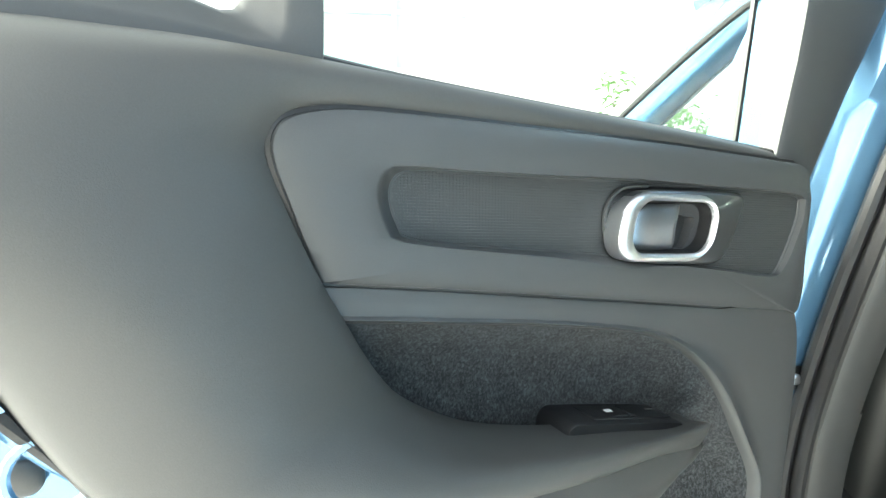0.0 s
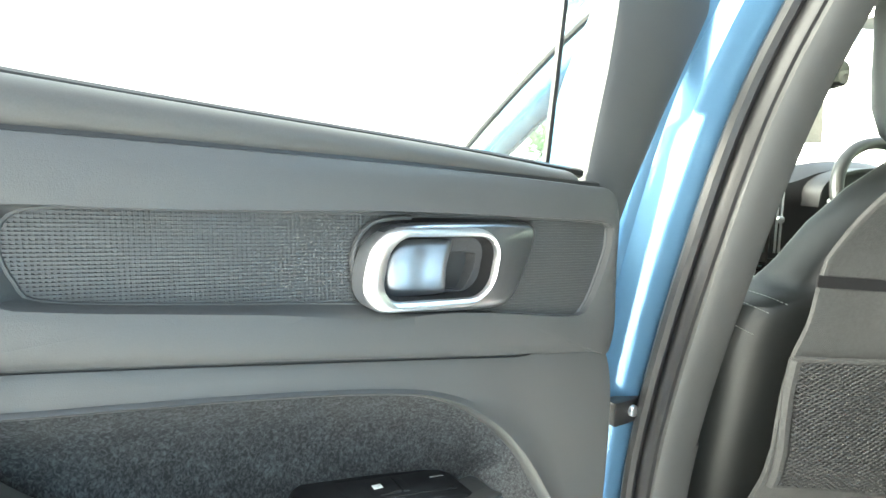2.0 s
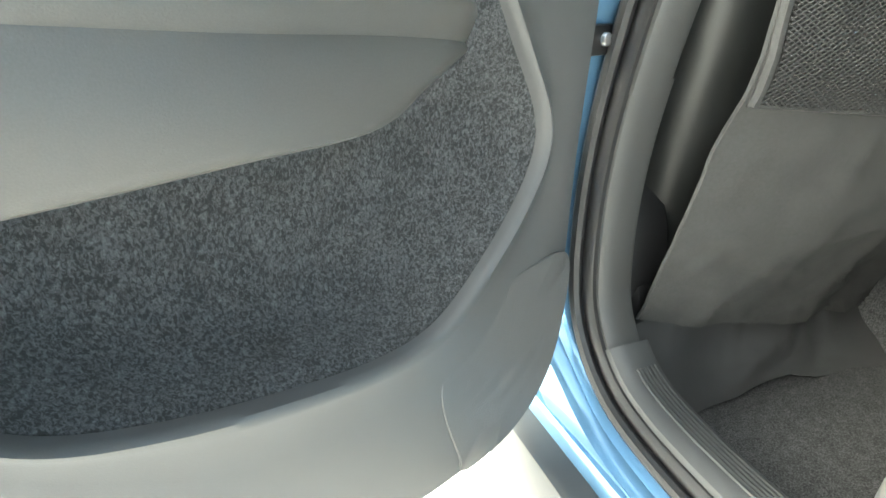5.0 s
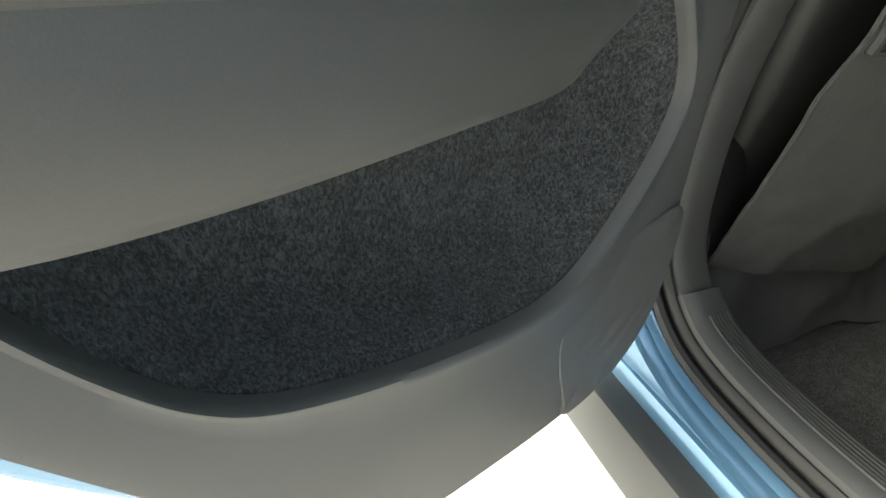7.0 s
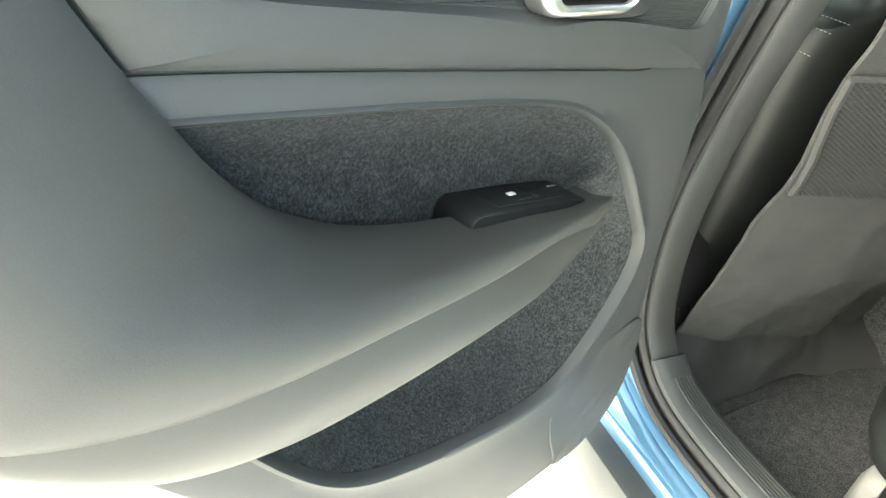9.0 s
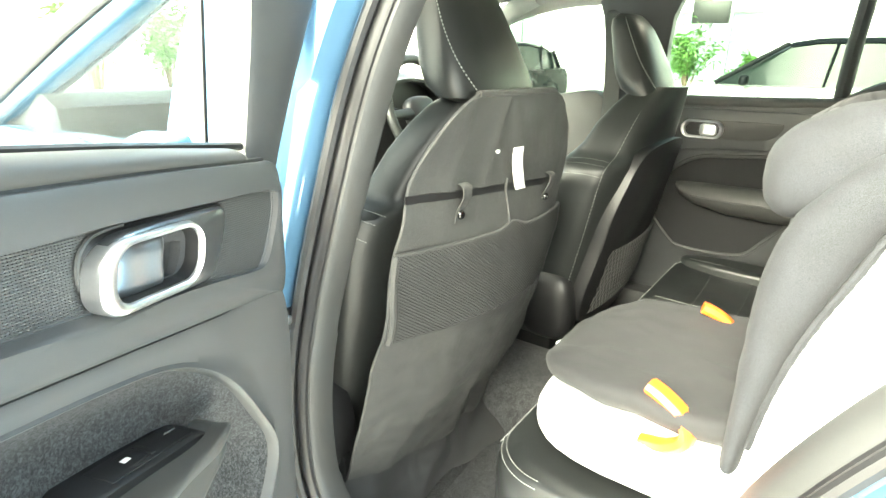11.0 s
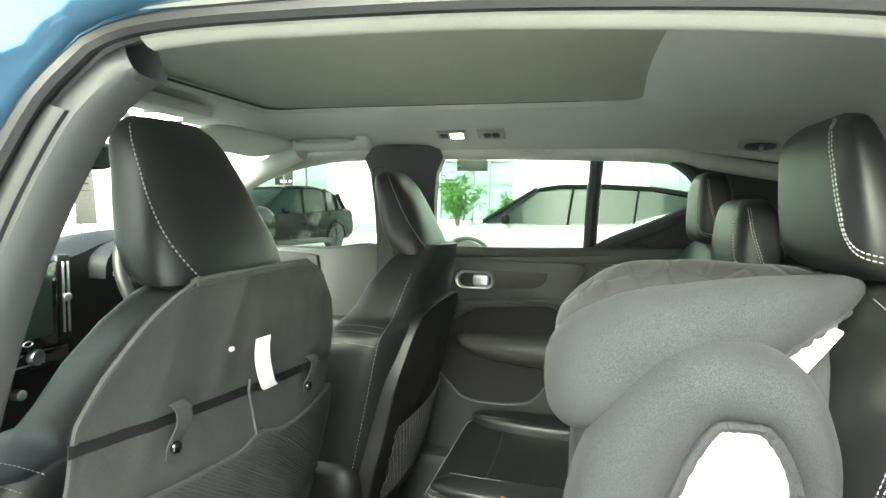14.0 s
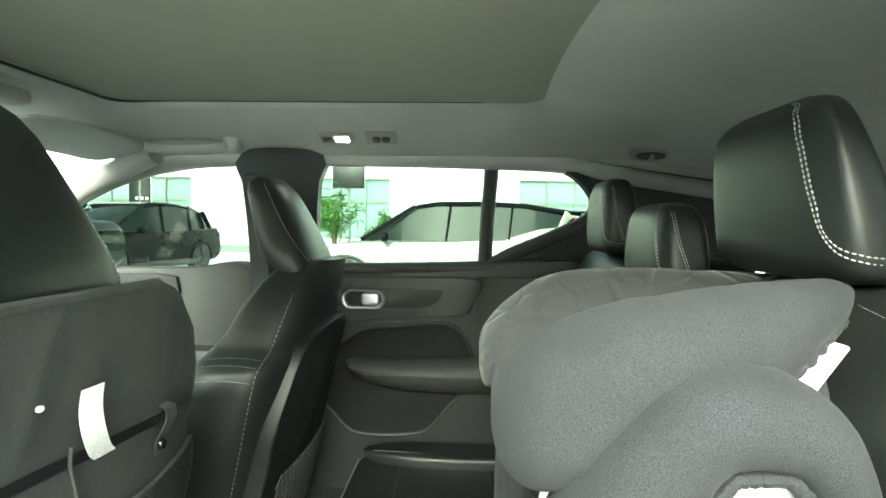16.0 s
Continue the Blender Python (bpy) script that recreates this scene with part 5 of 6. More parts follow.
def rback(v):
    v.y -= 0.26 * (v.z + 0.02) + 0.02
    return v


for x, w in ((-0.38, 0.60), (0.05, 0.30), (0.42, 0.52)):
    bk = part("backrest", pillow(x, -0.80, 0.84, w, 0.17, 0.66, 6, 4.5, bend=rback), LEATHER, bench)
    if x < 0:
        for k in (0.0, 0.007):
            stitches(spline([(-0.434, -0.850 - k, 1.156 + 0.3 * k), (-0.506 - 0.6 * k, -0.840 - 0.8 * k, 1.145), (-0.561 - k, -0.830, 1.127), (-0.579 - k, -0.821, 1.107), (-0.588 - k, -0.809, 1.075), (-0.590 - k, -0.792, 1.02)], 60) + np.array((-0.0008, 0.0016, 0.0008)), bk, r=0.00036, length=0.0032, gap=0.0015)
        seam = spline([(-0.489, -0.861, 1.1625), (-0.547, -0.849, 1.1515), (-0.575, -0.842, 1.1405), (-0.598, -0.828, 1.1165), (-0.608, -0.816, 1.0885), (-0.612, -0.800, 1.03)], 60) + np.array((-0.0008, 0.0016, 0.0008))
        stitches(seam, bk, r=0.00036, length=0.0032, gap=0.0015)
        part("seam", tube([(p[0] - 0.004, p[1] - 0.002, p[2]) for p in seam], 0.0014, 5), BLACK, bk, "dark sewn seam")


bolster = [(-0.635, -0.64, 0.60), (-0.640, -0.705, 0.74), (-0.648, -0.765, 0.90), (-0.655, -0.838, 1.04), (-0.655, -0.885, 1.11), (-0.648, -0.91, 1.15)]
line = spline(bolster, 40)
sb = part("side_bolster", tube(line, [0.024 + 0.012 * math.sin(math.pi * min(1, i / 34)) for i in range(40)], 20, flat=1.3), LEATHER, bench, "padded leather bolster beside the door")
stitches([(p[0] - 0.034, p[1] - 0.004, p[2] + 0.010) for p in line[3:-2]], sb, r=0.0004, length=0.0036, gap=0.0016)


side_edge = spline([(-0.694, -0.8079, 1.1435), (-0.694, -0.790, 1.1150), (-0.695, -0.774, 1.0880), (-0.696, -0.759, 1.0670), (-0.697, -0.743, 1.0395), (-0.697, -0.719, 0.9960), (-0.697, -0.704, 0.9490)], 40)
for k in (0.0, 0.010):
    part("piping", tube([(p[0] - 0.2 * k, p[1] - k, p[2] - 0.3 * k) for p in side_edge], 0.0042, 8), LEATHER, sb, "padded edge piping")


REAR_HEAD = ((-0.5, 0.80, 0.5), (-0.46, 0.93, 0.85), (-0.36, 1.0, 1.0), (-0.1, 0.99, 1.0), (0.2, 0.93, 0.92), (0.36, 0.86, 0.78), (0.46, 0.74, 0.56), (0.5, 0.5, 0.26))


def rear_lean(x):
    """How far a rear headrest leans forward for its height."""
    return -0.09 if x < -0.2 else 0.03


def rear_thick(x):
    return 0.080 if x < -0.2 else 0.038


def rear_mid(x):
    return -0.911 if x < -0.2 else -0.842


def rear_y(x, z, h, t, tt, s):
    """Depth of a rear headrest's skin; the one behind the child seat is thin at its top and flares towards its foot."""
    k = math.copysign(abs(s) ** 0.45, s)
    middle, half = rear_mid(x) + rear_lean(x) * t * h, rear_thick(x) * tt
    if x < -0.2:
        up = z + t * h
        front = np.interp(up, (1.168, 1.19, 1.25, 1.30, 1.32, 1.338), (-0.846, -0.827, -0.822, -0.819, -0.821, -0.834))
        back = np.interp(up, (1.165, 1.20, 1.245, 1.293, 1.320, 1.338), (-0.935, -0.908, -0.880, -0.862, -0.852, -0.842))
        middle, half = (front + back) / 2, (front - back) / 2
    return middle + half * k


def rear_head_at(x, z, w, h, t, a):
    """A point on a rear headrest at the height t and the angle a round it."""
    ks = [r[0] for r in REAR_HEAD]
    ww, tt = (np.interp(t, ks, [r[j] for r in REAR_HEAD]) for j in (1, 2))
    c, s = math.cos(a), math.sin(a)
    return (x + w / 2 * ww * math.copysign(abs(c) ** 0.4, c) * 1.004, rear_y(x, z, h, t, tt, s) + math.copysign(0.0005, s), z + t * h)


def rear_side(x, z, w, h, e, dy, dz):
    """The point on a rear headrest's side at the depth dy from its middle."""
    ks = [r[0] for r in REAR_HEAD]
    t = dz / h
    tt = np.interp(t, ks, [r[2] for r in REAR_HEAD])
    s = math.copysign((abs(dy) / (rear_thick(x) * tt)) ** (1 / 0.45), dy)
    return rear_head_at(x, z, w, h, t, math.asin(s) if e > 0 else math.pi - math.asin(s))


def rear_headrest(x, z, w, h):
    rings = []
    for k, ww, tt in params(REAR_HEAD, 22):
        rings.append([(x + w / 2 * ww * math.copysign(abs(math.cos(a)) ** 0.4, math.cos(a)), rear_y(x, z, h, k, tt, math.sin(a)), z + k * h) for a in np.linspace(0, 2 * math.pi, 40, endpoint=False)])
    return part("headrest", loft(rings), LEATHER, bench)


for x, z, w, h in ((-0.316, 1.254, 0.255, 0.165), (0.015, 1.192, 0.225, 0.125), (0.345, 1.240, 0.20, 0.155)):
    hr = rear_headrest(x, z, w, h)
    sc = h / 0.165
    for e in (-1,) if x < 0 else (-1, 1):
        for k in (0, 1):
            path = []
            for t, d in spline([(0.485, 104), (0.42, 106), (0.22, 109), (0.0, 113), (-0.18, 119), (-0.27, 126), (-0.33, 136), (-0.36, 148), (-0.375, 162), (-0.385, 172), (-0.39, 180), (-0.40, 200), (-0.41, 230)], 240):
                low = min(1.0, max(0.0, (-0.12 - t) / 0.18))
                d += 4.5 * k * (1 - low)
                path.append(rear_head_at(x, z, w, h, t + 0.032 * k * low, math.radians(d if e < 0 else 180 - d)))
            stitches(path, hr, r=0.00072, length=0.0036, gap=0.0015)
        if x < -0.2:
            stitches([rear_head_at(x, z, w, h, t, math.radians(216)) for t in np.linspace(0.44, -0.30, 60)], hr, r=0.0006, length=0.0036, gap=0.0015)
        for k in (0.0, 0.007) if x > -0.2 else ():
            stitches([rear_side(x, z, w, h, e, (yy - k) * rear_thick(x) / 0.08, b * sc) for yy, b in spline([(0.040, 0.064), (0.036, 0.03), (0.028, 0.0), (0.014, -0.03), (0.002, -0.056)], 40)], hr, r=0.00072, length=0.0036, gap=0.0015)
    for e in (-0.05, 0.05):
        part("post", tube([(x + e, -0.88, z - h / 2 - 0.05), (x + e, -0.875, z - h / 2 + 0.03)], 0.006, 8), SATIN, hr)

# ---- child seat ----
child = thing("child_seat", "grey and white child car seat on the rear bench", "child seat", Matrix.Translation((-0.36, 0, 0)))
part("base_shell", pillow(0, -0.50, 0.655, 0.43, 0.44, 0.090, 3.4, 3), SHELL, child, "white moulded base")
part("seat_pad", pillow(0.012, -0.490, 0.712, 0.40, 0.44, 0.074, 3.0, 2.5, nu=72, nv=36, bend=lambda v: Vector((v.x * (1 - 0.5 * max(0.0, v.y - 0.05)), v.y, v.z + 0.9 * v.x * v.x + 0.008 * noise.noise((v.x * 14, v.y * 14, 1.0)) + 0.005 * noise.noise((v.x * 34, v.y * 20, 6.0)) - 0.05 * max(0.0, v.y - 0.12)))), PADCLOTH, child, "grey padded seat")
part("back_shell", pillow(0, -0.80, 0.90, 0.34, 0.06, 0.38, 4, 4, bend=lambda v: Vector((v.x, v.y - 0.18 * v.z, v.z))), SHELL, child)
part("back_pad", pillow(0, -0.755, 0.93, 0.30, 0.06, 0.44, 4, 3, bend=lambda v: Vector((v.x, v.y - 0.18 * v.z, v.z))), WOOL, child)
WING = {
    -1: ((-0.552, 1.078, 0.018, 0.115, 0.02), (-0.560, 1.077, 0.038, 0.12, 0.042), (-0.585, 1.083, 0.056, 0.13, 0.056), (-0.64, 1.1025, 0.0595, 0.135, 0.056), (-0.70, 1.1205, 0.0525, 0.13, 0.05), (-0.75, 1.137, 0.040, 0.115, 0.046), (-0.79, 1.151, 0.027, 0.096, 0.039), (-0.818, 1.160, 0.018, 0.084, 0.028), (-0.836, 1.166, 0.008, 0.075, 0.013)),
    1: ((-0.548, 1.066, 0.016, 0.12, 0.02), (-0.556, 1.066, 0.036, 0.125, 0.045), (-0.585, 1.082, 0.052, 0.13, 0.058), (-0.63, 1.100, 0.060, 0.135, 0.058), (-0.70, 1.110, 0.058, 0.13, 0.054), (-0.76, 1.126, 0.043, 0.12, 0.05), (-0.82, 1.142, 0.027, 0.11, 0.045), (-0.87, 1.150, 0.018, 0.10, 0.035), (-0.90, 1.154, 0.009, 0.09, 0.02)),
}
part("head_pad", pillow(0.02, -0.800, 1.085, 0.19, 0.07, 0.14, 3, 3, nu=48, nv=28, bend=lambda v: Vector((v.x, v.y - 0.12 * v.z, v.z + 0.006 * noise.noise((v.x * 20, v.y * 20, v.z * 20))))), QUILT, child, "quilted grey head pad")
for e in (-1, 1):
    rim = params([(-0.583, 0.72, 0.012), (-0.588, 0.80, 0.017), (-0.595, 0.87, 0.024), (-0.606, 0.94, 0.034), (-0.623, 1.0, 0.040), (-0.648, 1.055, 0.037), (-0.678, 1.090, 0.033), (-0.713, 1.097, 0.033), (-0.744, 1.087, 0.029), (-0.763, 1.056, 0.022), (-0.771, 1.02, 0.0165), (-0.766, 0.985, 0.0125), (-0.755, 0.957, 0.010), (-0.742, 0.935, 0.008)], 110)
    rings = []
    for i, (y, z, half) in enumerate(rim):
        k = 1 + 0.05 * noise.noise((y * 22, z * 22, e)) + 0.03 * noise.noise((y * 60, z * 60, e + 4))
        k *= 0.6 if i == len(rim) - 1 else 1
        t = rim[min(i + 1, len(rim) - 1)][:2] - rim[max(i - 1, 0)][:2]
        t /= np.linalg.norm(t)
        nn = np.array((-t[1], t[0]))
        ring = []
        for a in np.linspace(0, 2 * math.pi, 28, endpoint=False):
            c, q = math.cos(a), math.sin(a)
            pucker = 1 + 0.05 * math.sin(i * 1.7 + 2 * math.sin(i * 0.6)) * max(0.0, q) ** 2 * max(0.0, c)
            ring.append((e * (0.165 + 0.055 * math.copysign(abs(c) ** 0.8, c)), y + nn[0] * half * k * pucker * math.copysign(abs(q) ** 0.85, q), z + nn[1] * half * k * pucker * math.copysign(abs(q) ** 0.85, q)))
        rings.append(ring)
    part("side_wing", loft(rings), WOOL, child, "grey padded shoulder wing")
    shell_side = spline([(-0.592, 0.68), (-0.598, 0.84), (-0.612, 0.94), (-0.630, 1.0), (-0.652, 1.040), (-0.685, 1.063), (-0.728, 1.062), (-0.755, 1.035), (-0.763, 0.985), (-0.750, 0.94), (-0.728, 0.87), (-0.70, 0.68)], 60, True)
    part("side_shell", prism(shell_side, lambda a, b, h: (e * h, a, b), 0.13, 0.190, 0.01), SHELL, child, "white moulded side shell")
    band = []
    for i in range(4, 107):
        t = rim[i + 1][:2] - rim[i - 1][:2]
        t /= np.linalg.norm(t)
        off = rim[i][2] - 0.001
        band.append((e * (0.199 + 0.001 * math.sin(i * 1.9)), rim[i][0] - t[1] * off, rim[i][1] + t[0] * off))
    part("edge_band", tube(band, [0.0075 + 0.0006 * math.sin(i * 2.3) for i in range(len(band))], 8, flat=0.7), WOOL, child, "gathered grey cloth edge")
    wing = []
    for row, (y, zc, hh, xc, th) in enumerate(params(WING[e], 66)):
        ring = []
        for a in np.linspace(0, 2 * math.pi, 44, endpoint=False):
            c, q = math.cos(a), math.copysign(abs(math.sin(a)) ** 0.8, math.sin(a))
            fold = 1 + 0.05 * noise.noise((y * 16, c * 1.5 + e, q * 1.5)) + 0.03 * noise.noise((y * 45, c * 2.5, q * 2.5 + e)) + (0.035 * math.sin(y * 330) * max(0.0, -q) ** 3 if y < -0.63 else 0.0)
            ring.append((e * (xc + th * c * fold), y, zc + hh * q * fold))
        wing.append(ring)
    part("head_wing", loft(wing), WOOL if e < 0 else QUILT, child, "grey quilted head wing")
    hem = []
    for i, (y, zc, hh, xc, th) in enumerate(params(((-0.665, 1.113, 0.060, 0.133, 0.053), (-0.70, 1.123, 0.055, 0.13, 0.05), (-0.75, 1.142, 0.044, 0.115, 0.046), (-0.79, 1.156, 0.031, 0.096, 0.039), (-0.818, 1.163, 0.020, 0.084, 0.028)), 70)):
        hem.append((e * (xc + th * (0.80 + 0.03 * math.sin(i * 1.3))), y, zc - hh * (0.72 + 0.03 * math.sin(i * 0.9))))
    part("hem", tube(hem, [0.0034 + 0.0005 * math.sin(i * 1.15) for i in range(len(hem))], 8), WOOL, child, "gathered grey cloth hem")
    part("head_shell", prism([(-0.68, 1.08), (-0.805, 1.134), (-0.774, 1.088), (-0.738, 1.058)], lambda a, b, h: (e * h, a, b), 0.08, 0.137, 0.006), SHELL, child)
    part("belt_guide", tube(spline([(e * 0.165, -0.470, 0.775), (e * 0.170, -0.495, 0.766), (e * 0.172, -0.522, 0.745), (e * 0.172, -0.528, 0.715), (e * 0.168, -0.503, 0.692), (e * 0.165, -0.468, 0.684)], 24), 0.011, 8, flat=1.4), ORANGE, child, "orange belt guide")
part("pad_loop", pillow(0.02, -0.288, 0.712, 0.075, 0.022, 0.010, 2.6, 2.6, bend=lambda v: Vector((v.x, v.y - 2.2 * v.x * abs(v.x) - 0.35 * v.x, v.z))), SHELL, child, "white plastic loop at the pad's edge")

# side shield and hinge cover low on the near seat
hinge_line = spline([(0.010, 0.52), (0.020, 0.585), (0.048, 0.632), (0.085, 0.648), (0.118, 0.625), (0.125, 0.56), (0.110, 0.49), (0.075, 0.455), (0.035, 0.460), (0.014, 0.485)], 48, True)
hinge = part("hinge_cover", prism(hinge_line, lambda a, b, h: (h, a, b), -0.235, -0.296, 0.012), BLACK, near_seat, "black plastic hinge cover")
mid_hinge = hinge_line.mean(0)
part("hinge_panel", tube([(-0.2935, *(mid_hinge + (q - mid_hinge) * 0.80)) for q in hinge_line], 0.004, 8, True), CARD, hinge, "raised rim of the hinge cover")
part("side_shield", pillow(-0.265, 0.25, 0.47, 0.05, 0.50, 0.16, 4, 3), BLACK, near_seat)
part("hinge_cover", pillow(-0.235, 0.055, 0.55, 0.10, 0.16, 0.20, 3, 3), BLACK, far_seat, "black plastic hinge cover")

# ---- dashboard and controls ----
dash = thing("dashboard", "dark dashboard with a tall centre screen", "dashboard", Matrix.Translation((0.025, 0.105, 0.0)))
rings = []
for x in np.linspace(-0.74, 0.74, 30):
    hump = 0.045 * math.exp(-(((x - 0.37) / 0.19) ** 4))
    rings.append([(x, y, z) for y, z in ((1.02, 0.99), (0.92, 1.05), (0.80, 1.10 + hump * 0.6), (0.68, 1.10 + hump), (0.625, 1.075 + hump), (0.615, 1.03), (0.64, 0.93), (0.66, 0.80), (0.72, 0.62), (0.80, 0.50), (1.02, 0.50))])
part("dash_body", loft(rings), BLACK, dash)
part("screen_frame", box(-0.02, 0.600, 0.975, 0.165, 0.03, 0.215, 0.01), GLOSS, dash, "gloss black screen surround")
part("screen", box(-0.025, 0.5845, 0.985, 0.135, 0.004, 0.175, 0.001), material("dark green display glass", (0.03, 0.05, 0.045), 0.08, coat=0.6), dash, "tall touch screen")
part("home_button", tube([(-0.025 + 0.012 * math.cos(a), 0.583, 0.888 + 0.006 * math.sin(a)) for a in np.linspace(0, 2 * math.pi, 16, endpoint=False)], 0.0015, 6, True), SATIN, dash)
for x0 in (0.085, -0.125):
    vent = part("vent", box(x0, 0.605, 0.985, 0.040, 0.03, 0.215, 0.008), BLACK, dash, "tall air vent")
    for k in (-0.007, 0.007):
        part("vent_strip", box(x0 + k, 0.588, 0.985, 0.0045, 0.006, 0.18, 0.0015), SATIN, vent, "bright vent strip")
    part("vent_tab", pillow(x0, 0.584, 0.985, 0.024, 0.012, 0.02), SATIN, vent)
part("control_strip", box(-0.02, 0.612, 0.838, 0.24, 0.03, 0.05, 0.008), GLOSS, dash)
part("control_rail", box(-0.05, 0.594, 0.833, 0.15, 0.004, 0.004, 0.001), SATIN, dash, "bright control rail")
part("volume_knob", loft([[(0.0 + r * math.cos(a), y, 0.85 + r * math.sin(a)) for a in np.linspace(0, 2 * math.pi, 24, endpoint=False)] for r, y in ((0.020, 0.60), (0.020, 0.585), (0.017, 0.580), (0.012, 0.582))]), SMOKE, dash, "round metal knob")
part("start_knob", loft([[(-0.01 + r * math.cos(a), y, 0.755 + r * math.sin(a)) for a in np.linspace(0, 2 * math.pi, 20, endpoint=False)] for r, y in ((0.013, 0.65), (0.013, 0.625), (0.009, 0.622))]), SATIN, dash)
part("cluster_hood", sheet(20, 8, lambda u, v: (0.37 + 0.19 * math.cos(math.pi * (1 - u)), 0.56 + 0.14 * v, 1.02 + 0.105 * math.sin(math.pi * u) ** 0.6), 0.01), BLACK, dash, "black instrument hood")
part("cluster_display", box(0.37, 0.67, 1.055, 0.30, 0.01, 0.11, 0.004), GLOSS, dash)
part("glove_seam", box(-0.40, 0.628, 0.86, 0.5, 0.02, 0.008, 0.002), SATIN, dash)
console = thing("centre_console", "dark centre console between the front seats", "console")
part("console_body", box(0.0, 0.33, 0.55, 0.19, 0.60, 0.22, 0.03), BLACK, console)
part("console_lid", box(0.0, 0.19, 0.675, 0.17, 0.28, 0.05, 0.02), LEATHER, console, "padded console lid")
part("shifter", tube([(0.0, 0.46, 0.66), (0.0, 0.45, 0.72), (0.0, 0.445, 0.76)], [0.018, 0.014, 0.018], 12), GLOSS, console)
wheel = thing("steering_wheel", "black leather steering wheel", "steering wheel", Matrix.Translation((0.345, 0.565, 1.02)) @ Matrix.Rotation(radians(-22), 4, "X"))
part("rim", tube([(0.183 * math.cos(a), 0, 0.183 * math.sin(a)) for a in np.linspace(0, 2 * math.pi, 56, endpoint=False)], 0.016, 10, True), LEATHER, wheel)
part("hub", pillow(0, 0.02, 0, 0.15, 0.06, 0.12, 3, 3), BLACK, wheel)
for a in (math.pi, 0, -math.pi / 2):
    c, s = math.cos(a), math.sin(a)
    part("spoke", tube([(0.05 * c, 0.012, 0.05 * s), (0.12 * c, 0.008, 0.12 * s), (0.178 * c, 0, 0.178 * s)], [0.024, 0.018, 0.014], 10, flat=0.6), SMOKE if s == 0 else BLACK, wheel)
for e in (-1, 1):
    part("stalk", tube([(0.375 + e * 0.06, 0.53, 1.01), (0.375 + e * 0.19, 0.52, 1.035)], [0.009, 0.012], 10), GLOSS, dash)
    part("stalk_tip", pillow(0.375 + e * 0.20, 0.52, 1.037, 0.014, 0.016, 0.016), SATIN, dash)
screen = part("windscreen", sheet(12, 10, lambda u, v: (-0.70 + 1.40 * u, 1.06 - 0.60 * v - 0.06 * abs(2 * u - 1) ** 2, 1.03 + 0.40 * v), 0.004), CLEAR, None, "clear windscreen glass", kind="structure")
screen.visible_shadow = False

# ---- roof fittings ----
mirror = thing("rear_view_mirror", "black rear view mirror behind the windscreen", "mirror")
part("housing", pillow(-0.02, 0.53, 1.335, 0.25, 0.035, 0.075, 4, 3), GLOSS, mirror)
part("mirror_glass", prism(rounded(-0.02, 1.335, 0.225, 0.058, 0.022, 6), lambda a, b, h: (a, h, b), 0.515, 0.5125), material("mirror silver", (0.9, 0.92, 0.9), 0.02, 1.0, stain=0.0, spread=0.0), mirror, "mirror glass")
part("stem", tube([(-0.02, 0.54, 1.35), (-0.02, 0.60, 1.40)], 0.014, 8), BLACK, mirror)
note = thing("hanging_card", "grey printed paper card hung from the mirror", "card")
part("card", sheet(6, 10, lambda u, v: (-0.03 + 0.055 * u + 0.004 * v, 0.515 - 0.006 * math.sin(2 * v), 1.302 - 0.125 * v), 0.0008), material("grey printed paper", (0.42, 0.43, 0.41), 0.8), note)
for k, wd in enumerate((0.7, 0.5, 0.62, 0.45, 0.66, 0.3)):
    part("print_line", box(-0.001, 0.5128 - 0.003 * math.sin(0.6 + 0.2 * k), 1.285 - 0.017 * k, 0.046 * wd, 0.0008, 0.004), DTHREAD, note)
for e in (-1, 1):
    visor = thing("sun_visor", "pale grey cloth sun visor folded up", "sun visor", None, "sun visors")
    part("flap", pillow(e * 0.375, 0.375, 1.402, 0.42, 0.17, 0.026, 5, 2.5, bend=lambda v: Vector((v.x, v.y, v.z - 0.22 * v.y - 0.3 * max(0.0, v.x * e) ** 2))), LINER, visor)
    part("hinge_clip", box(e * 0.16, 0.40, 1.418, 0.03, 0.02, 0.03, 0.004), LINER, visor)
lights = thing("overhead_console", "pale overhead console with lit map lamps", "lamp")
part("console_body", box(0.0, 0.37, 1.437, 0.24, 0.22, 0.03, 0.012), LINER, lights)
for e in (-1, 1):
    part("lamp_lens", box(e * 0.06, 0.36, 1.4205, 0.075, 0.06, 0.005, 0.002), LAMP, lights, "lit map lamp lens")


def grab_handle(y0, y1, x, z):
    g = thing("grab_handle", "pale grey folding grab handle at the roof rail", "handle", None, "grab handles")
    e = 1 if x > 0 else -1
    part("grip", tube(spline([(x + e * 0.02, y0, z + 0.012), (x - e * 0.022, y0 - 0.022, z - 0.008), (x - e * 0.030, (y0 + y1) / 2, z - 0.012), (x - e * 0.022, y1 + 0.022, z - 0.008), (x + e * 0.02, y1, z + 0.012)], 30), 0.012, 10, flat=0.7), LINER, g)
    # raised pad, not hollow: its darker colour stands in for shade behind the grip
    part("recess", pillow(x - e * 0.004, (y0 + y1) / 2, z + 0.006, 0.040, abs(y0 - y1) * 0.80, 0.016, 4, 3), RAIL, g, "darker pad painting the shade behind the grip")
    for y in (y0 + 0.004, y1 - 0.004):
        part("foot", pillow(x + e * 0.018, y, z + 0.008, 0.05, 0.045, 0.05, 3, 3), LINER, g)


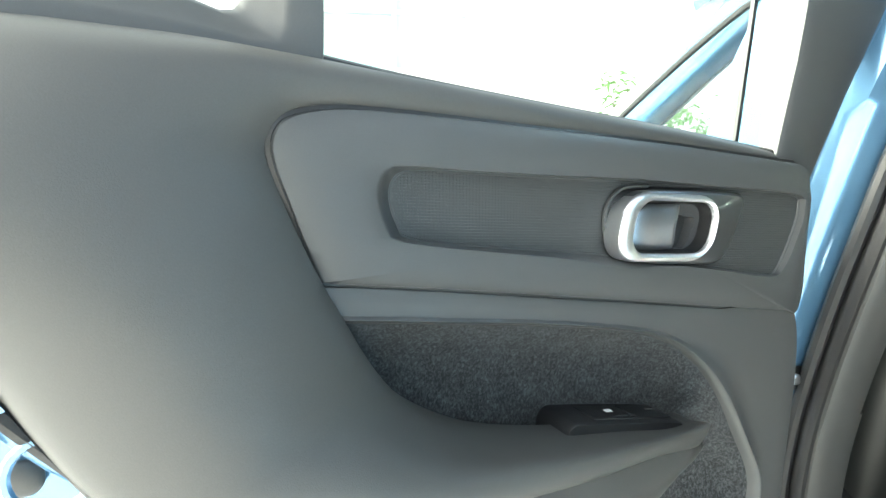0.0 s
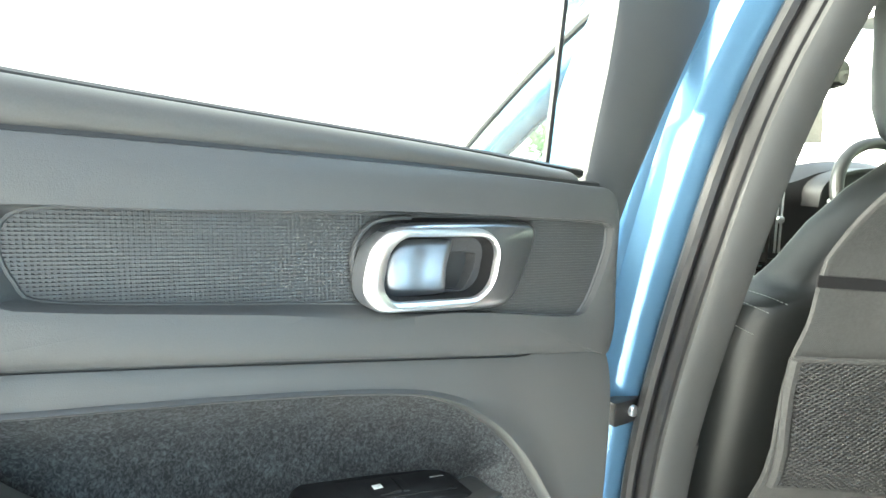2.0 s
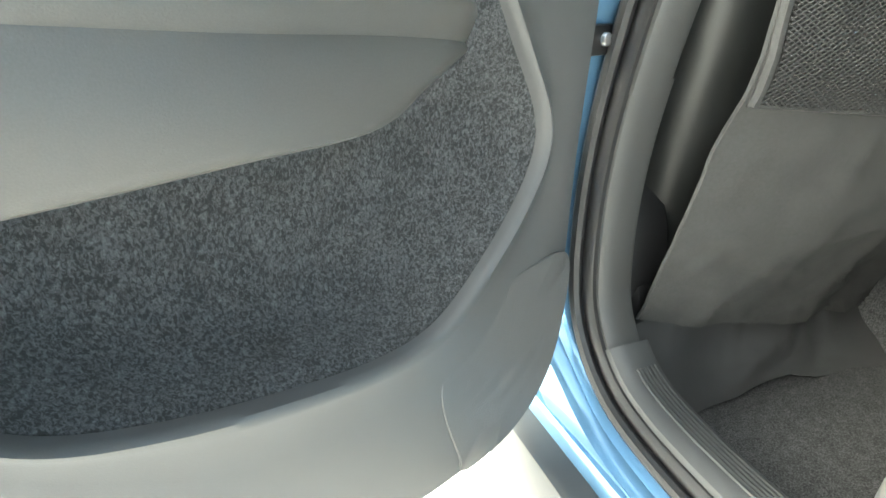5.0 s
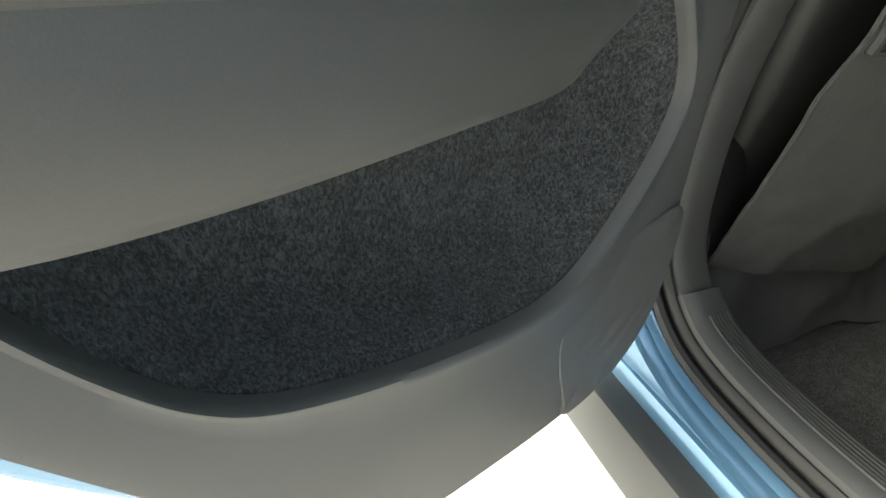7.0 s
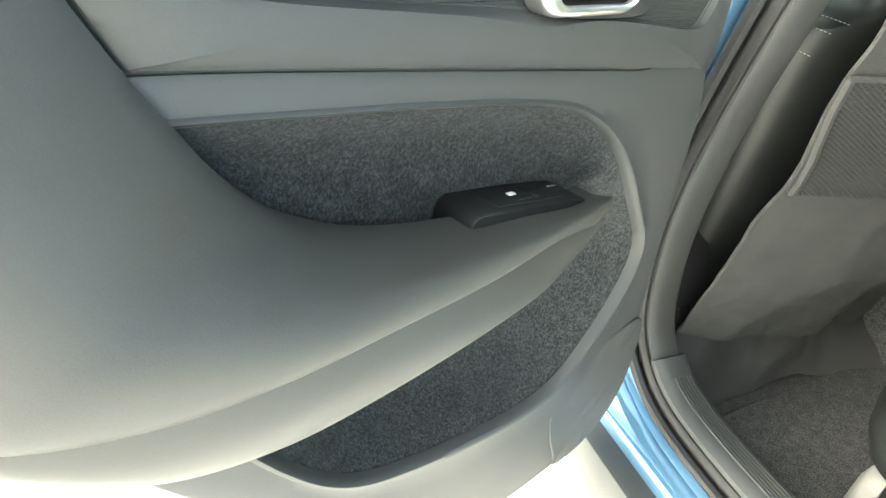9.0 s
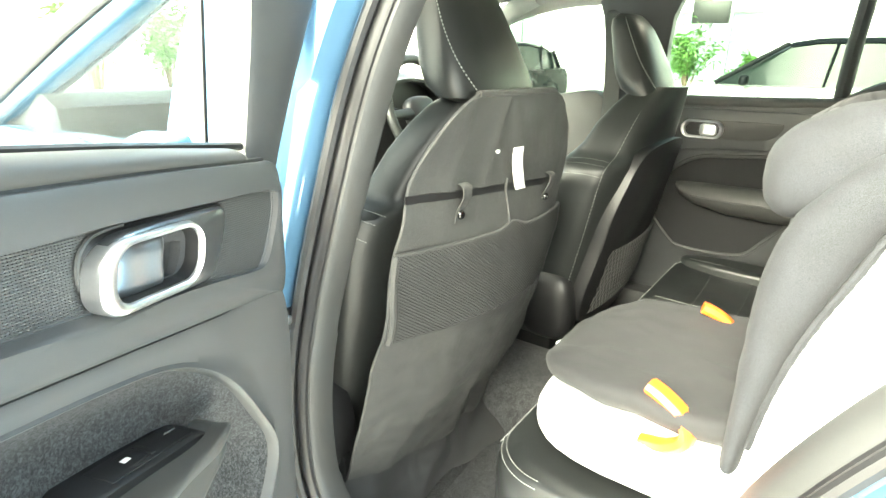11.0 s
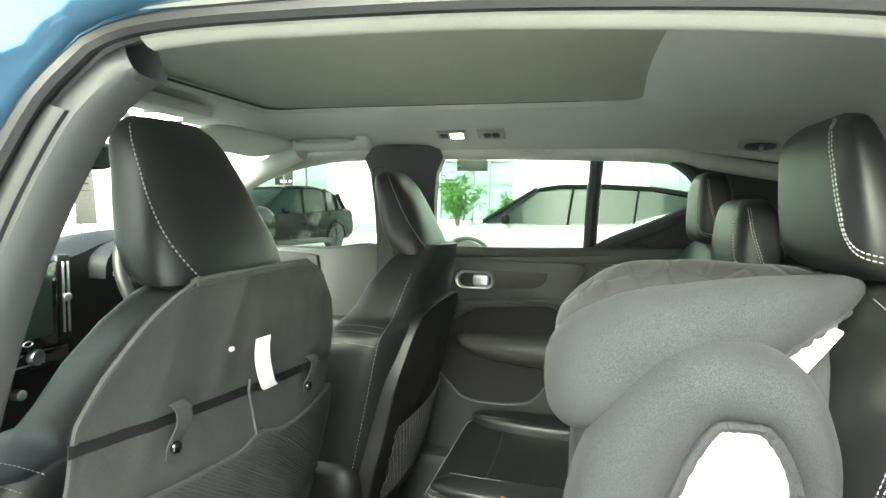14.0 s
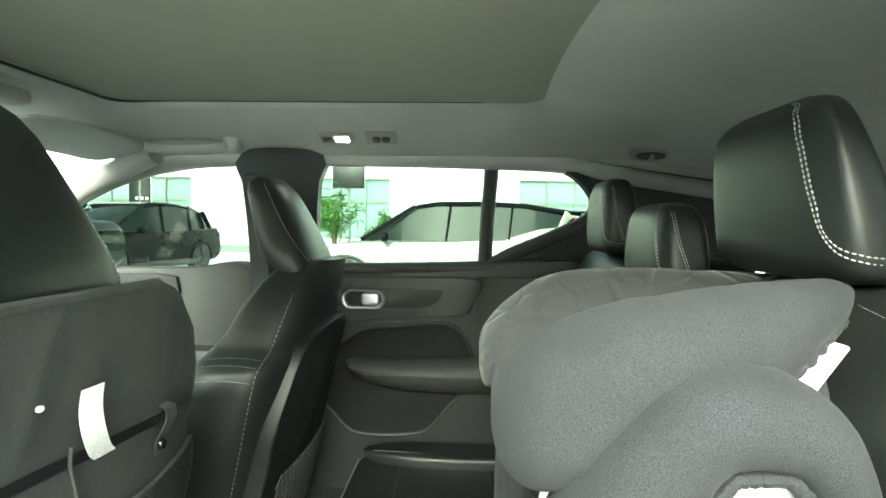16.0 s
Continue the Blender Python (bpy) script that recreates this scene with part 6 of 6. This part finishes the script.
grab_handle(0.300, 0.085, 0.555, 1.412)
dome = thing("reading_lamp", "small lit reading lamp in the roof rail", "lamp")
plate = Matrix.Translation((0.545, -0.200, 1.433)) @ Matrix.Rotation(radians(23), 4, "Y")
part("bezel", box(0, 0, 0, 0.040, 0.085, 0.008, 0.003, m=plate), RAIL, dome)
part("lens", box(0, -0.014, -0.0040, 0.024, 0.034, 0.004, 0.001, m=plate), LAMP, dome, "lit lamp lens")
part("switch", box(0, 0.022, -0.0040, 0.018, 0.024, 0.004, 0.001, m=plate), TRIM, dome)
coat = thing("coat_hook", "pale coat hook beside the reading lamp", "hook")
plate = Matrix.Translation((0.544, -0.313, 1.434)) @ Matrix.Rotation(radians(23), 4, "Y")
part("bezel", box(0, 0, 0, 0.055, 0.080, 0.008, 0.003, m=plate), RAIL, coat)
for k in (-0.012, 0.012):
    part("button", pillow(0, 0, 0, 0.022, 0.022, 0.014, bm=None), TRIM, coat).matrix_local = plate @ Matrix.Translation((0, k, -0.004))
rear_hook = thing("grab_handle", "pale rear roof hook with a dark insert", "handle")
plate = Matrix.Translation((0.590, -0.998, 1.405)) @ Matrix.Rotation(radians(28), 4, "Y")
part("bezel", pillow(0, 0, 0, 0.055, 0.105, 0.014, 2.6, 2.6), RAIL, rear_hook).matrix_local = plate
part("insert", pillow(0, 0, -0.005, 0.034, 0.075, 0.010, 2.6, 2.6), TRIM, rear_hook).matrix_local = plate
part("hook", tube(spline([(0.012, 0, -0.008), (0.0, 0, -0.016), (-0.012, 0, -0.012)], 10), 0.006, 8), RAIL, rear_hook).matrix_local = plate
clip = part("belt_clip", pillow(-0.610, -0.140, 1.321, 0.012, 0.034, 0.014, 2.6, 2.6, bend=lambda v: Vector((v.x, v.y, v.z - 0.6 * v.y))), RAIL, None, "pale plastic clip at the pillar top", category="clip")

# seat belts
for x, y, lab in ((0.655, 0.045, "grey seat belt webbing on the far pillar"),):
    belt = thing("seat_belt", lab, "seat belt")
    part("webbing", loft([[(px, y - 0.024, z), (px, y + 0.024, z), (px + 0.002, y + 0.024, z), (px + 0.002, y - 0.024, z)] for px, z in ((0.612, 1.34), (0.640, 1.25), (0.665, 1.15), (0.690, 1.0), (0.70, 0.8), (0.70, 0.55))]), material("grey belt webbing", (0.06, 0.062, 0.06), 0.7, scale=1200), belt)
    part("guide", pillow(0.632, y, 1.335, 0.03, 0.06, 0.035, 3, 3), CARD, belt)

# moulded riser under the bench, beside the door sill
riser = []
for z, off in ((0.312, 0.0), (0.400, 0.002), (0.418, 0.006), (0.426, 0.013), (0.428, 0.03)):
    riser.append([(x, y, z) for x, y in rounded(-0.455, -0.42, 0.19 - 2 * off, 0.29 - 2 * off, 0.03, 6)])
part("seat_riser", loft(riser), RISER, bench, "satin grey moulded riser")

# ---- near front of the car ----
near_front = tagged(thing("door_4", "closed blue near front door", "car door"), kind="structure")
part("outer_skin", prism(spline([(0.03, 0.42), (0.02, 0.8), (0.015, 1.05), (0.4, 1.055), (0.9, 1.03), (1.02, 0.95), (1.05, 0.7), (1.02, 0.45), (0.5, 0.40)], 60, True), lambda a, b, h: (h, a, b), -0.78, -0.875, 0.02), PAINT, near_front)
pane = part("window_glass", prism([(0.03, 1.05), (0.95, 1.04), (0.80, 1.13), (0.50, 1.32), (0.25, 1.40), (0.0, 1.40)], lambda a, b, h: (-0.80 + (b - 1.05) * 0.42 + h, a, b), 0.0, 0.004), CLEAR, near_front)
pane.visible_shadow = False
part("window_frame", tube([(-0.82 + (z - 1.05) * 0.42, y, z) for y, z in spline([(0.95, 1.00), (0.80, 1.07), (0.52, 1.23), (0.25, 1.345), (0.0, 1.39)], 30)], 0.006, 8), RUBBER, near_front)
part("windscreen_pillar", tube(spline([(-0.61, 0.10, 1.43), (-0.62, 0.26, 1.395), (-0.635, 0.45, 1.315), (-0.66, 0.66, 1.215), (-0.71, 0.92, 1.09), (-0.75, 1.06, 1.03)], 36), 0.046, 14), PAINT, None, "blue windscreen pillar", kind="structure")
part("wing", box(-0.80, 1.55, 0.70, 0.16, 1.0, 0.66, 0.08, 4), PAINT, None, "blue front wing", kind="structure")
part("bonnet", box(0, 1.60, 0.95, 1.56, 1.05, 0.06, 0.025, 3), PAINT, None, "blue bonnet", kind="structure")
part("quarter_panel", prism(spline([(-1.0, 0.42), (-0.95, 0.85), (-1.0, 1.05), (-1.4, 1.12), (-2.0, 1.10), (-2.05, 0.5), (-1.6, 0.40)], 50, True), lambda a, b, h: (h, a, b), -0.74, -0.86, 0.03), PAINT, None, "blue rear quarter panel", kind="structure")
door_mirror = thing("door_mirror", "black door mirror outside the far front window", "mirror")
part("housing", pillow(0.98, 0.735, 1.13, 0.25, 0.13, 0.172, 3.5, 3.5), BLACK, door_mirror)
part("mirror_glass", prism(rounded(0.98, 1.13, 0.178, 0.104, 0.04, 8), lambda a, b, h: (a, h, b), 0.680, 0.668), material("dimmed mirror silver", (0.016, 0.021, 0.020), 0.03, 1.0, stain=0.0, spread=0.0), door_mirror)
part("arm", tube([(0.80, 0.70, 1.08), (0.92, 0.68, 1.09)], 0.02, 8), BLACK, door_mirror)
part("trim", tube([(x, y, z) for x, y, z in ((0.635, -0.76, 1.412), (0.65, -0.95, 1.395), (0.65, -1.3, 1.36), (0.62, -1.62, 1.29))], [0.006, 0.016, 0.030, 0.04], 10), LINER, None, "pale rear roof rail", kind="structure")


# ---- surroundings ----
def parked_car(label, m, paint, roof, high, length, width, style):
    """A whole car: lofted body and cabin, windows, wheels, lamps; it faces its own +y."""
    c = thing("car", label, "car", m)
    body = []
    for y, w, z0, z1 in ((-0.5, 0.80, 0.40, 0.78), (-0.492, 0.92, 0.30, 0.98), (-0.46, 0.98, 0.26, 1.08), (-0.30, 1.0, 0.25, 1.04), (0.0, 1.0, 0.25, 0.99), (0.20, 1.0, 0.25, 0.97), (0.30, 0.99, 0.25, 0.95), (0.42, 0.94, 0.25, 0.86), (0.48, 0.86, 0.27, 0.75), (0.5, 0.72, 0.36, 0.62)):
        hw = w * width / 2
        body.append([(hw * sx, y * length, z0 + (z1 - z0) * sz) for sx, sz in ((-0.86, 0), (-0.97, 0.12), (-1.0, 0.45), (-0.985, 0.72), (-0.93, 0.95), (-0.80, 1.0), (0.80, 1.0), (0.93, 0.95), (0.985, 0.72), (1.0, 0.45), (0.97, 0.12), (0.86, 0))])
    part("body", loft(body), paint, c)
    top = high
    cabin = []
    for y, w, zt in (((-0.497, 0.62, 1.06), (-0.465, 0.67, top - 0.26), (-0.43, 0.70, top - 0.14)) if style else ((-0.485, 0.62, 1.04), (-0.42, 0.66, top - 0.30), (-0.37, 0.69, top - 0.15))) + ((-0.30, 0.72, top - 0.03 if style else top - 0.07), (-0.15, 0.73, top), (0.0, 0.73, top - 0.012), (0.07, 0.71, top - 0.06), (0.17, 0.68, top - 0.30), (0.26, 0.64, 1.0)):
        hw = w * width / 2
        cabin.append([(hw * sx * (1.22 if sz == 0 else 1.0), y * length, 0.94 + (zt - 0.94) * sz) for sx, sz in ((-1, 0), (-1.0, 0.90), (-0.86, 1.0), (0.86, 1.0), (1.0, 0.90), (1, 0))])
    part("cabin_glass", loft(cabin), DARKGLASS, c, "dark tinted cabin glass")
    lid = []
    for y, w, zt in (((-0.492, 0.58, top - 0.13), (-0.43, 0.70, top - 0.095)) if style else ((-0.405, 0.58, top - 0.22), (-0.37, 0.68, top - 0.13))) + ((-0.30, 0.725, top - 0.015 if style else top - 0.05), (-0.15, 0.74, top + 0.012), (0.0, 0.735, top + 0.0), (0.075, 0.70, top - 0.055)):
        hw = w * width / 2
        lid.append([(hw * sx, y * length, zt + dz) for sx, dz in ((-1.02, -0.06), (-0.95, -0.01), (-0.80, 0.012), (0.80, 0.012), (0.95, -0.01), (1.02, -0.06), (0.8, -0.03), (-0.8, -0.03))])
    part("roof", loft(lid), roof, c)
    for e in (-1, 1):
        for y0, zz0, y1, zz1, r in ((0.26, 0.98, 0.075, top - 0.06, 0.03), (-0.03, 0.97, -0.045, top - 0.04, 0.035), (-0.24, 0.98, -0.255, top - 0.03, 0.03), (-0.40, 1.05, -0.44 if style else -0.37, top - 0.15, 0.07)):
            hw0, hw1 = 0.445 * width, 0.372 * width
            part("pillar", tube([(e * hw0 * (1 if y0 < 0.2 else 0.9), y0 * length, zz0), (e * hw1, y1 * length, zz1)], r, 8, flat=0.5), roof if r < 0.05 else paint, c)
        part("mirror", pillow(e * (width / 2 + 0.10), 0.17 * length, 1.03, 0.20, 0.12, 0.14), roof, c)
        for y in (0.02, -0.215):
            part("door_handle", box(e * (width / 2 + 0.004), (y - 0.02) * length, 0.86, 0.03, 0.2, 0.025, 0.01), SATIN if style else paint, c)
        for y in (0.125, -0.035, -0.245):
            part("door_gap", tube([(e * (width / 2 * 1.001), y * length, 0.36), (e * (width / 2 * 1.004), y * length, 0.62), (e * (width / 2 * 0.945), y * length, 0.93)], 0.005, 5), BLACK, c)
        part("sill", box(e * width * 0.475, 0, 0.27, 0.10, length * 0.5, 0.14, 0.03), BLACK, c, "black sill cladding")
        tail = [(-0.485, 0.86), (-0.487, 1.05), (-0.475, top - 0.22), (-0.455, top - 0.24), (-0.452, 1.06), (-0.43, 1.0), (-0.43, 0.90)] if style else [(-0.488, 0.84), (-0.488, 0.95), (-0.44, 0.97), (-0.43, 0.90)]
        part("tail_lamp", prism(spline(tail, 24, True), lambda a, b, h: (e * h, a * length, b), 0.30 * width, 0.462 * width, 0.02), material("red lamp glass", (0.55, 0.015, 0.02) if style else (0.012, 0.002, 0.002), 0.15, coat=0.5), c, "red tail lamp")
        part("head_lamp", pillow(e * width * 0.36, 0.455 * length, 0.76, 0.34, 0.36, 0.13), DARKGLASS, c)
        for y in (0.305, -0.30):
            wh = part("wheel", loft([[(e * (width / 2 - 0.10) + e * dx, y * length + r * math.cos(a), 0.35 + r * math.sin(a)) for a in np.linspace(0, 2 * math.pi, 30, endpoint=False)] for dx, r in ((-0.12, 0.30), (-0.10, 0.345), (0.06, 0.35), (0.095, 0.33), (0.10, 0.25))]), RUBBER, c)
            for k in range(5):
                a = 2 * math.pi * k / 5
                part("spoke", tube([(e * (width / 2 + 0.0), y * length + 0.03 * math.cos(a), 0.35 + 0.03 * math.sin(a)), (e * (width / 2 + 0.005), y * length + 0.235 * math.cos(a), 0.35 + 0.235 * math.sin(a))], [0.03, 0.04], 6, flat=0.5), SMOKE if style else BLACK, wh)
            part("arch", tube([(e * (width / 2 - 0.02), y * length + 0.39 * math.cos(a), 0.34 + 0.39 * math.sin(a)) for a in np.linspace(-0.15, math.pi + 0.15, 24)], 0.035, 6), BLACK if style else paint, c)
    if style:
        for e in (-1, 1):
            part("rear_quarter", prism([(-0.19, 0.94), (-0.26, 1.06), (-0.345, 1.17), (-0.44, 1.215), (-0.485, 1.22), (-0.49, 0.94)], lambda a, b, h: (e * (h - 0.16 * max(0.0, b - 0.98)), a * length, b), 0.36 * width, 0.452 * width, 0.012), paint, c, "white rising rear quarter")
    if style:
        part("spoiler", box(0, -0.480 * length, top - 0.125, width * 0.66, 0.22, 0.035, 0.012), roof, c)
    part("grille", box(0, 0.492 * length, 0.60, 0.6, 0.06, 0.24, 0.05), GLOSS, c)
    return c


# far below true white: the shade over this car is put into its colour
SHADEDWHITE = material("shade-darkened white car paint", (0.25, 0.26, 0.24), 0.25, coat=0.6, spread=0.02, stain=0.02)
BLACKPAINT = material("black car paint", (0.004, 0.005, 0.006), 0.3, coat=0.0, spec=0.08, spread=0.03, stain=0.02)
parked_car("white crossover car with a black roof", pose(8.45, -0.10, 0, 0, 0, 0), SHADEDWHITE, BLACKPAINT, 1.56, 4.42, 1.86, 1)
parked_car("black estate car parked facing the blue car", pose(11.74, 7.09, 0, 0, 0, 80), BLACKPAINT, BLACKPAINT, 1.62, 4.60, 1.90, 0)

FRAME = material("grey window frame", (0.16, 0.18, 0.175), 0.5)
PANE = material("green building glass", (0.20, 0.30, 0.28), 0.08, coat=0.4)
# brighter copies for the north building: its glare is put into the colour
BLOWNFRAME = material("blown-out window frame", (0.50, 0.52, 0.51), 0.5)
BLOWNPANE = material("blown-out building glass", (0.45, 0.62, 0.60), 0.08, coat=0.4)


def facade(label, m, length, high, bays, pane, bars):
    """A rendered wall in its own xz plane, with window openings standing in reveals."""
    b = thing("building", label, "building", m)
    zs = [0.0, bays[0][2], bays[0][3], high]
    xs = sorted({-length / 2, length / 2, *(x for w in bays for x in w[:2])})
    for x0, x1 in zip(xs, xs[1:]):
        open_bay = any(w[0] <= x0 and x1 <= w[1] for w in bays)
        if not open_bay:
            part("wall", box((x0 + x1) / 2, 0, high / 2, x1 - x0, 0.3, high), RENDER, b)
        else:
            part("wall", box((x0 + x1) / 2, 0, zs[1] / 2, x1 - x0, 0.3, zs[1]), RENDER, b) if zs[1] > 0.01 else None
            part("wall", box((x0 + x1) / 2, 0, (zs[2] + high) / 2, x1 - x0, 0.3, high - zs[2]), RENDER, b)
            w = part("window", box((x0 + x1) / 2, 0.04, (zs[1] + zs[2]) / 2, x1 - x0, 0.02, zs[2] - zs[1]), pane, b)
            count = max(1, int(round((x1 - x0) / 1.1)))
            for k in range(count + 1):
                part("frame_bar", box(x0 + (x1 - x0) * k / count, -0.02, (zs[1] + zs[2]) / 2, 0.07, 0.10, zs[2] - zs[1]), bars, w)
            for z in (zs[1] + 0.03, zs[1] + 0.62 * (zs[2] - zs[1]), zs[2] - 0.03):
                part("frame_bar", box((x0 + x1) / 2, -0.02, z, x1 - x0, 0.09, 0.06), bars, w)
    part("parapet", box(0, -0.05, high + 0.1, length, 0.5, 0.2, 0.02), RENDER, b)
    part("plinth", box(0, -0.18, 0.15, length, 0.06, 0.3), FRAME, b)
    return b


facade("white rendered showroom with tall framed windows", pose(22.0, 1.0, 0, 0, 0, -90), 60, 6.5, [(-14, -9.5, 0.6, 3.0), (-4.5, -1.5, 0.6, 3.0), (3.6, 8.0, 0.6, 3.0), (13, 18, 0.6, 3.0)], PANE, FRAME)
facade("white rendered building with upper windows", pose(-4.0, 9.0, 0, 0, 0, 0), 22, 5.6, [(-4.0, -1.6, 2.7, 4.2), (1.8, 4.2, 2.7, 4.2)], BLOWNPANE, BLOWNFRAME)
for y in (-6.0, 6.4, 11.5):
    part("column", box(20.5, y, 2.6, 0.18, 0.18, 5.2, 0.02), RENDER, None, "white square canopy column", category="column", group="canopy columns")


# ---- plants and signs ----
LEAF = material("green leaf", (0.10, 0.22, 0.05), 0.5, spread=0.3, stain=0.3)
BARK = material("brown bark", (0.12, 0.09, 0.06), 0.9)
POTM = material("dark blue glazed pot", (0.02, 0.03, 0.07), 0.25)


def shrub(x, y, high, seed, spread):
    r = random.Random(seed)
    s = thing("potted_shrub", "leafy green shrub in a dark pot", "plant", Matrix.Translation((x, y, 0)), "shrubs")
    part("pot", loft([[(rr * math.cos(a), rr * math.sin(a), z) for a in np.linspace(0, 2 * math.pi, 20, endpoint=False)] for rr, z in ((0.20, 0.0), (0.27, 0.5), (0.28, 0.52), (0.24, 0.52), (0.22, 0.42))]), POTM, s)
    trunk, leaves = bmesh.new(), []
    verts, faces = [], []
    for k in range(9):
        a, lean = r.uniform(0, 6.28), r.uniform(0.15, 1.0) * spread
        tip = np.array((lean * math.cos(a), lean * math.sin(a), high * r.uniform(0.62, 1.0)))
        path = [np.array((0, 0, 0.42)), np.array((tip[0] * 0.3, tip[1] * 0.3, 0.4 + tip[2] * 0.45)), tip]
        tube(path, [0.022, 0.014, 0.005], 6, bm=trunk)
        for j in range(90):
            t = r.uniform(0.35, 1.05)
            p = path[1] + (tip - path[1]) * (t - 0.35) / 0.65 if t > 0.35 else path[1]
            p = p + np.array([r.gauss(0, 0.07), r.gauss(0, 0.07), r.gauss(0, 0.07)])
            d = np.array([r.gauss(0, 1), r.gauss(0, 1), r.uniform(-0.6, 0.8)])
            d /= np.linalg.norm(d)
            side = np.cross(d, (0, 0, 1.0))
            side /= np.linalg.norm(side) + 1e-6
            ln, wd = r.uniform(0.10, 0.20), r.uniform(0.018, 0.03)
            b = len(verts)
            verts += [tuple(p), tuple(p + d * ln * 0.5 + side * wd + (0, 0, 0.01)), tuple(p + d * ln - np.array((0, 0, 0.03))), tuple(p + d * ln * 0.5 - side * wd + (0, 0, 0.01))]
            faces += [(b, b + 1, b + 2), (b, b + 2, b + 3)]
    part("stem", trunk, BARK, s)
    me = bpy.data.meshes.new("crown")
    me.from_pydata(verts, [], faces)
    me.materials.append(LEAF)
    crown = new("crown", me)
    crown.parent = s
    return s


shrub(10.4, 2.05, 1.95, 3, 0.5)
shrub(11.4, 1.15, 1.55, 8, 0.4)
shrub(2.2, 6.8, 2.4, 5, 0.7)
shrub(3.4, 7.2, 2.2, 6, 0.7)
sign = thing("hanging_sign", "dark banner sign on a post with unreadable lettering", "sign", pose(16.2, 9.35, 0, 0, 0, -60))
part("post", tube([(0, 0.03, 0), (0, 0.03, 2.58)], 0.03, 8), FRAME, sign)
part("banner", sheet(8, 10, lambda u, v: (-0.29 + 0.58 * u, 0.03 * math.sin(5 * u), 2.52 - 0.75 * v), 0.01), BLACK, sign)
for k in range(3):
    part("letter_bar", box(-0.08 + 0.135 * k, -0.05, 1.89, 0.075, 0.01, 0.09), PAPER, sign)
board = thing("wall_sign", "dark sign box under the canopy", "sign", pose(11.9, 2.1, 0, 0, 0, -90))
part("case", box(0, 0, 2.25, 0.7, 0.15, 0.5, 0.02), BLACK, board)
part("post", box(0, 0.1, 1.25, 0.06, 0.06, 2.5), FRAME, board)
# added flag, standing in for a red reflection at the rear view mirror
flag = thing("reflection_flag", "added red and white flag in place of a mirror reflection", "flag", pose(7.85, 8.85, 0, 0, 0, -45))
part("pole", tube([(0, 0.03, 0), (0, 0.03, 2.42)], 0.02, 8), FRAME, flag)
part("cloth", sheet(10, 8, lambda u, v: (0.68 * u, 0.06 * math.sin(6 * u), 2.36 - 0.12 * u - 0.46 * v), 0.01), material("red stand-in cloth", (0.55, 0.03, 0.03), 0.8), flag, "red stand-in cloth")
part("stripe", sheet(10, 3, lambda u, v: (0.68 * u, 0.06 * math.sin(6 * u) - 0.012, 2.08 - 0.12 * u - 0.08 * v), 0.004), PAPER, flag, "white stripe")
